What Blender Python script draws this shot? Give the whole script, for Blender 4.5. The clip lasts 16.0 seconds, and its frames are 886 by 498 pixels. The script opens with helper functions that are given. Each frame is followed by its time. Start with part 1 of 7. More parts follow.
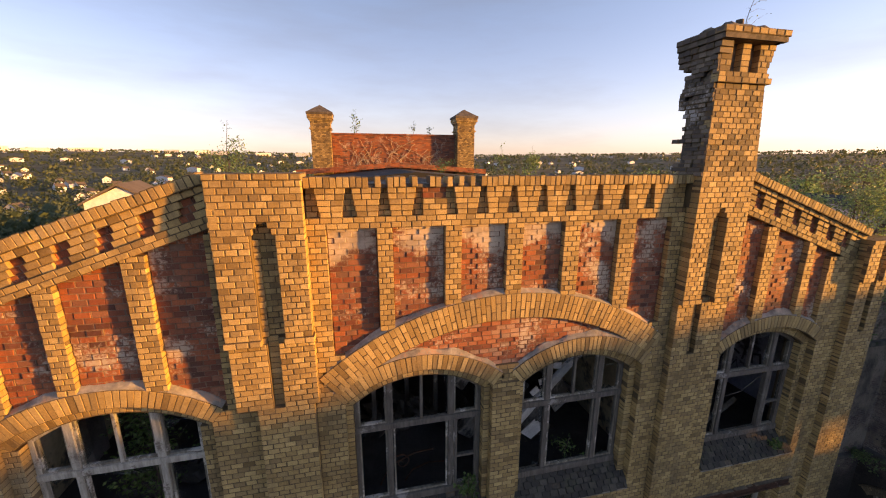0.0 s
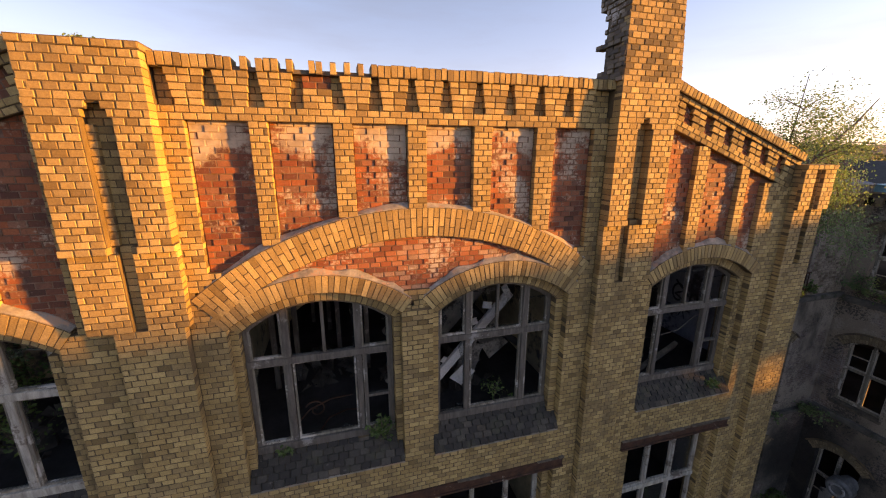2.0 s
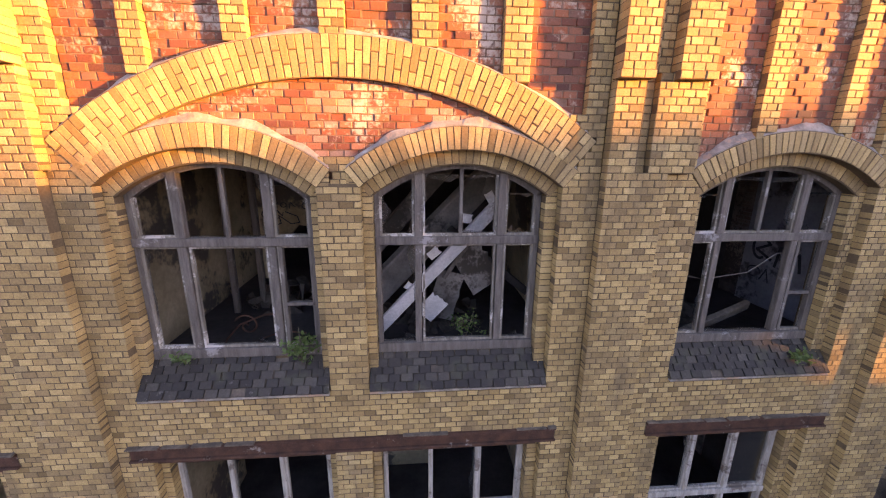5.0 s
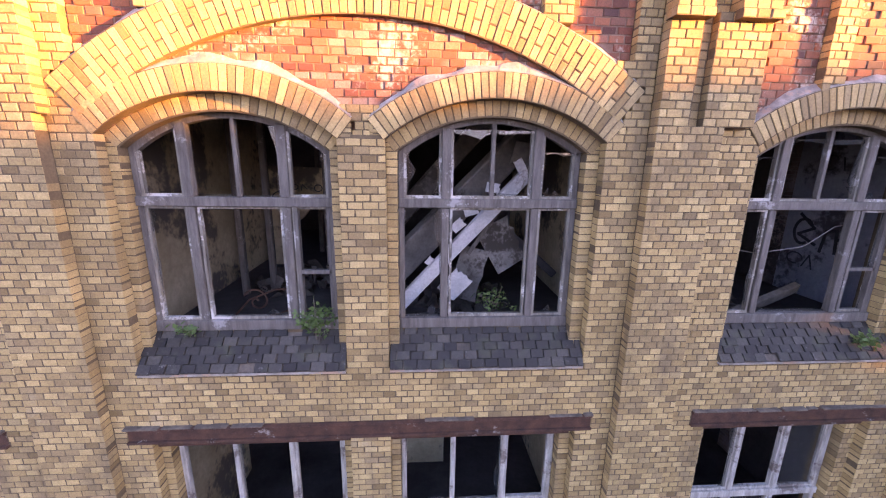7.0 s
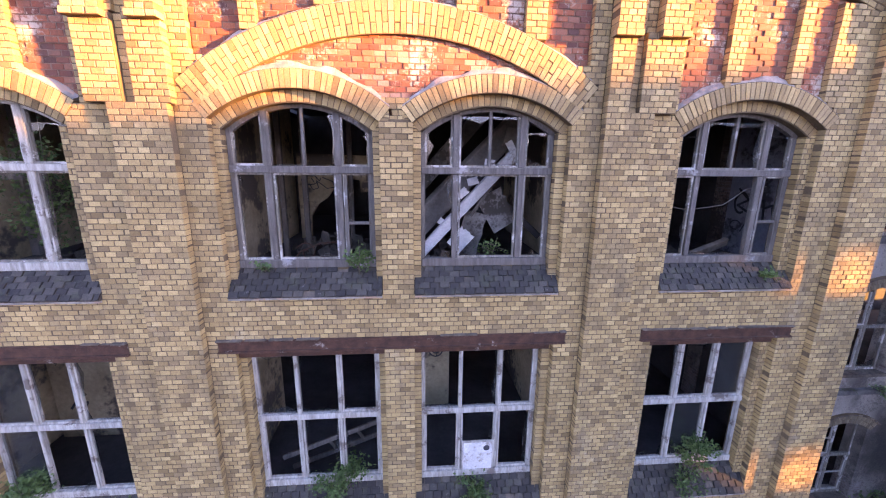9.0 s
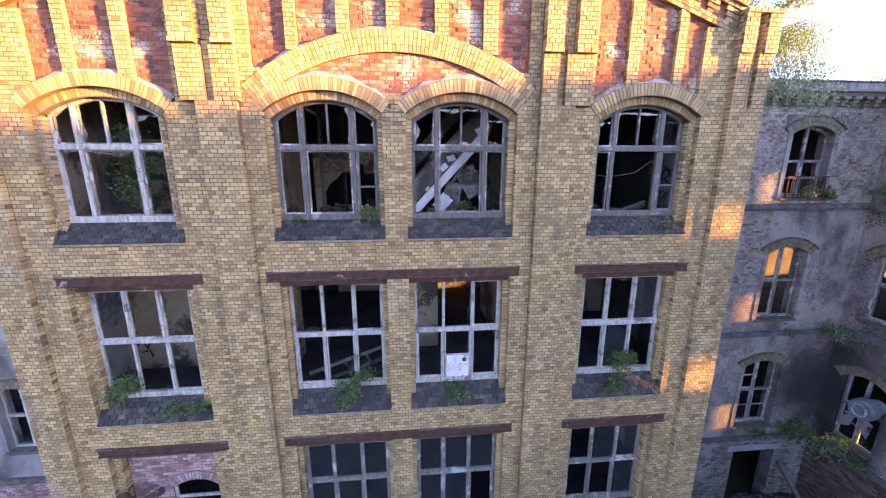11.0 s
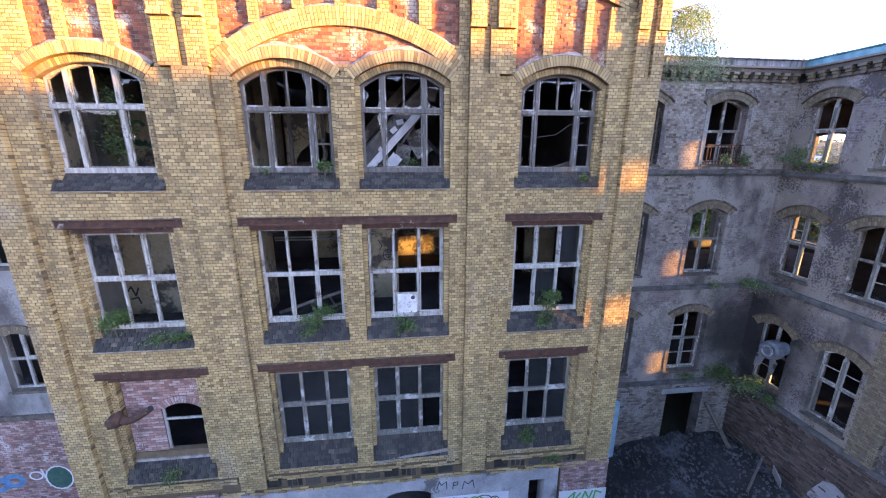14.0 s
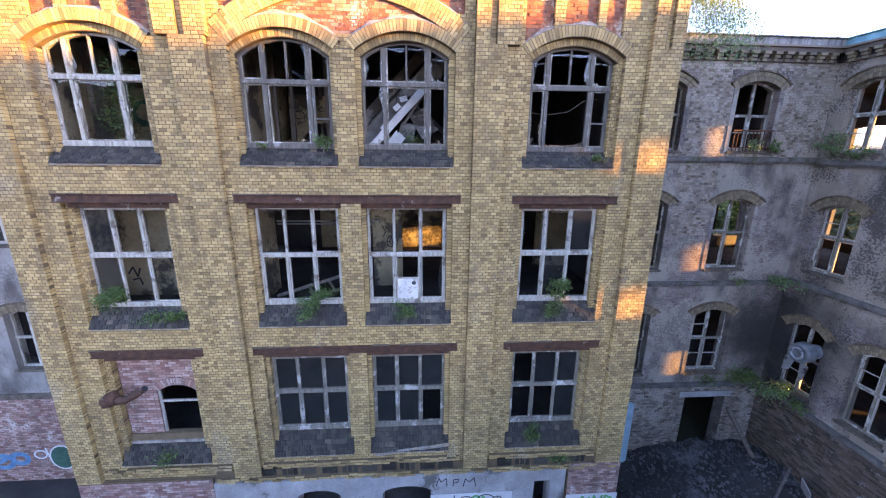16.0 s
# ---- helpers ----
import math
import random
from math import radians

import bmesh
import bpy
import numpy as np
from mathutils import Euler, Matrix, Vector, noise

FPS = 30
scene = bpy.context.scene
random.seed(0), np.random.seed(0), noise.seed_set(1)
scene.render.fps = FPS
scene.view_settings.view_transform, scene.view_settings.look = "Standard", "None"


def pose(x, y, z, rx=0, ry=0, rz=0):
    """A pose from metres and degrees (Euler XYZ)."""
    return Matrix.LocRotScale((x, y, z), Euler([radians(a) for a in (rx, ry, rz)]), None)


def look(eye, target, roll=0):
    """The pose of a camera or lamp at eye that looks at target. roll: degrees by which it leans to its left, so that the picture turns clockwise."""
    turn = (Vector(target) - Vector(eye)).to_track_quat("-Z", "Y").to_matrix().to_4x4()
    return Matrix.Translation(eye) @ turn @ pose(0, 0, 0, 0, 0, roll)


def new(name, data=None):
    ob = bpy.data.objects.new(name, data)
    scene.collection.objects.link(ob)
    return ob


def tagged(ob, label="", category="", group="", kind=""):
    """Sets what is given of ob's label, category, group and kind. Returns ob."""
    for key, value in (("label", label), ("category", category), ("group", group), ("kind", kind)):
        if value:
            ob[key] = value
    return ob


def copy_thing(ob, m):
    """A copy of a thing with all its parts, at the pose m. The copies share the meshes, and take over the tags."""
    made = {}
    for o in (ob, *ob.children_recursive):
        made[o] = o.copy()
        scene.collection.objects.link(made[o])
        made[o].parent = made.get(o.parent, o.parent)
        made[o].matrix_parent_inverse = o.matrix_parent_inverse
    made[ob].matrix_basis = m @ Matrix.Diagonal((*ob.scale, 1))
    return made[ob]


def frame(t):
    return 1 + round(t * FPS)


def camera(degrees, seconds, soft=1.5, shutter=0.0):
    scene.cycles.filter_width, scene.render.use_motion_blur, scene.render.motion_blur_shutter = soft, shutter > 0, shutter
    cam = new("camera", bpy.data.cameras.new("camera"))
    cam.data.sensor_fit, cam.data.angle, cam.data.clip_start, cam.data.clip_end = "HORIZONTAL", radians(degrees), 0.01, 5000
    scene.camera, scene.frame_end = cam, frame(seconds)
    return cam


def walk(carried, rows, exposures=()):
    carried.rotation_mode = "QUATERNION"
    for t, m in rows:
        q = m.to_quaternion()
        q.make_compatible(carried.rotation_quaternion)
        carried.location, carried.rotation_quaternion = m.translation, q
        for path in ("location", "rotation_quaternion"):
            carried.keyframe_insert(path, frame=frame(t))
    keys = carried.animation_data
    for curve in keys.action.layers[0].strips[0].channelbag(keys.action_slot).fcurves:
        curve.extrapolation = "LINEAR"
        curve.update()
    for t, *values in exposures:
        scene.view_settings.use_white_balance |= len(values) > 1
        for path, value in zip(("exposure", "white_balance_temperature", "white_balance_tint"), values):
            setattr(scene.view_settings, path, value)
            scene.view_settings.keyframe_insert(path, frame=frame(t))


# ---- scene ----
cam = camera(99.4, 16.0, 1.1)
PATH = [
    (0, (-2.175, -4.861, 15.116), (-1.74, -2.963, 14.66), 0.1),
    (0.5, (-1.943, -4.876, 14.829), (-1.493, -2.984, 14.364), 0.0),
    (1, (-1.634, -4.895, 14.517), (-1.144, -3.014, 14.046), -0.0),
    (1.5, (-1.336, -4.895, 14.23), (-0.835, -3.02, 13.745), 0.0),
    (2, (-1.021, -4.867, 13.924), (-0.499, -3.0, 13.43), 0.1),
    (2.5, (-0.719, -4.8, 13.639), (-0.196, -2.934, 13.143), 0.2),
    (3, (-0.379, -4.708, 13.342), (0.14, -2.842, 12.843), 0.2),
    (3.5, (-0.077, -4.582, 13.09), (0.481, -2.729, 12.587), 0.3),
    (4, (0.274, -4.446, 12.776), (0.83, -2.591, 12.277), 0.3),
    (4.5, (0.556, -4.294, 12.47), (1.111, -2.439, 11.969), 0.5),
    (5, (0.754, -4.088, 12.126), (0.912, -2.158, 11.626), 0.5),
    (5.2, (0.779, -3.997, 12.022), (0.875, -2.064, 11.519), 0.6),
    (7.3, (0.452, -3.813, 11.523), (0.595, -1.87, 11.067), 0.8),
    (7.5, (0.403, -3.945, 11.498), (0.559, -2.004, 11.042), 0.7),
    (8, (0.297, -4.351, 11.44), (0.482, -2.415, 10.974), 0.7),
    (8.5, (0.213, -4.802, 11.351), (0.392, -2.865, 10.889), 0.6),
    (9, (0.179, -5.351, 11.25), (0.34, -3.411, 10.794), 0.6),
    (9.2, (0.187, -5.574, 11.209), (0.342, -3.633, 10.755), 0.6),
    (11.3, (0.215, -8.003, 10.85), (0.4, -6.066, 10.386), 0.1),
    (11.5, (0.261, -8.203, 10.836), (0.447, -6.268, 10.366), 0.2),
    (12, (0.404, -8.681, 10.768), (0.599, -6.751, 10.282), 0.1),
    (12.5, (0.556, -9.001, 10.695), (0.746, -7.072, 10.2), 0.1),
    (13, (0.754, -9.209, 10.59), (0.949, -7.282, 10.091), 0.1),
    (13.5, (0.965, -9.319, 10.415), (1.172, -7.395, 9.912), 0.1),
    (14, (1.185, -9.363, 10.213), (1.402, -7.441, 9.703), 0.2),
    (14.5, (1.35, -9.341, 10.006), (1.589, -7.422, 9.495), 0.4),
    (15, (1.488, -9.274, 9.84), (1.75, -7.357, 9.331), 0.5),
    (15.5, (1.546, -9.164, 9.729), (1.837, -7.251, 9.225), 0.6),
    (16, (1.566, -9.055, 9.638), (1.698, -7.123, 9.137), 0.7),
]
EXPOSURES = [(0, 1.32, 10600, 34), (1.5, 1.43, 11800, 37), (3.0, 1.88, 11700, 37), (4.0, 2.38, 11000, 42), (5.2, 3.00, 10200, 50), (7.5, 3.52, 8500, 56), (9.0, 3.52, 8000, 53), (12.0, 3.48, 7600, 44), (16.0, 3.58, 8000, 38)]
walk(cam, [(t, look(eye, target, roll)) for t, eye, target, roll in PATH], EXPOSURES)

# ---------------------------------------------------------------- light
SUN_AZ, SUN_EL = radians(19.0), radians(4.2)
to_sun = Vector((math.cos(SUN_EL) * math.cos(SUN_AZ), -math.cos(SUN_EL) * math.sin(SUN_AZ), math.sin(SUN_EL)))
sun = new("sun", bpy.data.lights.new("sun", "SUN"))
sun.data.energy, sun.data.angle, sun.data.color = 4.5, radians(2.0), (1.0, 0.602, 0.155)
sun.matrix_world = look((0, 0, 0), tuple(-to_sun))
world = bpy.data.worlds.new("world")
scene.world = world
world.use_nodes = True
wn = world.node_tree
sky = wn.nodes.new("ShaderNodeTexSky")
sky.sky_type, sky.sun_disc = "NISHITA", False
sky.sun_elevation, sky.sun_rotation = radians(18.0), radians(109.0)
sky.air_density, sky.dust_density, sky.ozone_density = 1.0, 0.4, 3.0
wn.nodes["Background"].inputs["Strength"].default_value = 0.100



# ---------------------------------------------------------------- materials
def mat_base(name, rough=0.85, metal=0.0):
    m = bpy.data.materials.new(name)
    m.use_nodes = True
    n = m.node_tree
    b = n.nodes["Principled BSDF"]
    b.inputs["Roughness"].default_value, b.inputs["Metallic"].default_value = rough, metal
    return m, n, b


def tex_noise(n, scale, detail=4.0, rough=0.55, vec=None, stretch=None):
    t = n.nodes.new("ShaderNodeTexNoise")
    t.inputs["Scale"].default_value, t.inputs["Detail"].default_value, t.inputs["Roughness"].default_value = scale, detail, rough
    if vec is None:
        vec = n.nodes.new("ShaderNodeNewGeometry").outputs["Position"]
    if stretch:
        mp = n.nodes.new("ShaderNodeMapping")
        mp.inputs["Scale"].default_value = stretch
        n.links.new(vec, mp.inputs["Vector"])
        vec = mp.outputs["Vector"]
    n.links.new(vec, t.inputs["Vector"])
    return t.outputs["Fac"]


def ramp(n, fac, stops):
    r = n.nodes.new("ShaderNodeValToRGB")
    e = r.color_ramp.elements
    while len(e) < len(stops):
        e.new(0.5)
    for el, (p, c) in zip(e, stops):
        el.position, el.color = p, (*c, 1.0) if len(c) == 3 else c
    n.links.new(fac, r.inputs["Fac"])
    return r.outputs["Color"]


def mix(n, fac, a, b, kind="MIX"):
    x = n.nodes.new("ShaderNodeMix")
    x.data_type, x.blend_type = "RGBA", kind
    for i, v in ((0, fac), (6, a), (7, b)):
        if isinstance(v, (int, float)):
            x.inputs[i].default_value = v
        elif isinstance(v, tuple):
            x.inputs[i].default_value = (*v, 1.0)
        else:
            n.links.new(v, x.inputs[i])
    return x.outputs[2]


def bump(n, b, height, strength=0.4, dist=0.01):
    k = n.nodes.new("ShaderNodeBump")
    k.inputs["Strength"].default_value, k.inputs["Distance"].default_value = strength, dist
    n.links.new(height, k.inputs["Height"])
    n.links.new(k.outputs["Normal"], b.inputs["Normal"])


def step(n, v, lo, hi):
    r = n.nodes.new("ShaderNodeMapRange")
    r.interpolation_type = "SMOOTHSTEP"
    r.inputs["From Min"].default_value, r.inputs["From Max"].default_value = lo, hi
    n.links.new(v, r.inputs["Value"])
    return r.outputs["Result"]


def math2(n, op, a, b):
    k = n.nodes.new("ShaderNodeMath")
    k.operation = op
    for i, v in ((0, a), (1, b)):
        if isinstance(v, (int, float)):
            k.inputs[i].default_value = v
        else:
            n.links.new(v, k.inputs[i])
    return k.outputs[0]


# thin cirrus in the sky
co = wn.nodes.new("ShaderNodeTexCoord").outputs["Generated"]
cirrus = ramp(wn, tex_noise(wn, 2.2, 7.0, 0.6, co, (1.0, 0.7, 5.0)), [(0.45, (0, 0, 0)), (0.8, (1, 1, 1))])
veil = wn.nodes.new("ShaderNodeMixRGB")
veil.blend_type = "SCREEN"
veil.inputs[2].default_value = (0.86, 0.92, 0.95, 1)
wn.links.new(cirrus, veil.inputs[0])
wn.links.new(sky.outputs["Color"], veil.inputs[1])
haze = mix(wn, 0.28, sky.outputs["Color"], veil.outputs[0])
up = wn.nodes.new("ShaderNodeSeparateXYZ")
wn.links.new(co, up.inputs[0])
air = ramp(wn, up.outputs[2], [(0.0, (0.74, 0.76, 1.08)), (0.12, (0.88, 0.94, 1.14)), (0.5, (0.78, 1.04, 1.18))])
wn.links.new(mix(wn, 1.0, haze, air, "MULTIPLY"), wn.nodes["Background"].inputs["Color"])


def clinging(n, col, tone, top):
    """Ragged old plaster over bricks and joints alike, thickest below a panel's head."""
    sp = n.nodes.new("ShaderNodeSeparateXYZ")
    n.links.new(n.nodes.new("ShaderNodeNewGeometry").outputs["Position"], sp.inputs[0])
    inner = math2(n, "SUBTRACT", 1.0, step(n, math2(n, "ABSOLUTE", sp.outputs[0], 0.0), 2.7, 3.4))
    cling = math2(n, "MULTIPLY", math2(n, "MULTIPLY", step(n, sp.outputs[2], top - 1.0, top), inner), 0.37)
    rag = math2(n, "ADD", math2(n, "MULTIPLY", tex_noise(n, 2.6, 7.0, 0.68), 0.75), math2(n, "MULTIPLY", tex_noise(n, 0.95, 2.0), 0.62))
    rag = math2(n, "ADD", math2(n, "ADD", rag, cling), math2(n, "MULTIPLY", tex_noise(n, 17.0, 4.0), 0.16))
    skin = mix(n, step(n, tex_noise(n, 5.0, 5.0), 0.4, 0.65), tone, tuple(0.66 * v for v in tone))
    return mix(n, math2(n, "MULTIPLY", step(n, rag, 0.945, 1.045), 0.92), col, skin)


def brick_mat(name, stops, odd, bloom, bloom_lo, single, dark=(0.075, 0.053, 0.035), rough=0.8, plaster=None, mottle=None):
    """stops: the run of brick colours; odd: colour of stray burnt bricks; bloom: salt and mortar smears;
    plaster: old render that clings below the height given; mottle: colour of weathered drifts over many bricks."""
    m, n, b = mat_base(name, rough)
    if single:
        rnd = n.nodes.new("ShaderNodeObjectInfo").outputs["Random"]
    else:
        rnd = n.nodes.new("ShaderNodeNewGeometry").outputs["Random Per Island"]
    col = ramp(n, rnd, stops)
    patch = tex_noise(n, 1.3, 3.0)
    stray = math2(n, "ADD", math2(n, "FRACT", math2(n, "MULTIPLY", rnd, 17.31), 0.0), math2(n, "MULTIPLY", patch, 1.9))
    col = mix(n, math2(n, "MULTIPLY", step(n, stray, 1.62, 1.80), 0.42), col, odd)
    if mottle:
        drift = math2(n, "ADD", tex_noise(n, 0.9, 6.0, 0.62), math2(n, "MULTIPLY", tex_noise(n, 6.0, 4.0), 0.25))
        col = mix(n, math2(n, "MULTIPLY", step(n, drift, 0.60, 0.80), 0.45), col, mottle)
        chalk = math2(n, "ADD", tex_noise(n, 0.7, 5.0, 0.6, None, (1.0, 1.0, 0.6)), math2(n, "MULTIPLY", tex_noise(n, 11.0, 4.0), 0.22))
        col = mix(n, math2(n, "MULTIPLY", step(n, chalk, 0.68, 0.84), 0.5), col, bloom)
    grain = tex_noise(n, 55.0, 5.0, 0.65)
    col = mix(n, 0.55, col, ramp(n, grain, [(0.25, (0.42, 0.42, 0.42)), (0.7, (1.25, 1.25, 1.25))]), "MULTIPLY")
    streak = tex_noise(n, 1.0, 4.0, 0.6, None, (3.0, 3.0, 0.45))
    col = mix(n, math2(n, "MULTIPLY", step(n, streak, 0.52, 0.72), 0.42), col, dark)
    salt = math2(n, "ADD", tex_noise(n, 1.6, 6.0, 0.62), math2(n, "MULTIPLY", tex_noise(n, 24.0, 3.0), 0.35))
    col = mix(n, step(n, salt, bloom_lo, bloom_lo + 0.14), col, bloom)
    if plaster:
        col = clinging(n, col, *plaster)
    n.links.new(col, b.inputs["Base Color"])
    bump(n, b, math2(n, "ADD", grain, math2(n, "MULTIPLY", tex_noise(n, 9.0, 3.0), 0.8)), 0.45, 0.006)
    return m


OLDPL = (0.56, 0.44, 0.335)
YSTOPS = [(0.0, (0.20, 0.124, 0.050)), (0.10, (0.36, 0.230, 0.093)), (0.55, (0.465, 0.307, 0.129)), (1.0, (0.565, 0.390, 0.177))]
RSTOPS = [(0.0, (0.10, 0.035, 0.025)), (0.25, (0.25, 0.064, 0.031)), (0.7, (0.38, 0.108, 0.045)), (1.0, (0.29, 0.12, 0.072))]
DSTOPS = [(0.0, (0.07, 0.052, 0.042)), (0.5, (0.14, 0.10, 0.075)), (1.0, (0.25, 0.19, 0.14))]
PSTOPS = [(0.0, (0.22, 0.10, 0.085)), (0.5, (0.40, 0.22, 0.19)), (1.0, (0.50, 0.36, 0.32))]
YEL = {s: brick_mat("yellow_brick" + s, YSTOPS, (0.16, 0.11, 0.065), (0.46, 0.375, 0.26), 0.93, s == "_piece", mottle=(0.225, 0.146, 0.058)) for s in ("", "_piece")}
RED = {s: brick_mat("red_brick" + s, RSTOPS, (0.075, 0.045, 0.04), (0.46, 0.36, 0.30), 0.76, s == "_piece") for s in ("", "_piece")}
REDP = {s: brick_mat("panel_red_brick" + s, RSTOPS, (0.075, 0.045, 0.04), (0.46, 0.36, 0.28), 0.705, s == "_piece", plaster=(OLDPL, 14.4)) for s in ("", "_piece")}
SOY = {s: brick_mat("sooty_yellow_brick" + s, [(0.0, (0.12, 0.075, 0.035)), (0.4, (0.30, 0.195, 0.08)), (1.0, (0.47, 0.33, 0.145))], (0.085, 0.062, 0.04), (0.40, 0.36, 0.30), 0.92, s == "_piece") for s in ("", "_piece")}
CHM = {s: brick_mat("mottled_chimney_brick" + s, [(0.0, (0.07, 0.045, 0.03)), (0.3, (0.17, 0.105, 0.05)), (0.5, (0.35, 0.225, 0.10)), (1.0, (0.46, 0.31, 0.14))], (0.07, 0.05, 0.035), (0.40, 0.36, 0.30), 0.95, s == "_piece") for s in ("", "_piece")}
OLV = {s: brick_mat("grey_olive_brick" + s, [(0.0, (0.15, 0.115, 0.075)), (0.4, (0.21, 0.165, 0.105)), (1.0, (0.27, 0.215, 0.14))], (0.10, 0.08, 0.065), (0.33, 0.29, 0.24), 0.92, s == "_piece") for s in ("", "_piece")}
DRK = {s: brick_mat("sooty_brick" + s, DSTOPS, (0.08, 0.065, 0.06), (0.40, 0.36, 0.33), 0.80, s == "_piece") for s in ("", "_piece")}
PNK = {s: brick_mat("limed_red_brick" + s, PSTOPS, (0.13, 0.09, 0.085), (0.55, 0.48, 0.44), 0.76, s == "_piece") for s in ("", "_piece")}


TYM = {s: brick_mat("smeared_red_brick" + s, [(0.0, (0.16, 0.05, 0.035)), (0.5, (0.33, 0.09, 0.042)), (1.0, (0.42, 0.17, 0.10))], (0.50, 0.39, 0.31), (0.48, 0.38, 0.31), 0.70, s == "_piece") for s in ("", "_piece")}


def plain(name, c1, c2, scale=3.0, rough=0.85, metal=0.0, bmp=0.3, fine=40.0, stretch=None, c3=None, lo=0.62, plaster=None):
    """Two-tone weathered surface with fine grain; c3: a third colour in patches."""
    m, n, b = mat_base(name, rough, metal)
    col = ramp(n, tex_noise(n, scale, 5.0, 0.6, None, stretch), [(0.3, c1), (0.7, c2)])
    g = tex_noise(n, fine, 4.0, 0.6, None, stretch)
    col = mix(n, 0.5, col, ramp(n, g, [(0.3, (0.6, 0.6, 0.6)), (0.7, (1.12, 1.12, 1.12))]), "MULTIPLY")
    if c3:
        col = mix(n, step(n, math2(n, "ADD", tex_noise(n, scale * 0.6, 6.0, 0.65), math2(n, "MULTIPLY", tex_noise(n, scale * 9, 3.0), 0.2)), lo, lo + 0.09), col, c3)
    if plaster:
        col = clinging(n, col, *plaster)
    n.links.new(col, b.inputs["Base Color"])
    bump(n, b, g, bmp, 0.01)
    return m


MORTAR = plain("mortar", (0.10, 0.066, 0.036), (0.185, 0.127, 0.070), 3.0, 0.95)
REDMORTAR = plain("red_mortar", (0.13, 0.058, 0.038), (0.27, 0.16, 0.115), 4.0, 0.95)
PANELMORTAR = plain("panel_mortar", (0.15, 0.075, 0.048), (0.30, 0.19, 0.135), 4.0, 0.95, plaster=(OLDPL, 14.4))
PALEJOINT = plain("pale_joint", (0.16, 0.135, 0.11), (0.30, 0.26, 0.215), 4.0, 0.95)
LIME = plain("lime_fillet", (0.17, 0.15, 0.13), (0.40, 0.36, 0.315), 6.0, 0.95, 0.0, 0.5, 30.0, None, (0.40, 0.25, 0.18), 0.64)


def slate_mat():
    m, n, b = mat_base("slate", 0.7)
    rnd = n.nodes.new("ShaderNodeObjectInfo").outputs["Random"]
    col = ramp(n, rnd, [(0.0, (0.013, 0.0105, 0.008)), (0.6, (0.028, 0.0235, 0.018)), (1.0, (0.070, 0.060, 0.047))])
    g = tex_noise(n, 30.0, 5.0, 0.65)
    col = mix(n, 0.7, col, ramp(n, g, [(0.3, (0.4, 0.4, 0.4)), (0.7, (1.3, 1.3, 1.3))]), "MULTIPLY")
    col = mix(n, math2(n, "MULTIPLY", step(n, tex_noise(n, 5.0, 5.0), 0.52, 0.7), 0.7), col, (0.05, 0.05, 0.028))
    col = mix(n, math2(n, "MULTIPLY", step(n, tex_noise(n, 14.0, 6.0, 0.7), 0.60, 0.70), 0.6), col, (0.16, 0.15, 0.14))
    n.links.new(col, b.inputs["Base Color"])
    bump(n, b, g, 0.6, 0.01)
    return m


SLATE = slate_mat()
WOOD = plain("weathered_white_wood", (0.22, 0.203, 0.172), (0.54, 0.515, 0.455), 5.0, 0.75, 0.0, 0.4, 60.0, (4, 4, 0.6), (0.15, 0.12, 0.10), 0.66)
DUSTW = plain("dusty_grey_wood", (0.10, 0.088, 0.07), (0.27, 0.245, 0.20), 5.0, 0.8, 0.0, 0.4, 60.0, (4, 4, 0.6), (0.46, 0.44, 0.40), 0.63)
GREYWOOD = plain("grey_wood", (0.075, 0.064, 0.054), (0.175, 0.155, 0.135), 5.0, 0.8, 0.0, 0.4, 60.0, (4, 4, 0.6), (0.27, 0.26, 0.25), 0.70)
RUST = plain("rusty_steel", (0.045, 0.02, 0.013), (0.125, 0.052, 0.03), 6.0, 0.8, 0.15, 0.5, 50.0, None, (0.30, 0.27, 0.24), 0.72)
CONC = plain("grey_render", (0.25, 0.245, 0.235), (0.44, 0.43, 0.42), 1.4, 0.9, 0.0, 0.3, 25.0, None, (0.13, 0.12, 0.11), 0.68)
PLAST = plain("grey_plaster", (0.23, 0.22, 0.225), (0.40, 0.385, 0.385), 1.1, 0.9, 0.0, 0.35, 18.0, None, (0.13, 0.105, 0.095), 0.64)
INPL = plain("stained_plaster", (0.30, 0.245, 0.15), (0.55, 0.47, 0.32), 0.9, 0.9, 0.0, 0.3, 12.0, None, (0.10, 0.085, 0.07), 0.60)
# near-black tone puts the unlit rooms' shade into the plaster colour
INDRK = plain("room_shade_plaster", (0.026, 0.024, 0.024), (0.092, 0.087, 0.086), 0.9, 0.95, 0.0, 0.3, 12.0)
BOARD = plain("white_board", (0.50, 0.50, 0.49), (0.72, 0.72, 0.70), 3.0, 0.7, 0.0, 0.2, 30.0, None, (0.30, 0.26, 0.22), 0.66)
# felt darkened so its colour carries the black void below the far gable
TAR = plain("void_dark_felt", (0.010, 0.010, 0.011), (0.03, 0.029, 0.028), 2.0, 0.9, 0.0, 0.4, 30.0, None, (0.16, 0.08, 0.05), 0.68)
DIRT = plain("dark_rubble_soil", (0.014, 0.0125, 0.012), (0.05, 0.046, 0.043), 0.8, 0.95, 0.0, 0.8, 9.0, None, (0.10, 0.10, 0.105), 0.68)
FLASHN = plain("streaked_zinc", (0.06, 0.058, 0.055), (0.34, 0.34, 0.335), 3.0, 0.8, 0.0, 0.3, 30.0, (2.5, 2.5, 0.15), (0.04, 0.04, 0.04), 0.62)
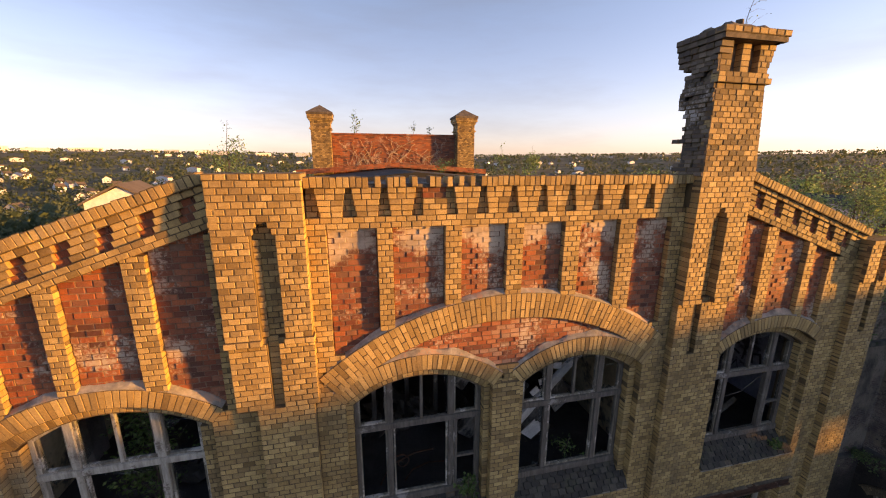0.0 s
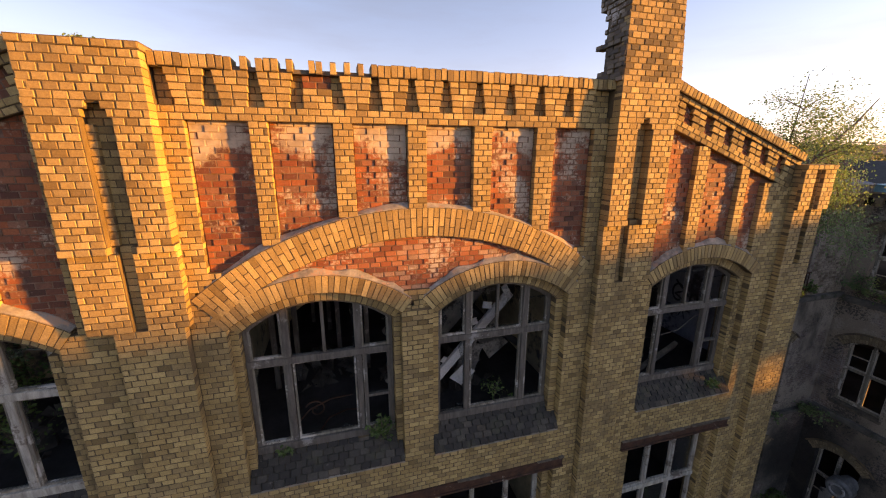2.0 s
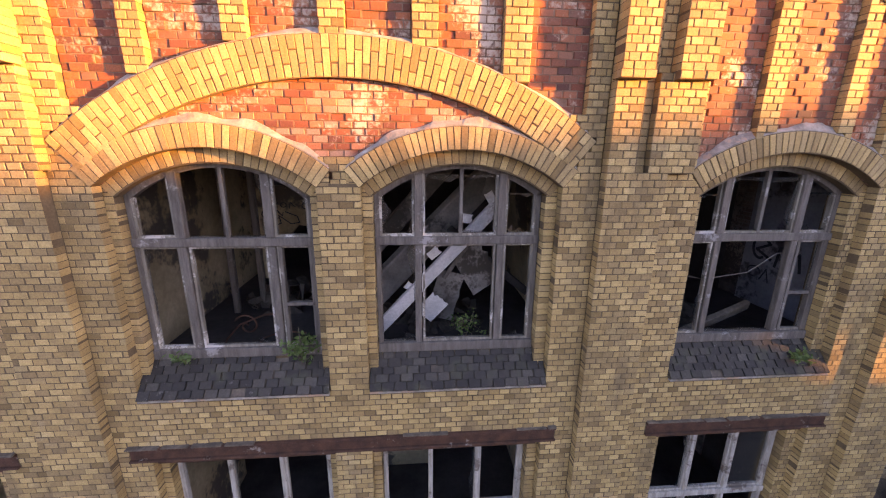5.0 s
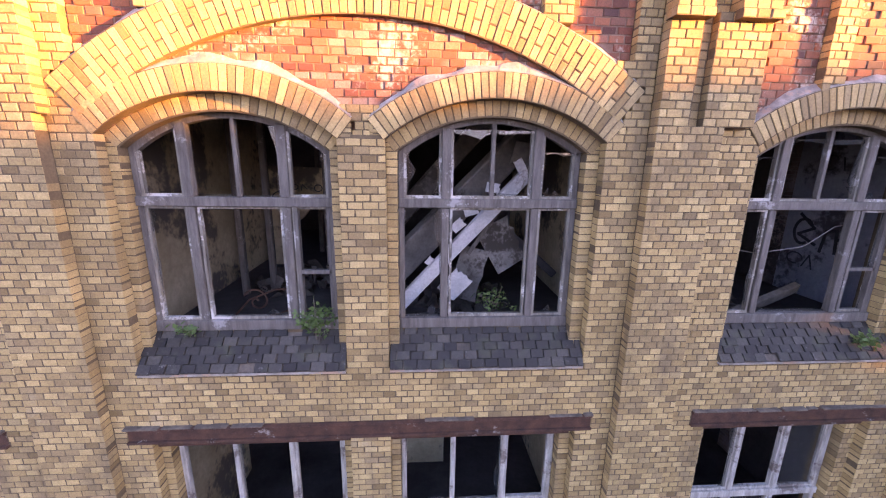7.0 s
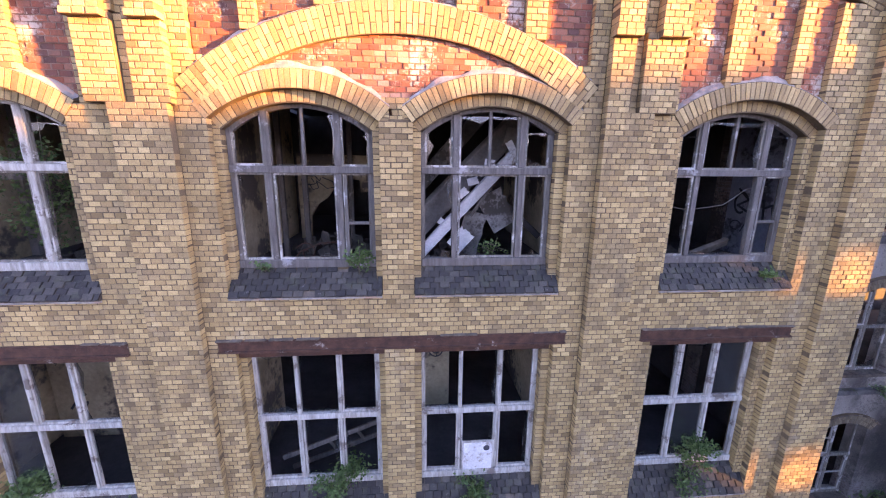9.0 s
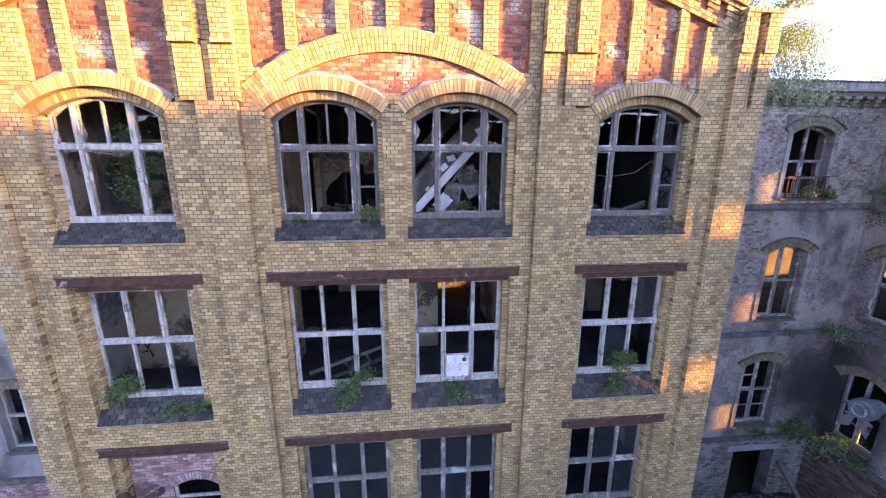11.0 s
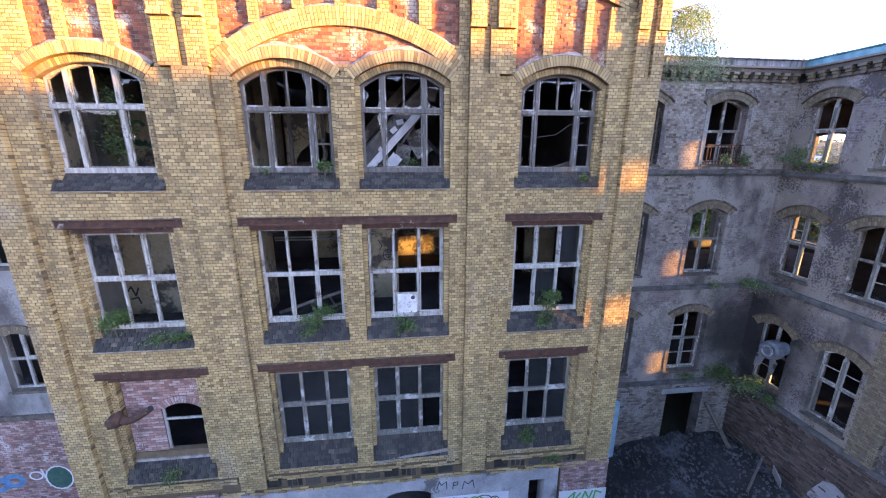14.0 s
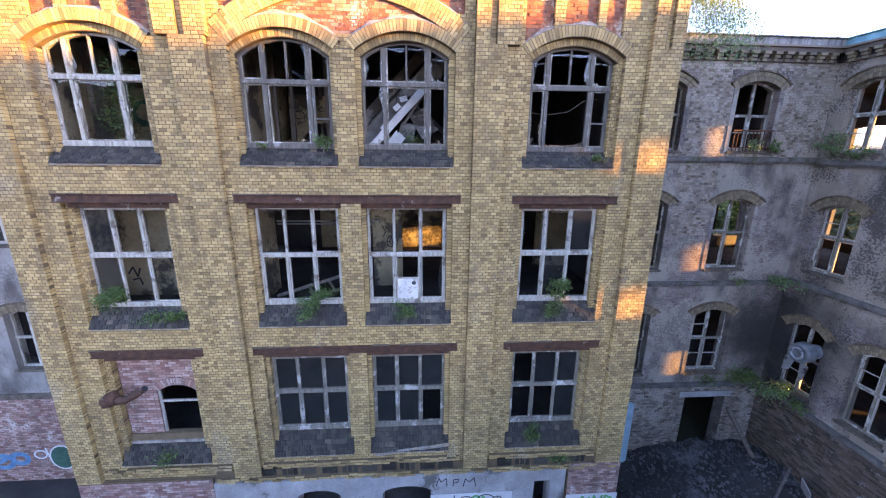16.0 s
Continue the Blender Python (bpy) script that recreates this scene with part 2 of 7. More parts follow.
ZINC = plain("weathered_zinc", (0.30, 0.32, 0.33), (0.50, 0.53, 0.54), 3.0, 0.5, 0.5, 0.2, 30.0, (1, 1, 0.3), (0.10, 0.10, 0.10), 0.66)
BLUEZ = plain("blue_green_flashing", (0.06, 0.22, 0.26), (0.16, 0.42, 0.48), 3.0, 0.55, 0.2, 0.2, 30.0)
CYAN = plain("turquoise_paint", (0.22, 0.42, 0.48), (0.36, 0.58, 0.64), 3.0, 0.7, 0.0, 0.2, 30.0)
DEBRIS = plain("fallen_debris", (0.04, 0.034, 0.028), (0.16, 0.14, 0.12), 2.5, 0.95, 0.0, 0.5, 25.0)
GREYBD = plain("grey_plasterboard", (0.12, 0.112, 0.10), (0.30, 0.285, 0.26), 2.0, 0.9, 0.0, 0.4, 25.0, None, (0.07, 0.06, 0.05), 0.62)
BLUEPL = plain("blue_grey_plaster", (0.27, 0.30, 0.36), (0.42, 0.45, 0.53), 1.4, 0.9, 0.0, 0.3, 18.0, None, (0.09, 0.085, 0.09), 0.66)
CAPM = plain("chimney_mortar", (0.06, 0.049, 0.039), (0.19, 0.15, 0.112), 5.0, 0.95, 0.0, 0.6, 20.0)
GRAFW = plain("white_painted_wall", (0.55, 0.58, 0.57), (0.70, 0.72, 0.71), 2.0, 0.8)
GRAFG = plain("green_spray", (0.02, 0.30, 0.08), (0.05, 0.45, 0.14), 4.0, 0.7)
GRAFK = plain("black_spray", (0.02, 0.02, 0.025), (0.05, 0.05, 0.06), 4.0, 0.7)
GRAFB = plain("blue_spray", (0.03, 0.16, 0.30), (0.08, 0.30, 0.46), 4.0, 0.7)
GRAFD = plain("dark_green_spray", (0.01, 0.07, 0.05), (0.03, 0.14, 0.10), 4.0, 0.7)
DRYVINE = plain("dry_vine", (0.32, 0.25, 0.18), (0.56, 0.46, 0.36), 8.0, 0.9)
BARK = plain("bark", (0.08, 0.06, 0.045), (0.18, 0.15, 0.12), 8.0, 0.9)
WHITEWALL = plain("white_wall", (0.62, 0.62, 0.64), (0.76, 0.76, 0.78), 0.5, 0.9, 0.0, 0.1, 3.0)
FARROOF = plain("brown_roof", (0.085, 0.066, 0.055), (0.14, 0.11, 0.09), 0.5, 0.9, 0.0, 0.1, 3.0)


def leaf_mat(name, a, b2, c):
    m, n, b = mat_base(name, 0.55)
    rnd = n.nodes.new("ShaderNodeNewGeometry").outputs["Random Per Island"]
    col = ramp(n, rnd, [(0.0, a), (0.5, b2), (1.0, c)])
    n.links.new(col, b.inputs["Base Color"])
    t = n.nodes.new("ShaderNodeBsdfTranslucent")
    n.links.new(col, t.inputs["Color"])
    s = n.nodes.new("ShaderNodeMixShader")
    s.inputs[0].default_value = 0.42
    n.links.new(b.outputs[0], s.inputs[1])
    n.links.new(t.outputs[0], s.inputs[2])
    n.links.new(s.outputs[0], n.nodes["Material Output"].inputs["Surface"])
    return m


LEAF = leaf_mat("birch_leaves", (0.085, 0.165, 0.07), (0.14, 0.24, 0.10), (0.22, 0.32, 0.15))
WEED = leaf_mat("weed_leaves", (0.05, 0.11, 0.03), (0.085, 0.17, 0.05), (0.13, 0.23, 0.075))
WOODS = leaf_mat("far_woods", (0.055, 0.078, 0.04), (0.07, 0.095, 0.045), (0.085, 0.105, 0.05))


def glass_mat():
    m, n, b = mat_base("dirty_glass", 0.06)
    b.inputs["Transmission Weight"].default_value = 0.985
    b.inputs["IOR"].default_value = 1.45
    b.inputs["Base Color"].default_value = (0.62, 0.66, 0.68, 1)
    d = ramp(n, tex_noise(n, 7.0, 5.0), [(0.35, (0.01, 0.01, 0.01)), (0.85, (0.16, 0.16, 0.16))])
    n.links.new(d, b.inputs["Roughness"])
    return m


GLASS = glass_mat()


# ---------------------------------------------------------------- mesh helpers
def mesh_of(name, verts, faces, material):
    me = bpy.data.meshes.new(name)
    me.from_pydata(verts, [], faces)
    me.materials.append(material)
    me.update()
    return me


def link_part(name, me, parent, label="", kind=""):
    ob = new(name, me)
    if parent is not None:
        ob.parent = parent
    return tagged(ob, label, "", "", kind)


def part(name, bm, material, parent, label=""):
    me = bpy.data.meshes.new(name)
    bmesh.ops.recalc_face_normals(bm, faces=bm.faces)
    bm.to_mesh(me)
    bm.free()
    me.materials.append(material)
    return link_part(name, me, parent, label)


def empty(name, label="", category="", group="", kind="", at=(0, 0, 0)):
    ob = new(name)
    ob.empty_display_size = 0.1
    ob.location = at
    return tagged(ob, label, category, group, kind)


def bx(bm, x0, x1, y0, y1, z0, z1, bev=0.0):
    vs = [bm.verts.new((x, y, z)) for z in (z0, z1) for x, y in ((x0, y0), (x1, y0), (x1, y1), (x0, y1))]
    fs = [bm.faces.new([vs[i] for i in f]) for f in ((3, 2, 1, 0), (4, 5, 6, 7), (0, 1, 5, 4), (1, 2, 6, 5), (2, 3, 7, 6), (3, 0, 4, 7))]
    if bev:
        es = {e for f in fs for e in f.edges}
        bmesh.ops.bevel(bm, geom=list(es), offset=bev, segments=1, affect="EDGES")
    return bm


def boxes(*items, bev=0.0):
    bm = bmesh.new()
    for it in items:
        bx(bm, *it, bev=bev)
    return bm


def prism(bm, pts, y0, y1):
    """An outline in x and z, drawn out from y0 to y1."""
    a = [bm.verts.new((x, y0, z)) for x, z in pts]
    b = [bm.verts.new((x, y1, z)) for x, z in pts]
    bm.faces.new(a)
    bm.faces.new(b[::-1])
    k = len(pts)
    for i in range(k):
        bm.faces.new((a[i], b[i], b[(i + 1) % k], a[(i + 1) % k]))
    return bm


def tube(bm, pts, radii, sides=8, cap=True):
    rings = []
    for i, p in enumerate(pts):
        p = Vector(p)
        d = (Vector(pts[min(i + 1, len(pts) - 1)]) - Vector(pts[max(i - 1, 0)])).normalized()
        u = d.cross(Vector((0.31, 0.17, 0.93))).normalized()
        v = d.cross(u)
        r = radii[i] if hasattr(radii, "__len__") else radii
        rings.append([bm.verts.new(p + r * (math.cos(a) * u + math.sin(a) * v)) for a in (2 * math.pi * k / sides for k in range(sides))])
    for a, b in zip(rings, rings[1:]):
        for k in range(sides):
            bm.faces.new((a[k], a[(k + 1) % sides], b[(k + 1) % sides], b[k]))
    if cap:
        bm.faces.new(rings[0][::-1])
        bm.faces.new(rings[-1])
    return bm


class Frame:
    """A plane to lay pieces in: u and v run along it, n stands out of it."""

    def __init__(self, o, u, v):
        self.o, self.u, self.v = Vector(o), Vector(u).normalized(), Vector(v).normalized()
        self.n = self.u.cross(self.v)


SOUTH = Frame((0, 0, 0), (1, 0, 0), (0, 0, 1))  # n = -y
WEST = lambda x: Frame((x, 0, 0), (0, -1, 0), (0, 0, 1))  # noqa: E731  n = -x
EAST = lambda x: Frame((x, 0, 0), (0, 1, 0), (0, 0, 1))  # noqa: E731  n = +x
COURSE, HEAD, GAP = 0.077, 0.136, 0.010
RNG = random.Random(7)
WORN = random.Random(70)


class Laid:
    """Bricks laid into planes: four corners each (u, v), front height n, depth d."""

    def __init__(self):
        self.items = []

    def rect(self, f, u0, u1, v0, v1, n, d, jit=0.003):
        g = GAP / 2
        self.items.append((f, ((u0 + g, v0 + g), (u1 - g, v0 + g), (u1 - g, v1 - g), (u0 + g, v1 - g)), n + RNG.uniform(-jit, jit), d, True))

    def quad(self, f, q, n, d):
        self.items.append((f, q, n + RNG.uniform(-0.003, 0.003), d, False))

    def field(self, f, v0, v1, spans, n, d, head=HEAD, course=COURSE, miss=0.0, jit=0.003, odd=0):
        rows = max(1, round((v1 - v0) / course))
        h = (v1 - v0) / rows
        for r in range(rows):
            a = v0 + r * h
            for u0, u1 in spans(a + h / 2) if callable(spans) else spans:
                w = u1 - u0
                if w < 0.03:
                    continue
                k = max(1, round(w / head))
                c = w / k
                cuts = [u0 + i * c for i in range(k + 1)]
                if (r + odd) % 2 and k > 1:
                    cuts = [u0] + [u0 + (i + 0.5) * c for i in range(k)] + [u1]
                elif (r + odd) % 2 and k == 1 and w > 0.16:
                    cuts = [u0, u0 + w / 2, u1]
                for i in range(len(cuts) - 1):
                    if miss and RNG.random() < miss:
                        continue
                    self.rect(f, cuts[i], cuts[i + 1], a, a + h, n, d, jit)

    def ring(self, f, cu, cv, r0, r1, a0, a1, n, d, width=0.075, split=None):
        """An arch of wedge bricks between two radii; angles from the upright; split: odd bricks in two."""
        k = max(3, round((a1 - a0) * (r0 + r1) / 2 / width))
        g = GAP / 2
        for i in range(k):
            p, q = a0 + (a1 - a0) * i / k, a0 + (a1 - a0) * (i + 1) / k
            runs = [(r0, r1)]
            if split:
                cut = r0 + (r1 - r0) * (split if i % 2 else 1 - split)
                runs = [(r0, cut), (cut, r1)]
            for b0, b1 in runs:
                at = lambda r, t, s: (cu + r * math.sin(t + s * g / r), cv + r * math.cos(t + s * g / r))  # noqa: E731
                self.quad(f, (at(b0 + g, p, 1), at(b0 + g, q, -1), at(b1 - g, q, -1), at(b1 - g, p, 1)), n, d)

    @staticmethod
    def solid(q, n, d, worn=None):
        c = 0.004
        if worn:
            c = worn.choice((0.003, 0.004, 0.006, 0.008))
            q = [(u + worn.uniform(-0.0032, 0.0032), v + worn.uniform(-0.0026, 0.0026)) for u, v in q]
        mu, mv = sum(p[0] for p in q) / 4, sum(p[1] for p in q) / 4
        vs = [(u, v, n - d) for u, v in q] + [(u, v, n - c) for u, v in q]
        for u, v in q:
            L = math.hypot(u - mu, v - mv) or 1
            k = 1 - 1.41 * c / L
            vs.append((mu + (u - mu) * k, mv + (v - mv) * k, n))
        fs = [(8, 9, 10, 11)]
        for i in range(4):
            j = (i + 1) % 4
            fs += [(4 + i, 4 + j, 8 + j, 8 + i), (i, j, 4 + j, 4 + i)]
        return vs, fs

    def build(self, parent, mats, name="brick", joined="brickwork", pick=None, limit=300):
        """Up to limit of the pieces become objects of their own; the rest one mesh of kind stuff."""
        some = [it for it in self.items if pick is None or pick(it)][:limit]
        chosen = {id(it) for it in some}
        pool = {}
        for f, q, n, d, square in some:
            mu, mv = sum(p[0] for p in q) / 4, sum(p[1] for p in q) / 4
            loc = [(round(u - mu, 3), round(v - mv, 3)) for u, v in q]
            turn = 0.0
            if not square:
                turn = math.atan2(q[1][1] - q[0][1], q[1][0] - q[0][0])
                cs, sn = math.cos(-turn), math.sin(-turn)
                loc = [(round((u - mu) * cs - (v - mv) * sn, 3), round((u - mu) * sn + (v - mv) * cs, 3)) for u, v in q]
            key = (tuple(loc), round(d, 3), WORN.randrange(4))
            if key not in pool:
                pool[key] = mesh_of(name, *self.solid(loc, 0.0, d, WORN), mats["_piece"])
            ob = new(name, pool[key])
            ob.parent = parent
            m3 = Matrix((f.u, f.v, f.n)).transposed().to_4x4()
            ob.matrix_basis = Matrix.Translation(f.o + mu * f.u + mv * f.v + n * f.n) @ m3 @ Matrix.Rotation(turn, 4, "Z")
        verts, faces = [], []
        for it in self.items:
            if id(it) in chosen:
                continue
            f, q, n, d, _ = it
            vs, fs = self.solid(q, n, d, WORN)
            k = len(verts)
            verts += [tuple(f.o + u * f.u + v * f.v + w * f.n) for u, v, w in vs]
            faces += [tuple(i + k for i in fc) for fc in fs]
        if verts:
            link_part(joined, mesh_of(joined, verts, faces, mats[""]), parent, "", "stuff")
        if mats[""] is not SLATE:
            self.bed(parent, mats.get("joint") or (REDMORTAR if mats in (RED, TYM, PNK) else MORTAR))

    def bed(self, parent, material):
        """The mortar that fills the joints, a little behind the bricks' faces."""
        g = GAP / 2
        key = lambda f, u, v: (id(f), round(u, 3), round(v, 2))  # noqa: E731
        starts = {key(f, q[0][0] - g, (q[0][1] + q[2][1]) / 2) for f, q, n, d, square in self.items if square}
        verts, faces = [], []
        for f, q, n, d, square in self.items:
            k = len(verts)
            if square:
                (u0, v0), (u1, v1) = q[0], q[2]
                u1 += 2 * g + 0.001 if key(f, u1 + g, (v0 + v1) / 2) in starts else -0.002
                u0, v0, v1 = u0 + 0.002, v0 - g - 0.0004, v1 + g + 0.0004
                wide = [Vector(p) for p in ((u0, v0), (u1, v0), (u1, v1), (u0, v1))]
            else:
                wide = []
                for i in range(4):
                    p, a, b = Vector(q[i]), Vector(q[i - 1]), Vector(q[(i + 1) % 4])
                    wide.append(p + (g + 0.0004) * ((p - a).normalized() + (p - b).normalized()))
            for w in (n - d, n - 0.0052):
                verts += [tuple(f.o + p.x * f.u + p.y * f.v + w * f.n) for p in wide]
            faces += [(k + 4, k + 5, k + 6, k + 7)] + [(k + i, k + (i + 1) % 4, k + 4 + (i + 1) % 4, k + 4 + i) for i in range(4)]
        if verts:
            link_part("mortar_joints", mesh_of("mortar_joints", verts, faces, material), parent, "", "stuff")

# ---------------------------------------------------------------- the front: plan
GZ = -1.9  # courtyard
YP, YR = -0.12, 0.085  # pier faces, red panels (yellow bay face at y = 0)
# each bay window: inner opening, outer opening, mullions of the arched row
BAYS = {
    "A": ((-6.37, -4.38), (-6.54, -4.18), (-5.92, -4.94)),
    "B": ((-2.37, -0.37), (-2.47, -0.27), (-1.84, -0.87)),
    "C": ((0.31, 2.27), (0.20, 2.41), (0.82, 1.80)),
    "D": ((4.18, 6.14), (4.05, 6.30), (4.60, 5.64)),
}
PIERS = ((-7.75, -7.12), (-3.58, -2.86), (2.84, 3.54), (6.82, 7.56))
CAPS = {1: (-3.83, -2.80), 2: (2.84, 3.84)}  # upper, wider parts of the middle piers
SPRING, APEX, RING = 11.76, 12.15, 0.24
BIGC, BIGR0, BIGR1, BIGA = 8.85, 3.98, 4.37, 0.68  # relieving arch over the middle bay
SLOPE = 0.353
ROWS_Z = ((9.70, 11.11, 9.31), (5.80, 7.10, 5.30), (1.98, 3.19, 1.32))  # frame foot, transom, sill edge
LINTELS = ((8.42, 8.62), (4.47, 4.68))


def arc(o):
    h = (o[1] - o[0]) / 2
    rise = APEX - SPRING
    r = (h * h + rise * rise) / (2 * rise)
    return (o[0] + o[1]) / 2, APEX - r, r


def top_z(x):
    ax = abs(x)
    return 14.80 if ax < 3.85 else 14.86 - (ax - 3.85) * SLOPE


wall_front = empty("wall_front", "weathered yellow brick factory front with red brick panels", "wall", "", "structure")

# core of the wall: piers, bay strips, spandrels, arched heads
bm = bmesh.new()
for x0, x1 in ((-7.6, -6.57), (-4.15, -2.50), (-0.24, 0.17), (2.44, 4.02), (6.33, 7.5)):
    bx(bm, x0, x1, 0.007, 0.42, 0.5, SPRING + 0.03)
for x0, x1 in ((-7.59, -6.40), (-4.35, -2.40), (-0.34, 0.28), (2.30, 4.15), (6.17, 7.49)):
    bx(bm, x0, x1, 0.129, 0.44, 0.5, 11.62)
for k, (i, o, _) in BAYS.items():
    for lo, hi in ((8.44, 9.30), (4.49, 5.29), (0.5, 1.31)):
        bx(bm, o[0], o[1], 0.007, 0.40, lo, hi)
    for foot, _, edge in ROWS_Z:
        bx(bm, o[0] + 0.01, o[1] - 0.01, 0.24, 0.41, edge - 0.02, foot)
part("core", bm, MORTAR, wall_front)

# heads over the arched windows, in red behind the yellow
bm = bmesh.new()
for span, keys in (((-7.58, -3.2), "A"), ((-3.2, 3.2), "BC"), ((3.2, 7.48), "D")):
    pts = [(span[0], SPRING)]
    for k in keys:
        cx, cz, r = arc(BAYS[k][1])
        a = math.asin((BAYS[k][1][1] - BAYS[k][1][0]) / 2 / r)
        pts += [(cx + r * math.sin(t), cz + r * math.cos(t)) for t in np.linspace(-a, a, 25)]
    pts += [(span[1], SPRING)]
    tops = sorted({span[0], span[1], *(x for x in (-3.85, 3.85, -6.9, 6.9) if span[0] < x < span[1])}, reverse=True)
    pts += [(x, top_z(x) if abs(x) < 6.9 else 13.7) for x in tops]
    prism(bm, pts, YR + 0.012, 0.45)
part("head", bm, REDMORTAR, wall_front)
# inner order of the arches down to the frames
bm = bmesh.new()
for k, (i, o, _) in BAYS.items():
    cx, cz, r = arc(o)
    a = math.asin((o[1] - o[0]) / 2 / r)
    r2 = r - 0.16
    a2 = math.asin(min(0.99, (i[1] - i[0]) / 2 / r2))
    outer = [(cx + (r + 0.05) * math.sin(t), cz + (r + 0.05) * math.cos(t)) for t in np.linspace(-a, a, 25)]
    inner = [(cx + r2 * math.sin(t), cz + r2 * math.cos(t)) for t in np.linspace(a2, -a2, 25)]
    prism(bm, outer + inner, 0.132, 0.43)
part("inner_order", bm, MORTAR, wall_front)

yellow, red = Laid(), Laid()


def minus(spans, holes):
    res = []
    for a, b in spans:
        cur = [(a, b)]
        for h0, h1 in holes:
            nxt = []
            for c, d in cur:
                if h1 <= c or h0 >= d:
                    nxt.append((c, d))
                else:
                    if h0 > c:
                        nxt.append((c, h0))
                    if h1 < d:
                        nxt.append((h1, d))
            cur = nxt
        res += cur
    return res


def chord(cx, cz, r, z, lean=None):
    """Half the width of a circle at a height, or of its wedge within an angle."""
    if z >= cz + r:
        return None
    c = math.sqrt(r * r - (z - cz) ** 2)
    return c if lean is None else min(c, (z - cz) * math.tan(lean))


def lean_of(k):
    cx, cz, r = arc(BAYS[k][1])
    return math.asin(min(0.99, (BAYS[k][1][1] - BAYS[k][1][0]) / 2 / r)) + 0.01


BAYSPANS = ((-7.12, -3.58), (-2.86, 2.84), (3.54, 6.82))
# strips beside the windows and spandrels between the storeys, at y = 0
Z0 = 0.72


def face_spans(z):
    holes = []
    for k in "ABCD":
        o = BAYS[k][1]
        solid = any(lo <= z <= hi for lo, hi in ((8.62, 9.30), (4.68, 5.29), (0.0, 1.31)))
        if not solid:
            holes.append(o)
    if any(lo < z < hi for lo, hi in LINTELS):
        holes += [(-6.70, -3.96), (-2.72, 2.60), (3.86, 6.52)]
    return minus(BAYSPANS, holes)


for lo, hi in ((Z0, 1.31), (1.31, 4.47), (4.47, 4.68), (4.68, 5.29), (5.29, 8.42), (8.42, 8.62), (8.62, 9.30), (9.30, SPRING)):
    yellow.field(SOUTH, lo, hi, face_spans, 0.0, 0.14)
# inner order, set back, beside each opening, and its cut bricks under the arch's feet
for i, o, _ in BAYS.values():
    cx, cz, r = arc(o)
    ta = (o[1] - o[0]) / 2 / (SPRING - cz)
    foot = cz + (r - 0.15) * (SPRING - cz) / r
    yellow.field(SOUTH, foot, SPRING + 0.01, lambda z: ((o[0] - 0.012, cx - (z - cz) * ta + 0.012), (cx + (z - cz) * ta - 0.012, o[1] + 0.012)), -0.124, 0.17, 0.10, 0.04)
    yellow.field(SOUTH, foot, SPRING + 0.01, lambda z: ((o[0] - 0.012, o[0] + 0.12), (o[1] - 0.12, o[1] + 0.012)), -0.14, 0.15, 0.14, 0.06)
for k, (i, o, _) in BAYS.items():
    for lo, hi in ((9.70, arc(o)[1] + (arc(o)[2] - 0.15) * (SPRING - arc(o)[1]) / arc(o)[2]), (5.80, 8.42), (1.98, 4.47)):
        yellow.field(SOUTH, lo - 0.3, hi, ((o[0] - 0.01, i[0]), (i[1], o[1] + 0.01)), -0.122, 0.17, 0.10)


def upper_yellow(z):
    """Yellow at y = 0 above the springing: strips, fill beside the arches, panel pilasters."""
    spans = []
    # middle bay
    big = chord(0, BIGC, BIGR1, z, BIGA)
    edge = 2.84
    if z < 12.5:
        inner = big if big is not None else 0.0
        spans += [(-2.86, -min(inner, 2.8)), (min(inner, 2.8), edge)]
        holes = []
        for k in "BC":
            cx, cz, r = arc(BAYS[k][1])
            c = chord(cx, cz, r + RING, z, lean_of(k))
            if c:
                holes.append((cx - c, cx + c))
        spans = minus(spans, holes)
        low = chord(0, BIGC, BIGR0, z)
        if low is None:
            low = 0
    else:
        spans += [(-2.86, -2.57), (2.60, edge)]
    if z > 12.4:
        lim = big or 0.0
        for a, b in ((-1.945, -1.735), (-1.03, -0.79), (-0.13, 0.125), (0.76, 1.03), (1.68, 1.97)):
            if min(abs(a), abs(b)) > lim - 0.12 or (a < 0 < b and lim == 0):
                spans.append((a, b))
    # side bays
    for sgn, k in ((-1, "A"), (1, "D")):
        cx, cz, r = arc(BAYS[k][1])
        c = chord(cx, cz, r + RING, z, lean_of(k)) or 0.0
        pil = [(3.54, 3.95), (4.58, 4.83), (5.57, 5.76), (6.16, 6.84)] if sgn > 0 else [(-7.14, -6.28), (-5.76, -5.55), (-4.86, -4.60), (-3.97, -3.56)]
        hole = (cx - c, cx + c) if c else (0, 0)
        roof = 14.30 - (abs(cx) - 3.97) * SLOPE
        for a, b in pil:
            lim = 14.30 - (abs((a + b) / 2) - 3.97) * SLOPE
            if z < lim:
                spans += minus([(a, b)], [hole] if c else [])
        if z < 11.95:
            spans += minus([(3.54, 6.84) if sgn > 0 else (-7.14, -3.56)], [hole])
    return spans


yellow.field(SOUTH, SPRING, 14.27, upper_yellow, 0.0, 0.14)
yellow.field(SOUTH, 14.27, 14.42, ((-2.84, 2.84),), 0.004, 0.16)

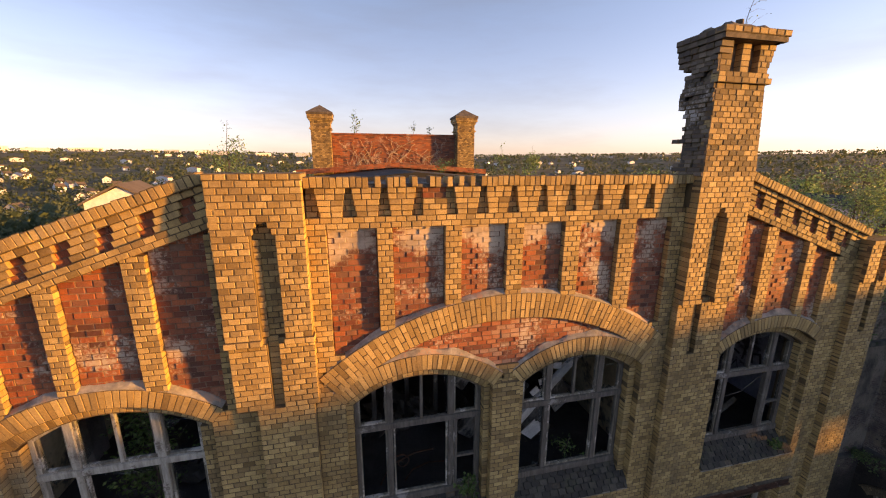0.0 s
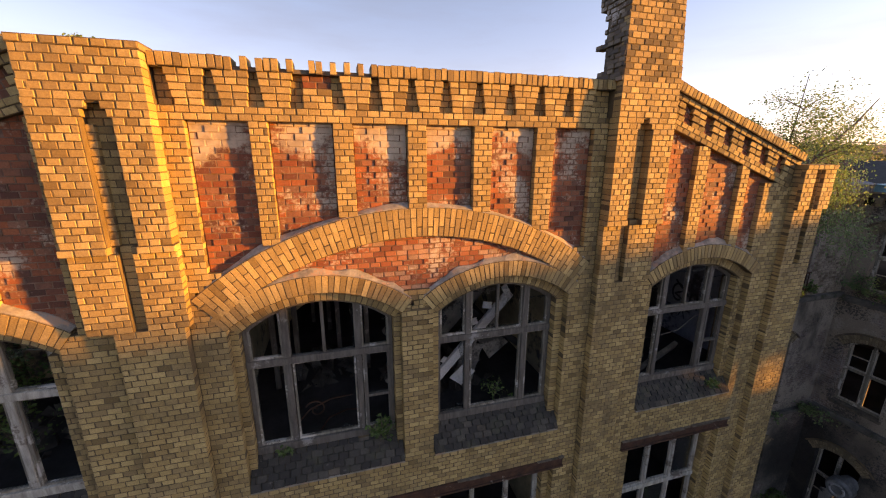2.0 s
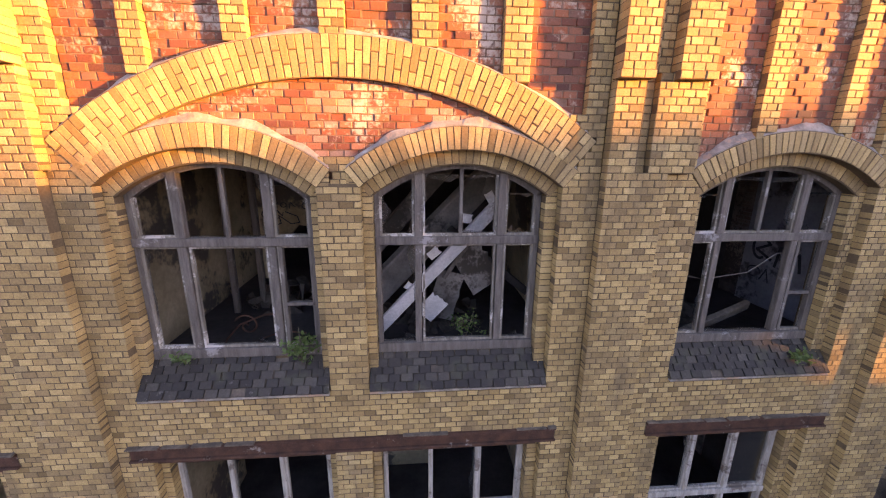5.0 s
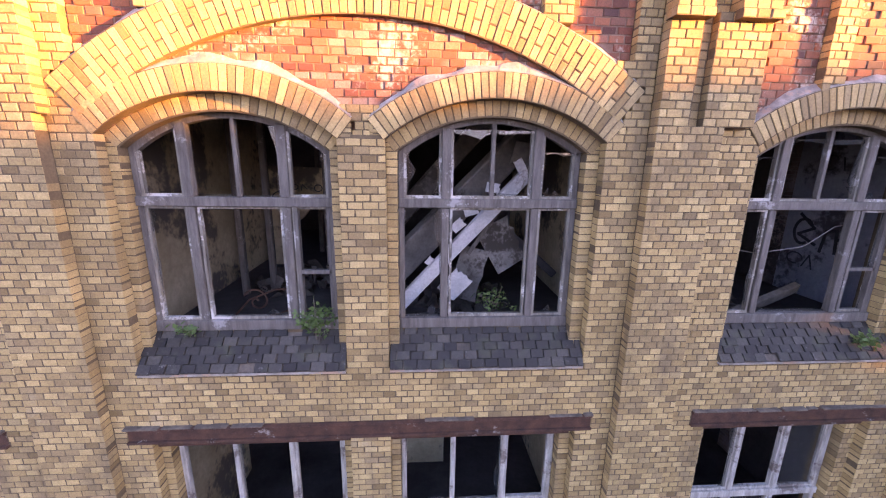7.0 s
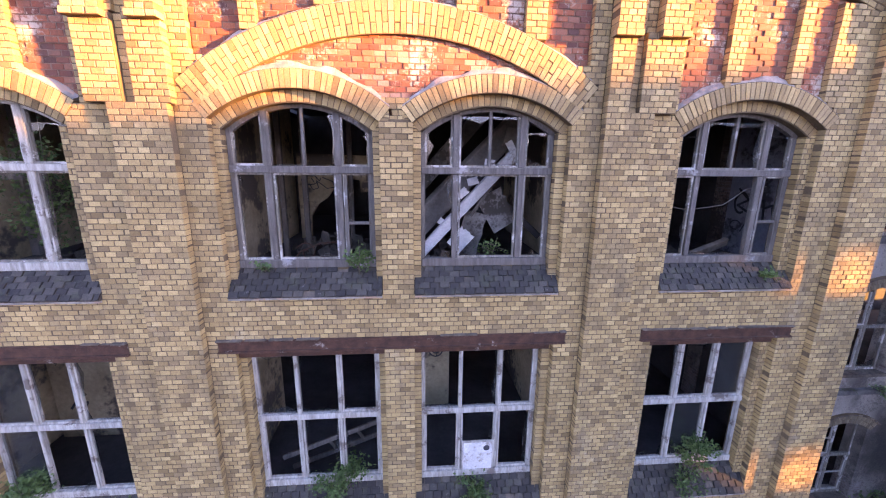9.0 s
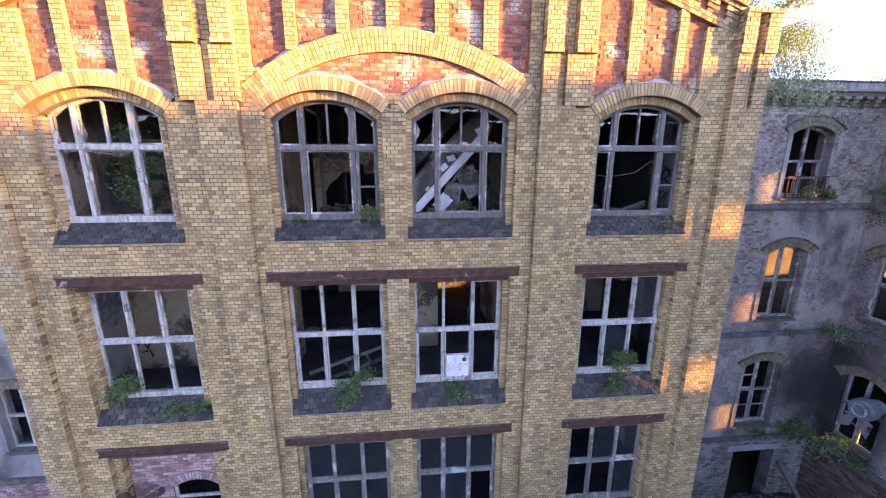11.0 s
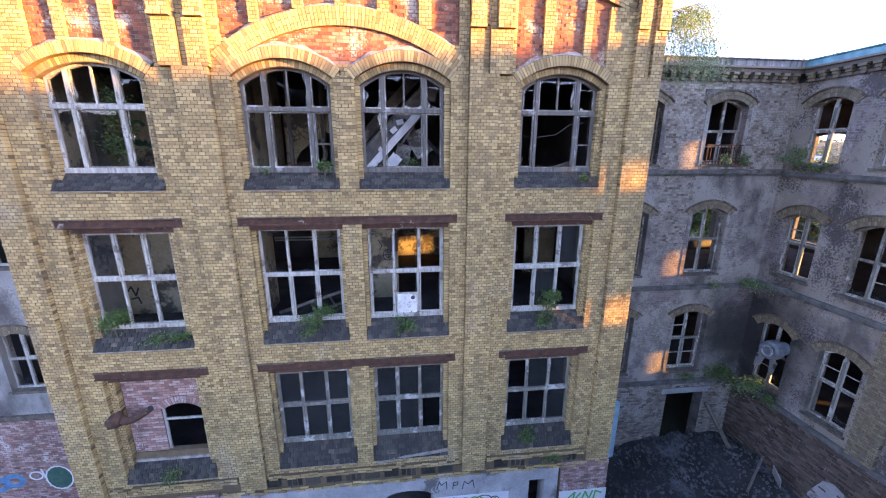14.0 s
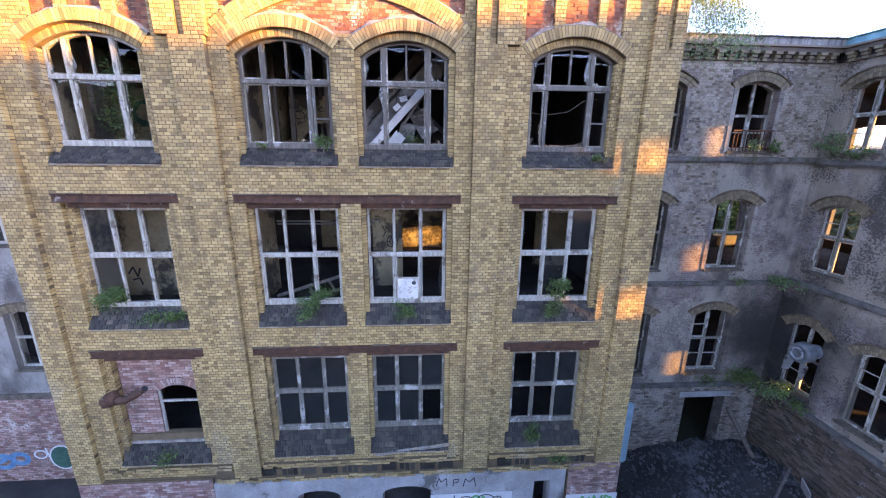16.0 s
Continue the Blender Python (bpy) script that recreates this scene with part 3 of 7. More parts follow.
# relieving arch and the four window arches
big_arch, win_arch = Laid(), Laid()
big_arch.ring(SOUTH, 0, BIGC, BIGR0, BIGR1, -BIGA - 0.015, BIGA, 0.012, 0.17, 0.078, 0.34)
for k in "ABCD":
    cx, cz, r = arc(BAYS[k][1])
    a = math.asin(min(0.99, (BAYS[k][1][1] - BAYS[k][1][0]) / 2 / r)) + 0.01
    win_arch.ring(SOUTH, cx, cz, r, r + RING, -a, a, 0.010, 0.17, 0.075)
    yellow.ring(SOUTH, cx, cz, r - 0.15, r + 0.01, -a, a, -0.122, 0.2, 0.08)


def red_spans(z):
    spans = []
    big = chord(0, BIGC, BIGR1 - 0.05, z)
    lim = big or 0.0
    for a, b in ((-2.57, -1.945), (-1.735, -1.03), (-0.79, -0.13), (0.125, 0.76), (1.03, 1.68), (1.97, 2.60)):
        spans += minus([(a, b)], [(-lim, lim)] if lim else [])
    for sgn, k in ((-1, "A"), (1, "D")):
        cx, cz, r = arc(BAYS[k][1])
        c = chord(cx, cz, r + RING - 0.04, z)
        for a, b in ((3.95, 4.58), (4.83, 5.57), (5.76, 6.16)) if sgn > 0 else ((-6.28, -5.76), (-5.55, -4.86), (-4.60, -3.97)):
            if z < 14.42 - (abs(a + b) / 2 - 3.97) * SLOPE:
                spans += minus([(a, b)], [(cx - c, cx + c)] if c else [])
    return spans


def tympanum_spans(z):
    low = chord(0, BIGC, BIGR0 + 0.05, z, BIGA)
    holes = []
    for k in "BC":
        cx, cz, r = arc(BAYS[k][1])
        c = chord(cx, cz, r + RING - 0.04, z)
        if c:
            holes.append((cx - c, cx + c))
    return minus([(-low, low)], holes) if low else []


YT = 0.05
tymp = Laid()
tymp.field(SOUTH, 11.92, 12.86, tympanum_spans, -YT, 0.05, 0.15, 0.072, 0.0, 0.006)
bm = bmesh.new()
z = 11.92
while z < 12.88:
    for u0, u1 in tympanum_spans(z + 0.02):
        bx(bm, u0, u1, YT + 0.008, 0.13, z, z + 0.04)
    z += 0.04
part("tympanum_bed", bm, REDMORTAR, wall_front)
tymp.build(wall_front, TYM, "tympanum_brick", "tympanum_brickwork")

red.field(SOUTH, 12.0, 14.30, red_spans, -YR, 0.06, 0.17, COURSE, 0.008, 0.010)


# ---------------------------------------------------------------- piers
def pier(i, x0, x1):
    top = (13.74, 12.93, 12.93, 13.74)[i]
    ob = empty("pier", "projecting yellow brick pier with burnt and mossy bricks", "pier", "piers of the front", "structure")
    low = 0.70
    part("core", boxes((x0 + 0.008, x1 - 0.008, YP + 0.007, 0.2, low, 11.90), (x0 + 0.012, x1 - 0.012, -0.025, 0.2, 11.90, top)), MORTAR, ob)
    laid = Laid()
    groove = None
    if i in (1, 2):
        groove = (-3.38, -3.24) if i == 1 else (3.16, 3.30)
    laid.field(SOUTH, low, 11.92, ((x0, x1),), -YP, 0.135)
    if groove:
        laid.field(SOUTH, 11.92, 12.93, ((CAPS[i][0], groove[0]), (groove[1], CAPS[i][1])), -YP, 0.135)
        laid.field(SOUTH, 11.92, 12.93, (groove,), 0.038, 0.06)
        c0, c1 = CAPS[i]
        s0, s1 = (-3.42, -3.14) if i == 1 else (3.19, 3.45)
        n1 = -YP + 0.07
        part("cap_core", boxes((c0 + 0.012, c1 - 0.012, -0.025, 0.45, 11.90, 14.40), (c0 + 0.012, c1 - 0.012, YP - 0.05, 0.45, 14.40, 14.86)), MORTAR, ob)
        laid.field(SOUTH, 12.86, 12.94, ((c0 - 0.02, s0 + 0.01), (s1 - 0.01, c1 + 0.02)), n1 + 0.02, 0.16)
        head = lambda z: ((c0, s0), (s1, c1)) if z < 14.24 else ((c0, s0 + (z - 14.24) * 0.6), (s1 - (z - 14.24) * 0.6, c1))  # noqa: E731
        laid.field(SOUTH, 12.94, 14.42, head, n1, 0.20)
        laid.field(SOUTH, 12.94, 14.42, ((s0, s1),), 0.04, 0.05)
        laid.field(SOUTH, 12.94, 14.20, ((s0, s0 + 0.085),), n1 - 0.085, 0.09)
        laid.field(SOUTH, 14.42, 14.90, ((c0, c1),), n1, 0.15)
        if i == 1:
            laid.field(SOUTH, 14.90, 14.975, ((c0 - 0.01, c1 + 0.01),), n1 + 0.01, 0.5, 0.136)
            laid.field(WEST(c0), 14.0, 14.97, ((-0.42, 0.19),), 0.004, 0.1)
    else:
        m = (x0 + x1) / 2
        laid.field(SOUTH, 11.92, 13.66, ((x0, m - 0.07), (m + 0.07, x1)), -YP, 0.135)
        laid.field(SOUTH, 11.92, 13.66, ((m - 0.07, m + 0.07),), 0.038, 0.06)
        laid.field(SOUTH, 12.95, 13.66, ((x0 - 0.02, m - 0.1), (m + 0.1, x1 + 0.02)), -YP + 0.06, 0.07)
        laid.field(SOUTH, 13.66, 13.74, ((x0 - 0.02, x1 + 0.02),), -YP + 0.08, 0.5, 0.136)
        side = EAST(x1) if i == 3 else WEST(x0)
        laid.field(side, low, 13.66, ((-0.06, 0.42),) if i == 3 else ((-0.42, 0.06),), -0.005, 0.1)
        part("return_core", boxes((7.4, x1 - 0.02, 0.19, 0.44, GZ, 13.66) if i == 3 else (x0 + 0.02, -7.5, 0.19, 0.44, GZ, 13.66)), MORTAR, ob)
    laid.build(ob, YEL, pick=lambda it: 11.0 < (it[0].o + it[1][0][0] * it[0].u + it[1][0][1] * it[0].v).z)


for i, (x0, x1) in enumerate(PIERS):
    pier(i, x0, x1)

# ---------------------------------------------------------------- parapet with its dentils
parapet = empty("parapet", "yellow brick parapet with stepped dentils and a brick-on-edge coping", "parapet", "", "structure")
par, parred = Laid(), Laid()
part("core", boxes((-2.83, 2.85, 0.10, 0.46, 14.28, 14.80)), MORTAR, parapet)
par.field(SOUTH, 14.42, 14.79, ((-2.80, 2.84),), -0.06, 0.08)
x, k = -2.66, 0
while x < 2.6:
    w = 0.325
    if -1.95 < x < -0.55 and k % 2:
        par.field(SOUTH, 14.42, 14.64, ((x, x + w),), 0.006, 0.1)
        parred.field(SOUTH, 14.64, 14.79, ((x, x + w),), -0.03, 0.06, 0.2)
    else:
        for r in range(5):
            s = 0.012 * (r - 2)
            par.field(SOUTH, 14.42 + 0.074 * r, 14.494 + 0.074 * r, ((x - s, x + w + s),), 0.008 + 0.006 * r, 0.12)
    x, k = x + 0.442, k + 1
for i in range(73):
    a = -2.80 + i * 0.0775
    gone = (-2.1 < a < -0.6) and RNG.random() < 0.35
    if not gone:
        dz = RNG.uniform(-0.008, 0.006)
        par.rect(SOUTH, a, a + 0.0775, 14.79 + dz, 14.925 + dz, 0.055, 0.27)
part("bed", boxes((-2.80, 2.85, -0.02, 0.44, 14.785, 14.83)), CAPM, parapet)
parred.build(parapet, RED, "red_brick", "red_brickwork")
par.build(parapet, YEL, pick=lambda it: it[1][0][1] > 14.40)


def raking(sgn):
    """Sloping gable edge of a side bay: two band courses, leaning dentils on red, brick-on-edge coping."""
    ob = empty("gable_coping", "sloping yellow brick gable edge with leaning dentils on red brick", "gable edge", "gable edges", "structure")
    L = math.hypot(1, SLOPE)
    x0 = 3.86 * sgn
    if sgn > 0:
        f = Frame((x0, 0, 14.99), (1, 0, -SLOPE), (SLOPE, 0, 1))
    else:
        f = Frame((-6.98, 0, 14.99 - (6.98 - 3.86) * SLOPE), (1, 0, SLOPE), (-SLOPE, 0, 1))
    run = (6.98 - 3.86) * L
    laid, back = Laid(), Laid()
    laid.field(f, -0.61, -0.46, ((0.0, run - 0.05),), 0.012, 0.15)
    back.field(f, -0.46, -0.12, ((0.0, run - 0.02),), -0.045, 0.08, 0.13)
    u = 0.22
    while u < run - 0.2:
        for j in range(3):
            s = 0.05 * j * (1 if sgn < 0 else -1)
            laid.rect(f, u + s, u + s + 0.155, -0.46 + j * 0.085, -0.46 + (j + 1) * 0.085, -0.012 + 0.014 * j, 0.12)
            laid.rect(f, u + s + 0.155, u + s + 0.30, -0.46 + j * 0.085, -0.46 + (j + 1) * 0.085, -0.012 + 0.014 * j, 0.12)
        u += 0.46
    laid.field(f, -0.205, -0.12, ((0.0, run - 0.05),), 0.035, 0.15)
    k = int(run / 0.0775)
    for j in range(k):
        laid.rect(f, j * 0.0775, (j + 1) * 0.0775, -0.12, 0.015 + RNG.uniform(-0.006, 0.006), 0.075, 0.27)
    bmx = bmesh.new()
    a, b = (3.84, 6.98) if sgn > 0 else (-6.98, -3.84)
    prism(bmx, [(a, 14.99 - (abs(a) - 3.86) * SLOPE - 0.64), (b, 14.99 - (abs(b) - 3.86) * SLOPE - 0.64), (b, 14.99 - (abs(b) - 3.86) * SLOPE - 0.03), (a, 14.99 - (abs(a) - 3.86) * SLOPE - 0.03)], 0.12, 0.46)
    part("core", bmx, MORTAR, ob)
    laid.build(ob, SOY if sgn > 0 else YEL)
    back.build(ob, RED, "red_brick", "red_brickwork", pick=lambda it: False)


raking(1)
raking(-1)

# mortar fillets that slope from the arches' backs to the red brick
def fillet(bm, cx, cz, r, t0, t1, back, seed, lo=0.03, more=0.10):
    prev = None
    for t in np.linspace(t0, t1, 64):
        w = lo + more * max(0.0, noise.noise((seed + 6 * t, 2.3, 0.0)) + 0.25) * (1 + 0.35 * noise.noise((seed + 22 * t, 1.0, 1.0)))
        f = 0.004 + 0.02 * max(0.0, noise.noise((seed + 14 * t, 7.0, 2.0)))
        d = (math.sin(t), math.cos(t))
        row = [bm.verts.new((cx + q * d[0], y, cz + q * d[1])) for q, y in ((r - 0.02, f), (r + 0.012, f), (r + w, back - 0.012), (r + w + 0.004, back + 0.02), (r - 0.02, back + 0.02))]
        if prev:
            for k in range(5):
                bm.faces.new((prev[k], prev[(k + 1) % 5], row[(k + 1) % 5], row[k]))
        else:
            bm.faces.new(row[::-1])
        prev = row
    bm.faces.new(prev)


bm = bmesh.new()
for j, k in enumerate("ABCD"):
    cx, cz, r = arc(BAYS[k][1])
    a = math.asin((BAYS[k][1][1] - BAYS[k][1][0]) / 2 / r)
    fillet(bm, cx, cz, r + RING, -a, a, YT if k in "BC" else YR, 11.0 * j, 0.04, 0.07)
fillet(bm, 0, BIGC, BIGR1, -BIGA + 0.03, BIGA - 0.03, YR, 71.0, 0.03, 0.07)
part("mortar_fillet", bm, LIME, wall_front, "crumbling pale mortar fillets over the arches")

# brickwork that closes the corners at the arches' feet
closer = Laid()
for k in "ABCD":
    cx, cz, r = arc(BAYS[k][1])
    ta = math.tan(math.asin((BAYS[k][1][1] - BAYS[k][1][0]) / 2 / r))
    z0, z1 = cz + r / math.hypot(1, ta), cz + (r + RING) / math.hypot(1, ta)
    for sg in (-1, 1):
        far = cx + sg * (z1 - cz) * ta
        for q in range(4):
            a, b = z0 + (z1 - z0) * q / 4, z0 + (z1 - z0) * (q + 1) / 4
            near = cx + sg * ((a + b) / 2 - cz) * ta
            if abs(far - near) > 0.03:
                closer.rect(SOUTH, min(near, far), max(near, far), a, b, -0.006, 0.06)
cb, cc = arc(BAYS["B"][1]), arc(BAYS["C"][1])
for q in range(5):
    z = SPRING + q * COURSE
    edge = lambda c, s: c[0] + s * (math.sqrt(max(0.0, (c[2] + RING) ** 2 - (z + COURSE / 2 - c[1]) ** 2)))  # noqa: E731
    a, b = edge(cb, 1), edge(cc, -1)
    if q < 3:
        a, b = min(a, b, -0.09), max(a, b, 0.09)
    if 0.04 < b - a < 0.5:
        closer.field(SOUTH, z, z + COURSE, ((a, b),), -0.008, 0.06, odd=q)
closer.build(wall_front, YEL, "closer_brick", "closer_bricks")

yellow.build(wall_front, YEL, pick=lambda it: it[1][0][1] > 12.45)
red.build(wall_front, {**REDP, "joint": PANELMORTAR}, "red_brick", "red_brickwork", pick=lambda it: -2.6 < it[1][0][0] < 0.2 and it[1][0][1] > 12.9)
arch_ob = empty("relieving_arch", "wide yellow brick relieving arch over the paired windows", "arch", "", "structure")
big_arch.build(arch_ob, YEL)
arch_ob2 = empty("window_arches", "yellow brick segmental arches over the top windows", "arch", "", "structure")
win_arch.build(arch_ob2, YEL)

# ---------------------------------------------------------------- foot of the front
plinth = empty("plinth", "grey rendered base of the front with broken brick edge", "plinth", "", "structure")
bm = bmesh.new()
for a, b in ((-4.2, -1.95), (-0.72, 0.5), (1.92, 5.0), (5.5, 5.95)):
    bx(bm, a, b, -0.10, 0.4, GZ, 0.52)
for a, b, spring in ((-1.95, -0.72, -0.12), (0.5, 1.92, -0.10)):
    h = (b - a) / 2
    prism(bm, [(a, spring)] + [((a + b) / 2 + h * math.sin(t), spring + 0.24 * math.cos(t)) for t in np.linspace(-1.5, 1.5, 15)] + [(b, spring), (b, 0.52), (a, 0.52)], -0.10, 0.4)
bx(bm, 5.0, 5.5, -0.10, 0.4, 0.12, 0.52)
part("render", bm, CONC, plinth)
# dark sheet put where the cellar openings hold only shade
part("cellar_backing", boxes((-4.0, 6.0, 1.2, 1.3, GZ, 0.9)), INDRK, plinth, "dark backing for the shade in the cellar openings")
pl, pl2, pl3 = Laid(), Laid(), Laid()
part("core", boxes((-7.7, -4.2, -0.09, 0.4, GZ, 0.70), (6.0, 7.58, -0.09, 0.4, GZ, 0.72), (-7.7, 7.5, -0.02, 0.4, 0.5, 0.72), (-4.1, 6.9, -0.05, 0.02, 0.5, 0.90)), MORTAR, plinth)
pl.field(SOUTH, GZ, 0.68, ((-7.75, -4.2),), 0.12, 0.1, 0.2)
pl.field(SOUTH, GZ, 0.70, ((6.03, 7.60),), 0.12, 0.1, 0.2)
pl.build(plinth, PNK, "brick", "brickwork", pick=lambda it: it[1][0][1] > -0.4)
for j in range(18):
    a = -2.9 + j * 0.56 + RNG.uniform(-0.03, 0.03)
    if a < 2.3 or 3.6 < a < 6.6:
        for q in range(3 if j % 3 == 1 else 1):
            w = 0.46 / (3 if j % 3 == 1 else 1)
            pl2.rect(SOUTH, a + q * w, a + q * w + w - 0.02 + RNG.uniform(-0.01, 0.01), 0.69 + RNG.uniform(-0.02, 0.01), 0.93, 0.06, 0.1)
pl2.build(plinth, {"": SLATE, "_piece": SLATE}, "slate", "slates")
pl3.field(SOUTH, 0.94, 1.09, ((-7.05, -3.65), (-2.8, 2.75), (3.6, 6.75)), 0.08, 0.1, 0.25, 0.075, 0.10, 0.02)
pl3.field(SOUTH, 0.52, 0.68, ((-4.1, 7.5),), 0.115, 0.2, 0.25, 0.077, 0.22, 0.02)
pl3.build(plinth, YEL, "ledge_brick", "ledge_bricks")

# ---------------------------------------------------------------- windows and sills
ROWGROUP = ("arched windows of the top storey", "windows of the middle storey", "windows of the lower storey")
count = 0


def shard(bm, y, pts):
    f = [bm.verts.new((px, y, pz)) for px, pz in pts]
    g = [bm.verts.new((px, y + 0.004, pz)) for px, pz in pts]
    bm.faces.new(f)
    bm.faces.new(g[::-1])
    k = len(pts)
    for q in range(k):
        bm.faces.new((f[q], g[q], g[(q + 1) % k], f[(q + 1) % k]))


def broken(x0, x1, z0, z1, y, rng, amount):
    """What is left of a pane: teeth of glass along its rebates."""
    bm = bmesh.new()
    for side in ("b", "l", "r", "t"):
        if rng.random() > amount:
            continue
        lo, hi = (x0, x1) if side in "bt" else (z0, z1)
        k = rng.randint(3, 6)
        cuts = sorted([lo, hi] + [rng.uniform(lo, hi) for _ in range(k)])
        tips = [rng.uniform(0.005, 0.05) if rng.random() < 0.7 else rng.uniform(0.05, 0.13) for _ in cuts]
        for p, q, t0, t1 in zip(cuts, cuts[1:], tips, tips[1:]):
            if q - p < 0.02:
                continue
            if side == "b":
                pts = [(p, z0), (q, z0), (q, z0 + t1), (p, z0 + t0)]
            elif side == "t":
                pts = [(p, z1 - t0), (q, z1 - t1), (q, z1), (p, z1)]
            elif side == "l":
                pts = [(x0, p), (x0 + t0, p), (x0 + t1, q), (x0, q)]
            else:
                pts = [(x1 - t0, p), (x1, p), (x1, q), (x1 - t1, q)]
            shard(bm, y, pts)
    return bm


def sill(win, o, edge, foot, tiles=True):
    s = empty("window_sill")
    s.parent = win
    tagged(s, "sloping sill of dark slates on mortar")
    y0, y1 = -0.045, 0.27
    z0, z1 = edge, foot - 0.03
    bm = bmesh.new()
    vs = [bm.verts.new((x, y, z)) for x in (o[0] + 0.012, o[1] - 0.012) for y, z in ((y0 + 0.01, z0 - 0.035), (y0 + 0.01, z0 - 0.004), (y1, z1 - 0.004), (y1, z0 - 0.035))]
    for f in ((0, 1, 2, 3), (7, 6, 5, 4), (0, 4, 5, 1), (1, 5, 6, 2), (2, 6, 7, 3), (3, 7, 4, 0)):
        bm.faces.new([vs[i] for i in f])
    part("bed", bm, CAPM, s)
    part("mortar_edge", boxes((o[0] + 0.005, o[1] - 0.005, y0 - 0.004, 0.02, z0 - 0.048, z0 - 0.022), bev=0.006), LIME, s)
    f = Frame((0, y0, z0), (1, 0, 0), (0, y1 - y0, z1 - z0))
    run = math.hypot(y1 - y0, z1 - z0)
    laid = Laid()
    for r in range(5):
        v = -0.015 + r * run / 5
        k = int((o[1] - o[0]) / 0.15)
        c = (o[1] - o[0]) / (k + 0.5)
        for j in range(k + 1):
            a = o[0] + max(0, j - 0.5 * (r % 2)) * c
            b = min(o[1], o[0] + (j + 1 - 0.5 * (r % 2)) * c)
            if b - a > 0.03 and RNG.random() > 0.02:
                laid.rect(f, a, b, v + RNG.uniform(-0.008, 0.004), v + run / 5 + 0.014, 0.022 + RNG.uniform(-0.007, 0.010), 0.018)
    laid.build(s, {"": SLATE, "_piece": SLATE}, "slate", "slates", pick=lambda it: tiles)


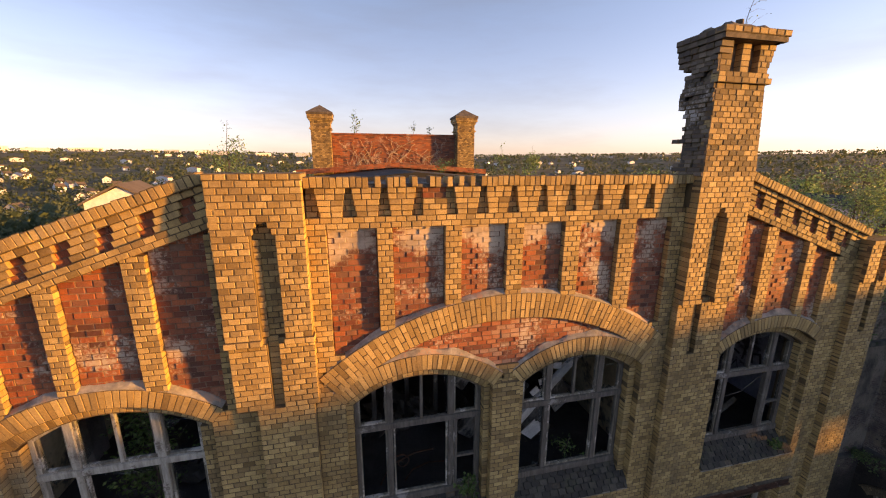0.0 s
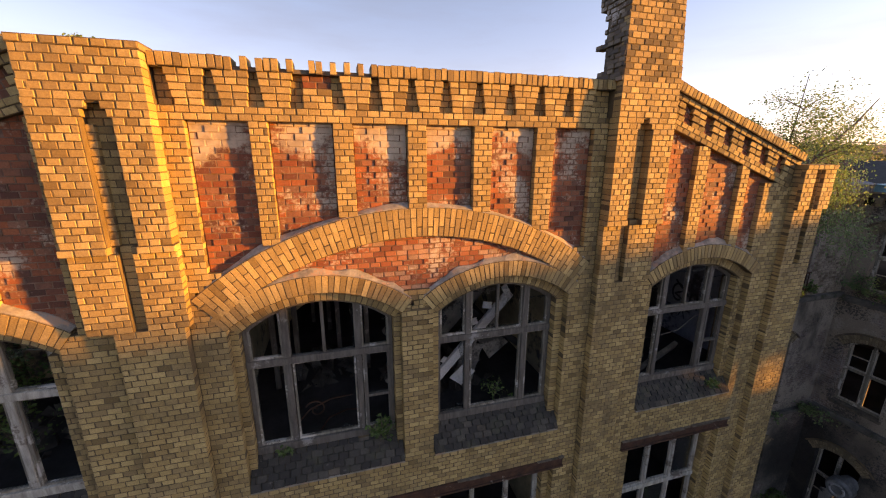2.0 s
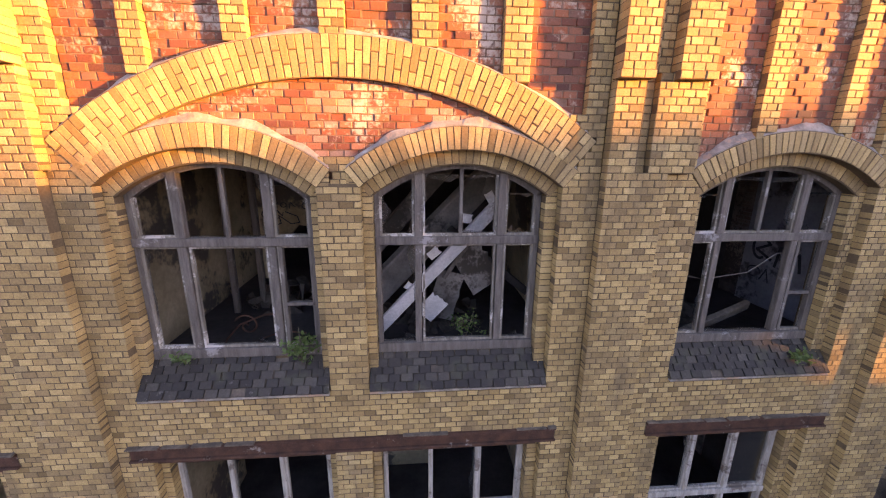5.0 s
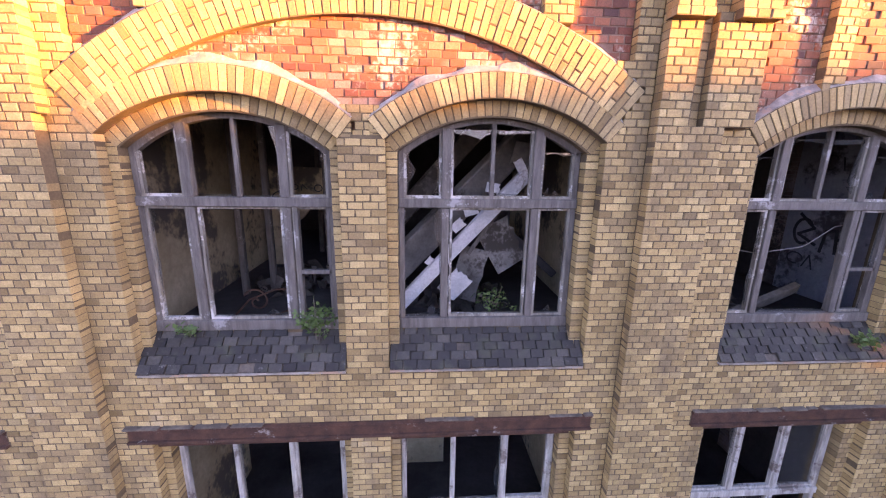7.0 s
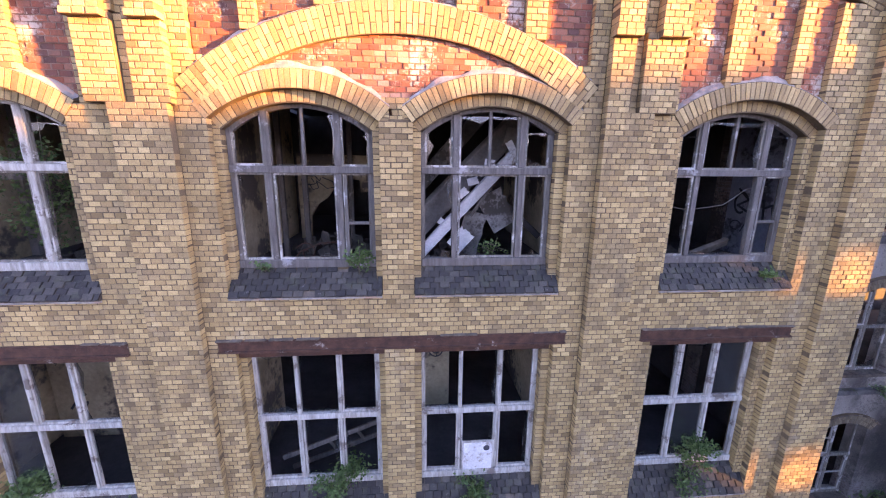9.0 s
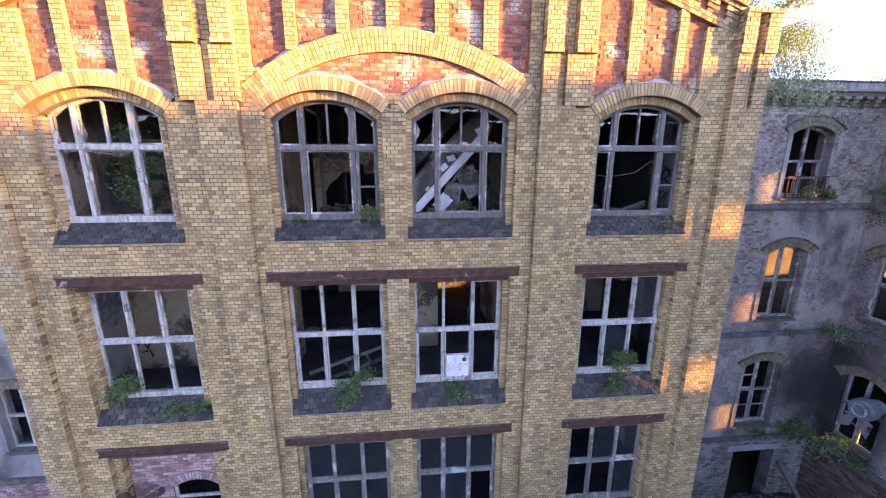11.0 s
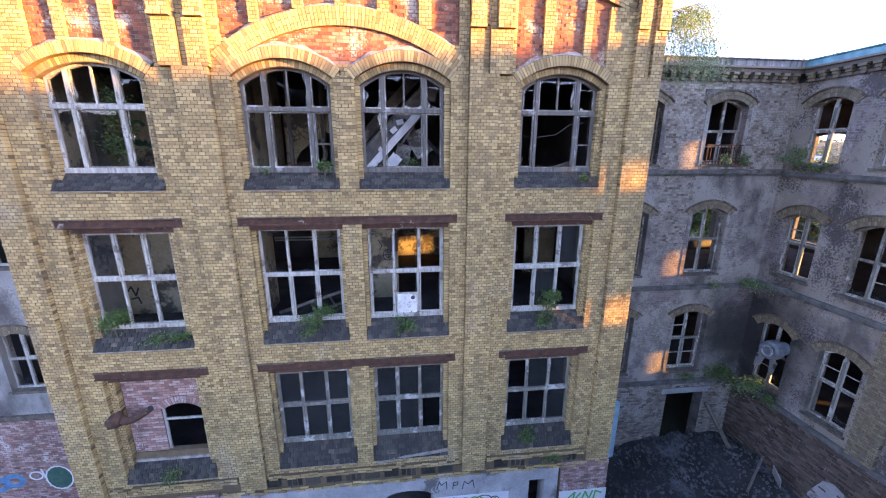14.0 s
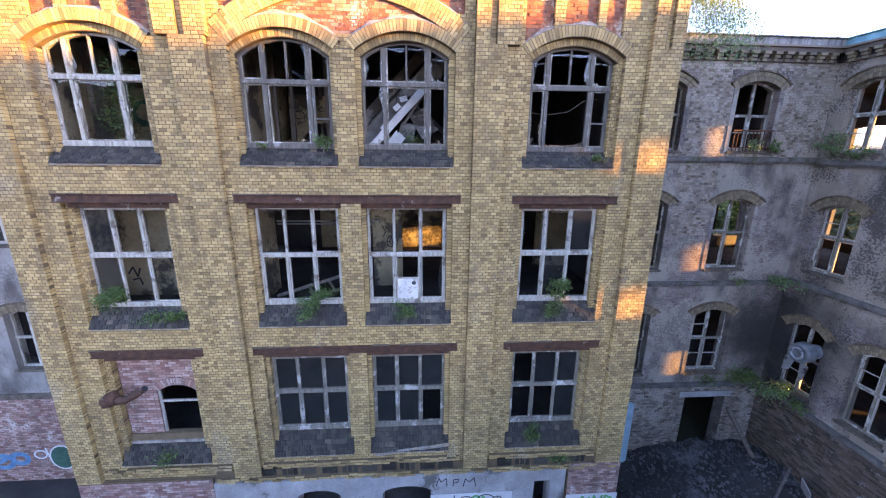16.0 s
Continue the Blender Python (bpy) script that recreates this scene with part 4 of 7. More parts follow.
def window(row, key):
    global count
    count += 1
    i, o, mull = BAYS[key]
    foot, trans, edge = ROWS_Z[row]
    rng = random.Random(100 * row + ord(key))
    w = empty(f"window_{count}", ("arched timber window with broken panes and flaking grey paint", "tall timber window with broken panes and flaking white paint", "tall timber window with dusty and broken panes")[row], "window", ROWGROUP[row], "structure")
    m = GREYWOOD if row == 0 and key != "A" else (WOOD, WOOD, DUSTW)[row]
    ya, yb = 0.25, 0.33
    if row == 0:
        cx, cz, r = arc(o)
        r2 = r - 0.15
        a2 = math.asin(min(0.99, (i[1] - i[0]) / 2 / r2))
        zs = cz + r2 * math.cos(a2)
        head = lambda x: cz + math.sqrt(max(0.0, r2 * r2 - (x - cx) ** 2))  # noqa: E731
        outer = [(cx + r2 * math.sin(t), cz + r2 * math.cos(t)) for t in np.linspace(-a2, a2, 21)]
        inner = [(cx + (r2 - 0.06) * math.sin(t) * 0.97, cz + (r2 - 0.06) * math.cos(t)) for t in np.linspace(a2, -a2, 21)]
        part("window_frame", prism(bmesh.new(), outer + inner, ya, yb), m, w)
    else:
        zs = (8.30, 4.27)[row - 1]
        head = lambda x: zs  # noqa: E731
        part("window_frame", boxes((i[0], i[1], ya, yb, zs - 0.06, zs + 0.16), bev=0.006), m, w)
    part("jamb", boxes((i[0], i[0] + 0.06, ya, yb, foot, zs), bev=0.006), m, w)
    part("jamb", boxes((i[1] - 0.06, i[1], ya, yb, foot, zs), bev=0.006), m, w)
    part("bottom_rail", boxes((i[0], i[1], ya - 0.03, yb + 0.02, foot - 0.03, foot + 0.09), bev=0.008), m, w)
    part("transom", boxes((i[0], i[1], ya - 0.025, yb, trans - 0.05, trans + 0.05), bev=0.008), m, w)
    if row == 0:
        ms = mull
        mw = 0.05
    else:
        t = (i[1] - i[0]) / 3
        ms = (i[0] + t, i[0] + 2 * t)
        mw = 0.032
    for x in ms:
        lean = rng.uniform(-0.006, 0.006)
        part("mullion", boxes((x - mw, x + mw, ya - 0.015, yb, trans + 0.05, head(x) - 0.03), bev=0.008), m, w)
        part("mullion", boxes((x - mw + 0.008 + lean, x + mw - 0.008 + lean, ya - 0.01, yb, foot + 0.09, trans - 0.05), bev=0.008), m, w)
    if row == 0:
        x = (ms[0] + ms[1]) / 2 + 0.01
        part("glazing_bar", boxes((x - 0.022, x + 0.022, ya + 0.01, yb - 0.01, trans + 0.05, head(x) - 0.04), bev=0.004), m, w)
        if key in "BD":
            a, b = ms[1] + 0.05, i[1] - 0.06
            part("casement", boxes((a + 0.02, a + 0.06, ya, yb, foot + 0.09, trans - 0.05), (a + 0.06, b, ya, yb - 0.02, foot + 0.62, foot + 0.66), (b - 0.03, b, ya, yb - 0.02, foot + 0.09, trans - 0.05)), m, w)
    edges = [i[0] + 0.06, ms[0] - mw, ms[0] + mw, ms[1] - mw, ms[1] + mw, i[1] - 0.06]
    for c in range(3):
        a, b = edges[2 * c], edges[2 * c + 1]
        for z0, z1 in ((foot + 0.09, trans - 0.05), (trans + 0.05, min(head(a), head(b)) - 0.06)):
            upper = z0 > trans
            holder = w
            if rng.random() < 0.8:
                h0, h1 = (head(a + 0.03) - 0.05, head(b - 0.03) - 0.05) if upper else (z1, z1)
                cas = boxes((a, a + 0.026, ya + 0.012, yb - 0.012, z0, h0), (b - 0.026, b, ya + 0.012, yb - 0.012, z0, h1), (a + 0.026, b - 0.026, ya + 0.014, yb - 0.014, z0, z0 + 0.03))
                if not (upper and row == 0):
                    bx(cas, a + 0.026, b - 0.026, ya + 0.014, yb - 0.014, z1 - 0.026, z1)
                holder = part("casement_frame", cas, DUSTW if row != 1 else WOOD, w)
            whole = (row == 2 and rng.random() < 0.78) or (row == 1 and rng.random() < 0.18)
            if whole:
                bmx = bmesh.new()
                shard(bmx, 0.29, [(a, z0), (b, z0), (b, z1), (a, z1)])
            else:
                bmx = broken(a, b, z0, z1, 0.29, rng, 0.42 if not upper else 0.55)
            if len(bmx.verts):
                pane = part("pane", bmx, GLASS, holder, "dusty whole pane" if whole else "broken pane with jagged shards")
                pane.visible_shadow = False
            else:
                bmx.free()
    sill(w, o, edge, foot, True)
    return w


for row in range(3):
    for key in "ABCD":
        if row == 2 and key == "A":
            continue
        window(row, key)

# walled-up opening with a small window
blind = empty("window_12", "opening walled up in limed red brick around a small arched window", "window", "", "structure")
i, o, _ = BAYS["A"]
lb = Laid()
wx0, wx1, wz0 = -5.50, i[1] - 0.02, 1.78
part("core", boxes((i[0], wx0, 0.30, 0.45, 1.3, 4.47), (wx0, i[1], 0.30, 0.45, 3.45, 4.47), (wx0, i[1], 0.30, 0.45, 1.3, wz0)), REDMORTAR, blind)
lb.field(SOUTH, 1.70, 4.47, lambda z: ((i[0], wx0), (wx1, i[1])) if wz0 < z < 3.52 else ((i[0], i[1]),), -0.29, 0.1, 0.2)
lb.ring(SOUTH, (wx0 + wx1) / 2, 2.72, 0.75, 0.98, -0.72, 0.72, -0.27, 0.12, 0.08)
lb.build(blind, PNK)
part("window_frame", boxes((wx0, wx0 + 0.06, 0.33, 0.38, wz0, 3.42), (wx0, wx1, 0.33, 0.38, wz0, wz0 + 0.1), (wx0, wx1, 0.33, 0.38, 2.92, 2.98), (wx1 - 0.05, wx1, 0.33, 0.38, wz0, 3.42)), WOOD, blind)
part("window_board", boxes((i[0], i[1], 0.20, 0.36, 1.70, 1.775), bev=0.006), LIME, blind, "pale stone window board")
sill(blind, o, 1.22, 1.75)

# ---------------------------------------------------------------- steel lintels
for x0, x1 in ((-6.70, -3.96), (-2.72, 2.60), (3.86, 6.52)):
    for lo, hi in LINTELS:
        li = empty("steel_lintel", "rusty riveted steel lintel beam set over the window openings", "lintel", "lintels", "structure")
        part("web", boxes((x0 + 0.01, x1 - 0.01, 0.0, 0.12, lo + 0.02, hi - 0.02)), RUST, li)
        part("flange", boxes((x0, x1, -0.035, 0.14, lo, lo + 0.03), bev=0.004), RUST, li)
        part("flange", boxes((x0, x1, -0.03, 0.14, hi - 0.03, hi), bev=0.004), RUST, li)
        bm = bmesh.new()
        u = x0
        while u < x1 - 0.1:
            w2 = RNG.uniform(0.12, 0.5)
            if RNG.random() < 0.5 or u < x0 + 0.3:
                bx(bm, u, min(u + w2, x1), -0.055 + RNG.uniform(-0.012, 0.015), 0.01, hi, hi + RNG.uniform(0.012, 0.030), 0.005)
            u += w2 + RNG.uniform(0.0, 0.06)
        part("mortar_ledge", bm, CAPM, li, "crumbling pale mortar on the beam")
        part("inner_beam", boxes((x0 + 0.22, x1 - 0.22, 0.085, 0.24, lo - 0.13, lo - 0.02), bev=0.006), RUST, li)
        part("soffit_plate", boxes((x0 + 0.25, x1 - 0.25, 0.10, 0.42, lo - 0.02, lo + 0.015)), RUST, li)

# ---------------------------------------------------------------- chimney
chimney = empty("chimney", "leaning-looking broken yellow brick chimney with corbelled head and slots", "chimney")
CX0, CX1, CY0, CY1 = 2.84, 3.70, -0.19, 0.36
part("core", boxes((CX0 + 0.03, CX1 - 0.02, CY0 + 0.10, CY1 - 0.08, 14.80, 16.78)), CAPM, chimney)
ch, chd = Laid(), Laid()
fs = Frame((0, CY0, 0), (1, 0, 0), (0, 0, 1))
fw = WEST(CX0)


def tier(z0, z1, grow, d=0.12, spans=None, right=None, odd=0):
    right = right or CX1
    ch.field(fs, z0, z1, spans or ((CX0 - grow, right + grow),), grow, d, odd=odd)
    ch.field(EAST(right), z0, z1, ((CY0 - grow, CY1 + grow),), grow, 0.1, odd=odd)


for r in range(17):  # the shaft draws in to the east
    tier(14.89 + r * COURSE, 14.89 + (r + 1) * COURSE, 0.0, 0.12, None, 3.84 - 0.14 * r / 17, r)
ch.build(chimney, CHM)
ch = Laid()
tier(16.20, 16.28, 0.05)
tier(16.28, 16.35, 0.02)
for r in range(5):  # piers between the slots step out to the east
    z = 16.35 + r * 0.077
    tier(z, z + 0.077, 0.0, 0.14, ((CX0, CX0 + 0.20), (CX0 + 0.35, CX0 + 0.51), (CX0 + 0.66, CX1 + 0.022 * r)), None, r)
tier(16.735, 16.81, 0.10, 0.2)
tier(16.81, 16.89, 0.14, 0.26)
# torn west flank: courses of ragged length
for r in range(32):
    z = 14.90 + r * COURSE * 0.80
    back = 0.30 + 0.10 * math.sin(r * 0.9) + RNG.uniform(-0.12, 0.09)
    if r > 22:
        back = 0.36 + 0.05 * (r - 22) / 5
    jut = 0.0 if r < 16 else 0.03
    if r in (17, 18, 19, 20):
        back, jut = 0.40 + RNG.uniform(-0.04, 0.04), 0.04
    chd.field(fw, z, z + COURSE * 0.80, ((-back, 0.19),), jut + RNG.uniform(-0.01, 0.012), 0.14, 0.13, COURSE, 0.05, 0.018, odd=r)
for r in range(5):
    z = 16.50 + r * 0.077
    chd.field(fw, z, z + 0.077, ((-0.50, 0.19 + 0.03 * r),), 0.02 + 0.03 * r, 0.2, 0.13, COURSE, 0.03, 0.01)
ch.build(chimney, CHM, "head_brick", "head_brickwork")
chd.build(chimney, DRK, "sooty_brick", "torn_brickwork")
bm = bmesh.new()
bmesh.ops.create_grid(bm, x_segments=10, y_segments=7, size=0.5)
for v in bm.verts:
    x, y = v.co.x * 1.08, v.co.y * 0.80
    e = max(abs(v.co.x), abs(v.co.y)) / 0.5
    v.co = ((CX0 + CX1) / 2 + x, (CY0 + CY1) / 2 + y, 16.84 + 0.20 * (1 - e ** 2) + 0.09 * noise.noise((x * 6, y * 6, 1.0)))
bot = bmesh.ops.extrude_face_region(bm, geom=bm.faces[:])
for v in [g for g in bot["geom"] if isinstance(g, bmesh.types.BMVert)]:
    v.co.z = 16.74
part("mortar_cap", bm, CAPM, chimney, "crumbled mortar cap")
part("flue_stub", tube(bmesh.new(), [(3.33, 0.05, 16.95), (3.33, 0.05, 17.10)], [0.06, 0.05], 10), CAPM, chimney)

# ---------------------------------------------------------------- wings round the yard
def wing_mat(name, plaster, lo, c1=(0.17, 0.115, 0.10), c2=(0.26, 0.195, 0.17), joint=(0.25, 0.23, 0.22), wash=(0.27, 0.25, 0.245), edge=0.07, pits=0.7):
    """Rendered brick: plaster in patches over thin courses."""
    m, n, b = mat_base(name, 0.9)
    geo = n.nodes.new("ShaderNodeNewGeometry").outputs["Position"]
    sp = n.nodes.new("ShaderNodeSeparateXYZ")
    n.links.new(geo, sp.inputs[0])
    cb = n.nodes.new("ShaderNodeCombineXYZ")
    n.links.new(math2(n, "ADD", sp.outputs[0], sp.outputs[1]), cb.inputs[0])
    n.links.new(sp.outputs[2], cb.inputs[1])
    br = n.nodes.new("ShaderNodeTexBrick")
    n.links.new(cb.outputs[0], br.inputs["Vector"])
    for key, val in (("Scale", 1.0), ("Mortar Size", 0.008), ("Brick Width", 0.26), ("Row Height", 0.077), ("Bias", -0.1)):
        br.inputs[key].default_value = val
    br.inputs["Color1"].default_value = (*c1, 1)
    br.inputs["Color2"].default_value = (*c2, 1)
    br.inputs["Mortar"].default_value = (*joint, 1)
    brick = mix(n, math2(n, "MULTIPLY", step(n, tex_noise(n, 5.0, 6.0, 0.7), 0.50, 0.62), 0.7), br.outputs["Color"], wash)
    pl = ramp(n, tex_noise(n, 1.2, 5.0), [(0.3, plaster), (0.7, tuple(min(1, c * 1.3) for c in plaster))])
    cover = math2(n, "ADD", tex_noise(n, 0.55, 6.0, 0.62), math2(n, "MULTIPLY", tex_noise(n, 7.0, 4.0), 0.16))
    col = mix(n, step(n, cover, lo, lo + edge), brick, pl)
    col = mix(n, 0.6, col, ramp(n, tex_noise(n, 60.0, 5.0, 0.7), [(0.3, (0.5, 0.5, 0.5)), (0.7, (1.2, 1.2, 1.2))]), "MULTIPLY")
    # spalled faces, open joints and specks of dirt
    spall = math2(n, "ADD", tex_noise(n, 15.0, 6.0, 0.7), math2(n, "MULTIPLY", tex_noise(n, 0.9, 4.0), 1.1))
    col = mix(n, math2(n, "MULTIPLY", step(n, spall, 1.10, 1.15), pits), col, (0.055, 0.045, 0.04))
    chips = math2(n, "ADD", tex_noise(n, 19.0, 5.0, 0.7), math2(n, "MULTIPLY", tex_noise(n, 1.3, 3.0), 0.9))
    col = mix(n, math2(n, "MULTIPLY", step(n, chips, 1.03, 1.08), pits * 0.6), col, (0.38, 0.345, 0.31))
    soot = tex_noise(n, 0.7, 5.0, 0.6, None, (1.0, 1.0, 0.5))
    col = mix(n, math2(n, "MULTIPLY", step(n, soot, 0.48, 0.66), 0.72), col, (0.05, 0.041, 0.036))
    # soot from the flue in the yard corner
    vd = n.nodes.new("ShaderNodeVectorMath")
    vd.operation = "DISTANCE"
    n.links.new(geo, vd.inputs[0])
    vd.inputs[1].default_value = (14.4, 2.2, 3.3)
    far = math2(n, "SUBTRACT", vd.outputs["Value"], math2(n, "MULTIPLY", tex_noise(n, 1.1, 5.0), 2.6))
    col = mix(n, math2(n, "MULTIPLY", math2(n, "SUBTRACT", 1.0, step(n, far, -0.4, 1.5)), 0.93), col, (0.018, 0.016, 0.015))
    n.links.new(col, b.inputs["Base Color"])
    bump(n, b, math2(n, "ADD", br.outputs["Fac"], math2(n, "MULTIPLY", cover, 2.0)), 0.35, 0.012)
    return m


LEDGE = plain("mossy_ledge", (0.07, 0.065, 0.06), (0.19, 0.18, 0.165), 3.0, 0.95, 0.0, 0.5, 20.0, None, (0.06, 0.075, 0.03), 0.66)
WINGN = wing_mat("limed_grey_render", (0.31, 0.265, 0.22), 0.62, pits=0.85)
WINGP = wing_mat("smooth_grey_render", (0.29, 0.255, 0.215), 0.50, pits=0.45)
WINGE = wing_mat("stained_grey_render", (0.25, 0.205, 0.165), 0.50, pits=0.8)
# dark brown brick, dimmed further with the yard's shade in its colour
WINGB = wing_mat("bare_shaded_brick", (0.14, 0.13, 0.13), 0.74, (0.06, 0.040, 0.034), (0.11, 0.08, 0.066), (0.075, 0.068, 0.064), (0.085, 0.08, 0.078))
WINGC = wing_mat("bare_pale_brick", (0.16, 0.15, 0.14), 0.78, (0.12, 0.088, 0.07), (0.20, 0.155, 0.125), (0.07, 0.064, 0.06), (0.17, 0.16, 0.15))
WINGW = wing_mat("pale_render_west", (0.27, 0.25, 0.23), 0.36, pits=0.4)


def fb(bm, f, u0, u1, v0, v1, n0, n1):
    """A box in a plane's own axes."""
    c = [f.o + u * f.u + v * f.v + w * f.n for w in (n0, n1) for u, v in ((u0, v0), (u1, v0), (u1, v1), (u0, v1))]
    vs = [bm.verts.new(p) for p in c]
    for q in ((3, 2, 1, 0), (4, 5, 6, 7), (0, 1, 5, 4), (1, 2, 6, 5), (2, 3, 7, 6), (3, 0, 4, 7)):
        bm.faces.new([vs[k] for k in q])


def fprism(bm, f, pts, n0, n1):
    a = [bm.verts.new(f.o + u * f.u + v * f.v + n0 * f.n) for u, v in pts]
    b = [bm.verts.new(f.o + u * f.u + v * f.v + n1 * f.n) for u, v in pts]
    bm.faces.new(a)
    bm.faces.new(b[::-1])
    k = len(pts)
    for i in range(k):
        bm.faces.new((a[i], b[i], b[(i + 1) % k], a[(i + 1) % k]))


def seg(a, b, zs, rise, k=13):
    h = (b - a) / 2
    r = (h * h + rise * rise) / (2 * rise)
    t0 = math.asin(h / r)
    return [((a + b) / 2 + r * math.sin(t), zs + rise - r + r * math.cos(t)) for t in np.linspace(-t0, t0, k)], r, t0


def pierced(f, u0, u1, v0, v1, cols, thick):
    """A wall in plane f with columns of arched openings: cols = [(a, b, [(foot, spring, rise)...])]."""
    bm = bmesh.new()
    at = u0
    for a, b, holes in sorted(cols):
        fb(bm, f, at, a, v0, v1, -thick, 0)
        z = v0
        for foot, spring, rise in sorted(holes):
            if foot > z + 0.01:
                fb(bm, f, a, b, z, foot, -thick, 0)
            arcp, _, _ = seg(a, b, spring, rise)
            fprism(bm, f, [(a, spring)] + arcp[1:-1] + [(b, spring), (b, spring + rise + 0.1), (a, spring + rise + 0.1)], -thick, 0)
            z = spring + rise + 0.1
        fb(bm, f, a, b, z, v1, -thick, 0)
        at = b
    fb(bm, f, at, u1, v0, v1, -thick, 0)
    return bm


def wing_window(f, a, b, foot, spring, rise, rng, label, material=None, transom=True):
    global count
    count += 1
    mt = material or WOOD
    w = empty(f"window_{count}", label, "window", "windows of the wings", "structure")
    n0, n1 = -0.26, -0.20
    arcp, r, t0 = seg(a, b, spring, rise)
    bm = bmesh.new()
    inn = [((a + b) / 2 + (u - (a + b) / 2) * 0.92, v - 0.06) for u, v in arcp[::-1]]
    fprism(bm, f, arcp + inn, n0, n1)
    fb(bm, f, a, a + 0.06, foot, spring, n0, n1)
    fb(bm, f, b - 0.06, b, foot, spring, n0, n1)
    fb(bm, f, a, b, foot, foot + 0.08, n0, n1 + 0.01)
    part("window_frame", bm, mt, w)
    mid, tr = (a + b) / 2, foot + (spring + rise - foot) * 0.52
    bm = bmesh.new()
    fb(bm, f, mid - 0.04, mid + 0.04, foot + 0.08, spring + rise - 0.05, n0, n1 + 0.01)
    part("mullion", bm, mt, w)
    if transom:
        bm = bmesh.new()
        fb(bm, f, a, b, tr - 0.04, tr + 0.04, n0, n1 + 0.02)
        part("transom", bm, mt, w)
    for a1, b1 in ((a + 0.06, mid - 0.04), (mid + 0.04, b - 0.06)):
        for z0, z1 in ((foot + 0.08, tr - 0.04), (tr + 0.04, spring + 0.02)):
            if rng.random() < 0.62:
                bm = bmesh.new()
                fb(bm, f, a1, a1 + 0.035, z0, z1, n0 + 0.01, n1 - 0.005)
                fb(bm, f, b1 - 0.035, b1, z0, z1, n0 + 0.01, n1 - 0.005)
                fb(bm, f, a1 + 0.035, b1 - 0.035, z0, z0 + 0.045, n0 + 0.01, n1 - 0.005)
                if rng.random() < 0.5:
                    fb(bm, f, a1 + 0.035, b1 - 0.035, (z0 + z1) / 2, (z0 + z1) / 2 + 0.03, n0 + 0.015, n1 - 0.01)
                part("casement_frame", bm, WOOD, w)
    for a1, b1 in ((a + 0.06, mid - 0.04), (mid + 0.04, b - 0.06)):
        if rng.random() < 0.6:
            bm = bmesh.new()
            z1 = foot + 0.08 + rng.uniform(0.1, 0.45)
            fprism(bm, f, [(a1, foot + 0.08), (b1, foot + 0.08), (b1, z1), ((a1 + b1) / 2, z1 - 0.15), (a1, z1 + 0.05)], -0.24, -0.236)
            p = part("pane", bm, GLASS, w, "broken pane with jagged shards")
            p.visible_shadow = False
    laid = Laid()
    laid.ring(f, mid, spring + rise - r, r, r + 0.13, -t0 - 0.10, t0 + 0.10, 0.030, 0.15, 0.070)
    laid.ring(f, mid, spring + rise - r, r + 0.13, r + 0.26, -t0 - 0.10, t0 + 0.10, 0.040, 0.15, 0.073)
    laid.build(w, OLV, "arch_brick", "arch_bricks", pick=lambda it: False)
    hood = Laid()
    hood.ring(f, mid, spring + rise - r, r + 0.265, r + 0.315, -t0 - 0.12, t0 + 0.12, 0.075, 0.1, 0.14)
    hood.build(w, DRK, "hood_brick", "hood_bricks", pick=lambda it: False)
    bm = bmesh.new()
    fb(bm, f, a - 0.06, b + 0.06, foot - 0.07, foot + 0.005, -0.22, 0.07)
    part("window_sill", bm, CAPM, w)
    return w


def cornice(name, f, u0, u1, flash, label):
    c = empty(name, label, "cornice", "", "structure")
    bm = bmesh.new()
    fb(bm, f, u0, u1, 12.40, 12.48, -0.02, 0.06)
    fb(bm, f, u0, u1, 12.66, 12.78, -0.02, 0.20)
    fb(bm, f, u0, u1, 12.78, 12.84, -0.02, 0.27)
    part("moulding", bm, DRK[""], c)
    d = bmesh.new()
    fb(d, f, -0.065, 0.065, 12.40, 12.485, 0.05, 0.12)
    fb(d, f, -0.085, 0.085, 12.495, 12.575, 0.0, 0.16)
    fb(d, f, -0.11, 0.11, 12.585, 12.66, 0.0, 0.21)
    tooth = None
    k = int((u1 - u0) / 0.36)
    for j in range(k):
        u = u0 + (j + 0.5) * 0.36
        if tooth is None:
            tooth = part("dentil", d, OLV["_piece"], c)
            me = tooth.data
        else:
            tooth = link_part("dentil", me, c)
        tooth.location = u * f.u
    bm = bmesh.new()
    fb(bm, f, u0, u1, 12.84, 13.03, -0.03, 0.24)
    fb(bm, f, u0, u1, 13.03, 13.06, -0.35, 0.30)
    part("flashing", bm, flash, c)
    return c


NY, EX = 2.78, 14.6
FN = Frame((0, NY, 0), (1, 0, 0), (0, 0, 1))
FE = Frame((EX, 0, 0), (0, -1, 0), (0, 0, 1))
WR = ((9.77, 11.64, 0.22), (5.80, 8.02, 0.22), (1.74, 4.08, 0.20))
ER = ((9.74, 11.62, 0.22), (5.92, 7.95, 0.22), (1.66, 3.92, 0.22))
rngw = random.Random(5)

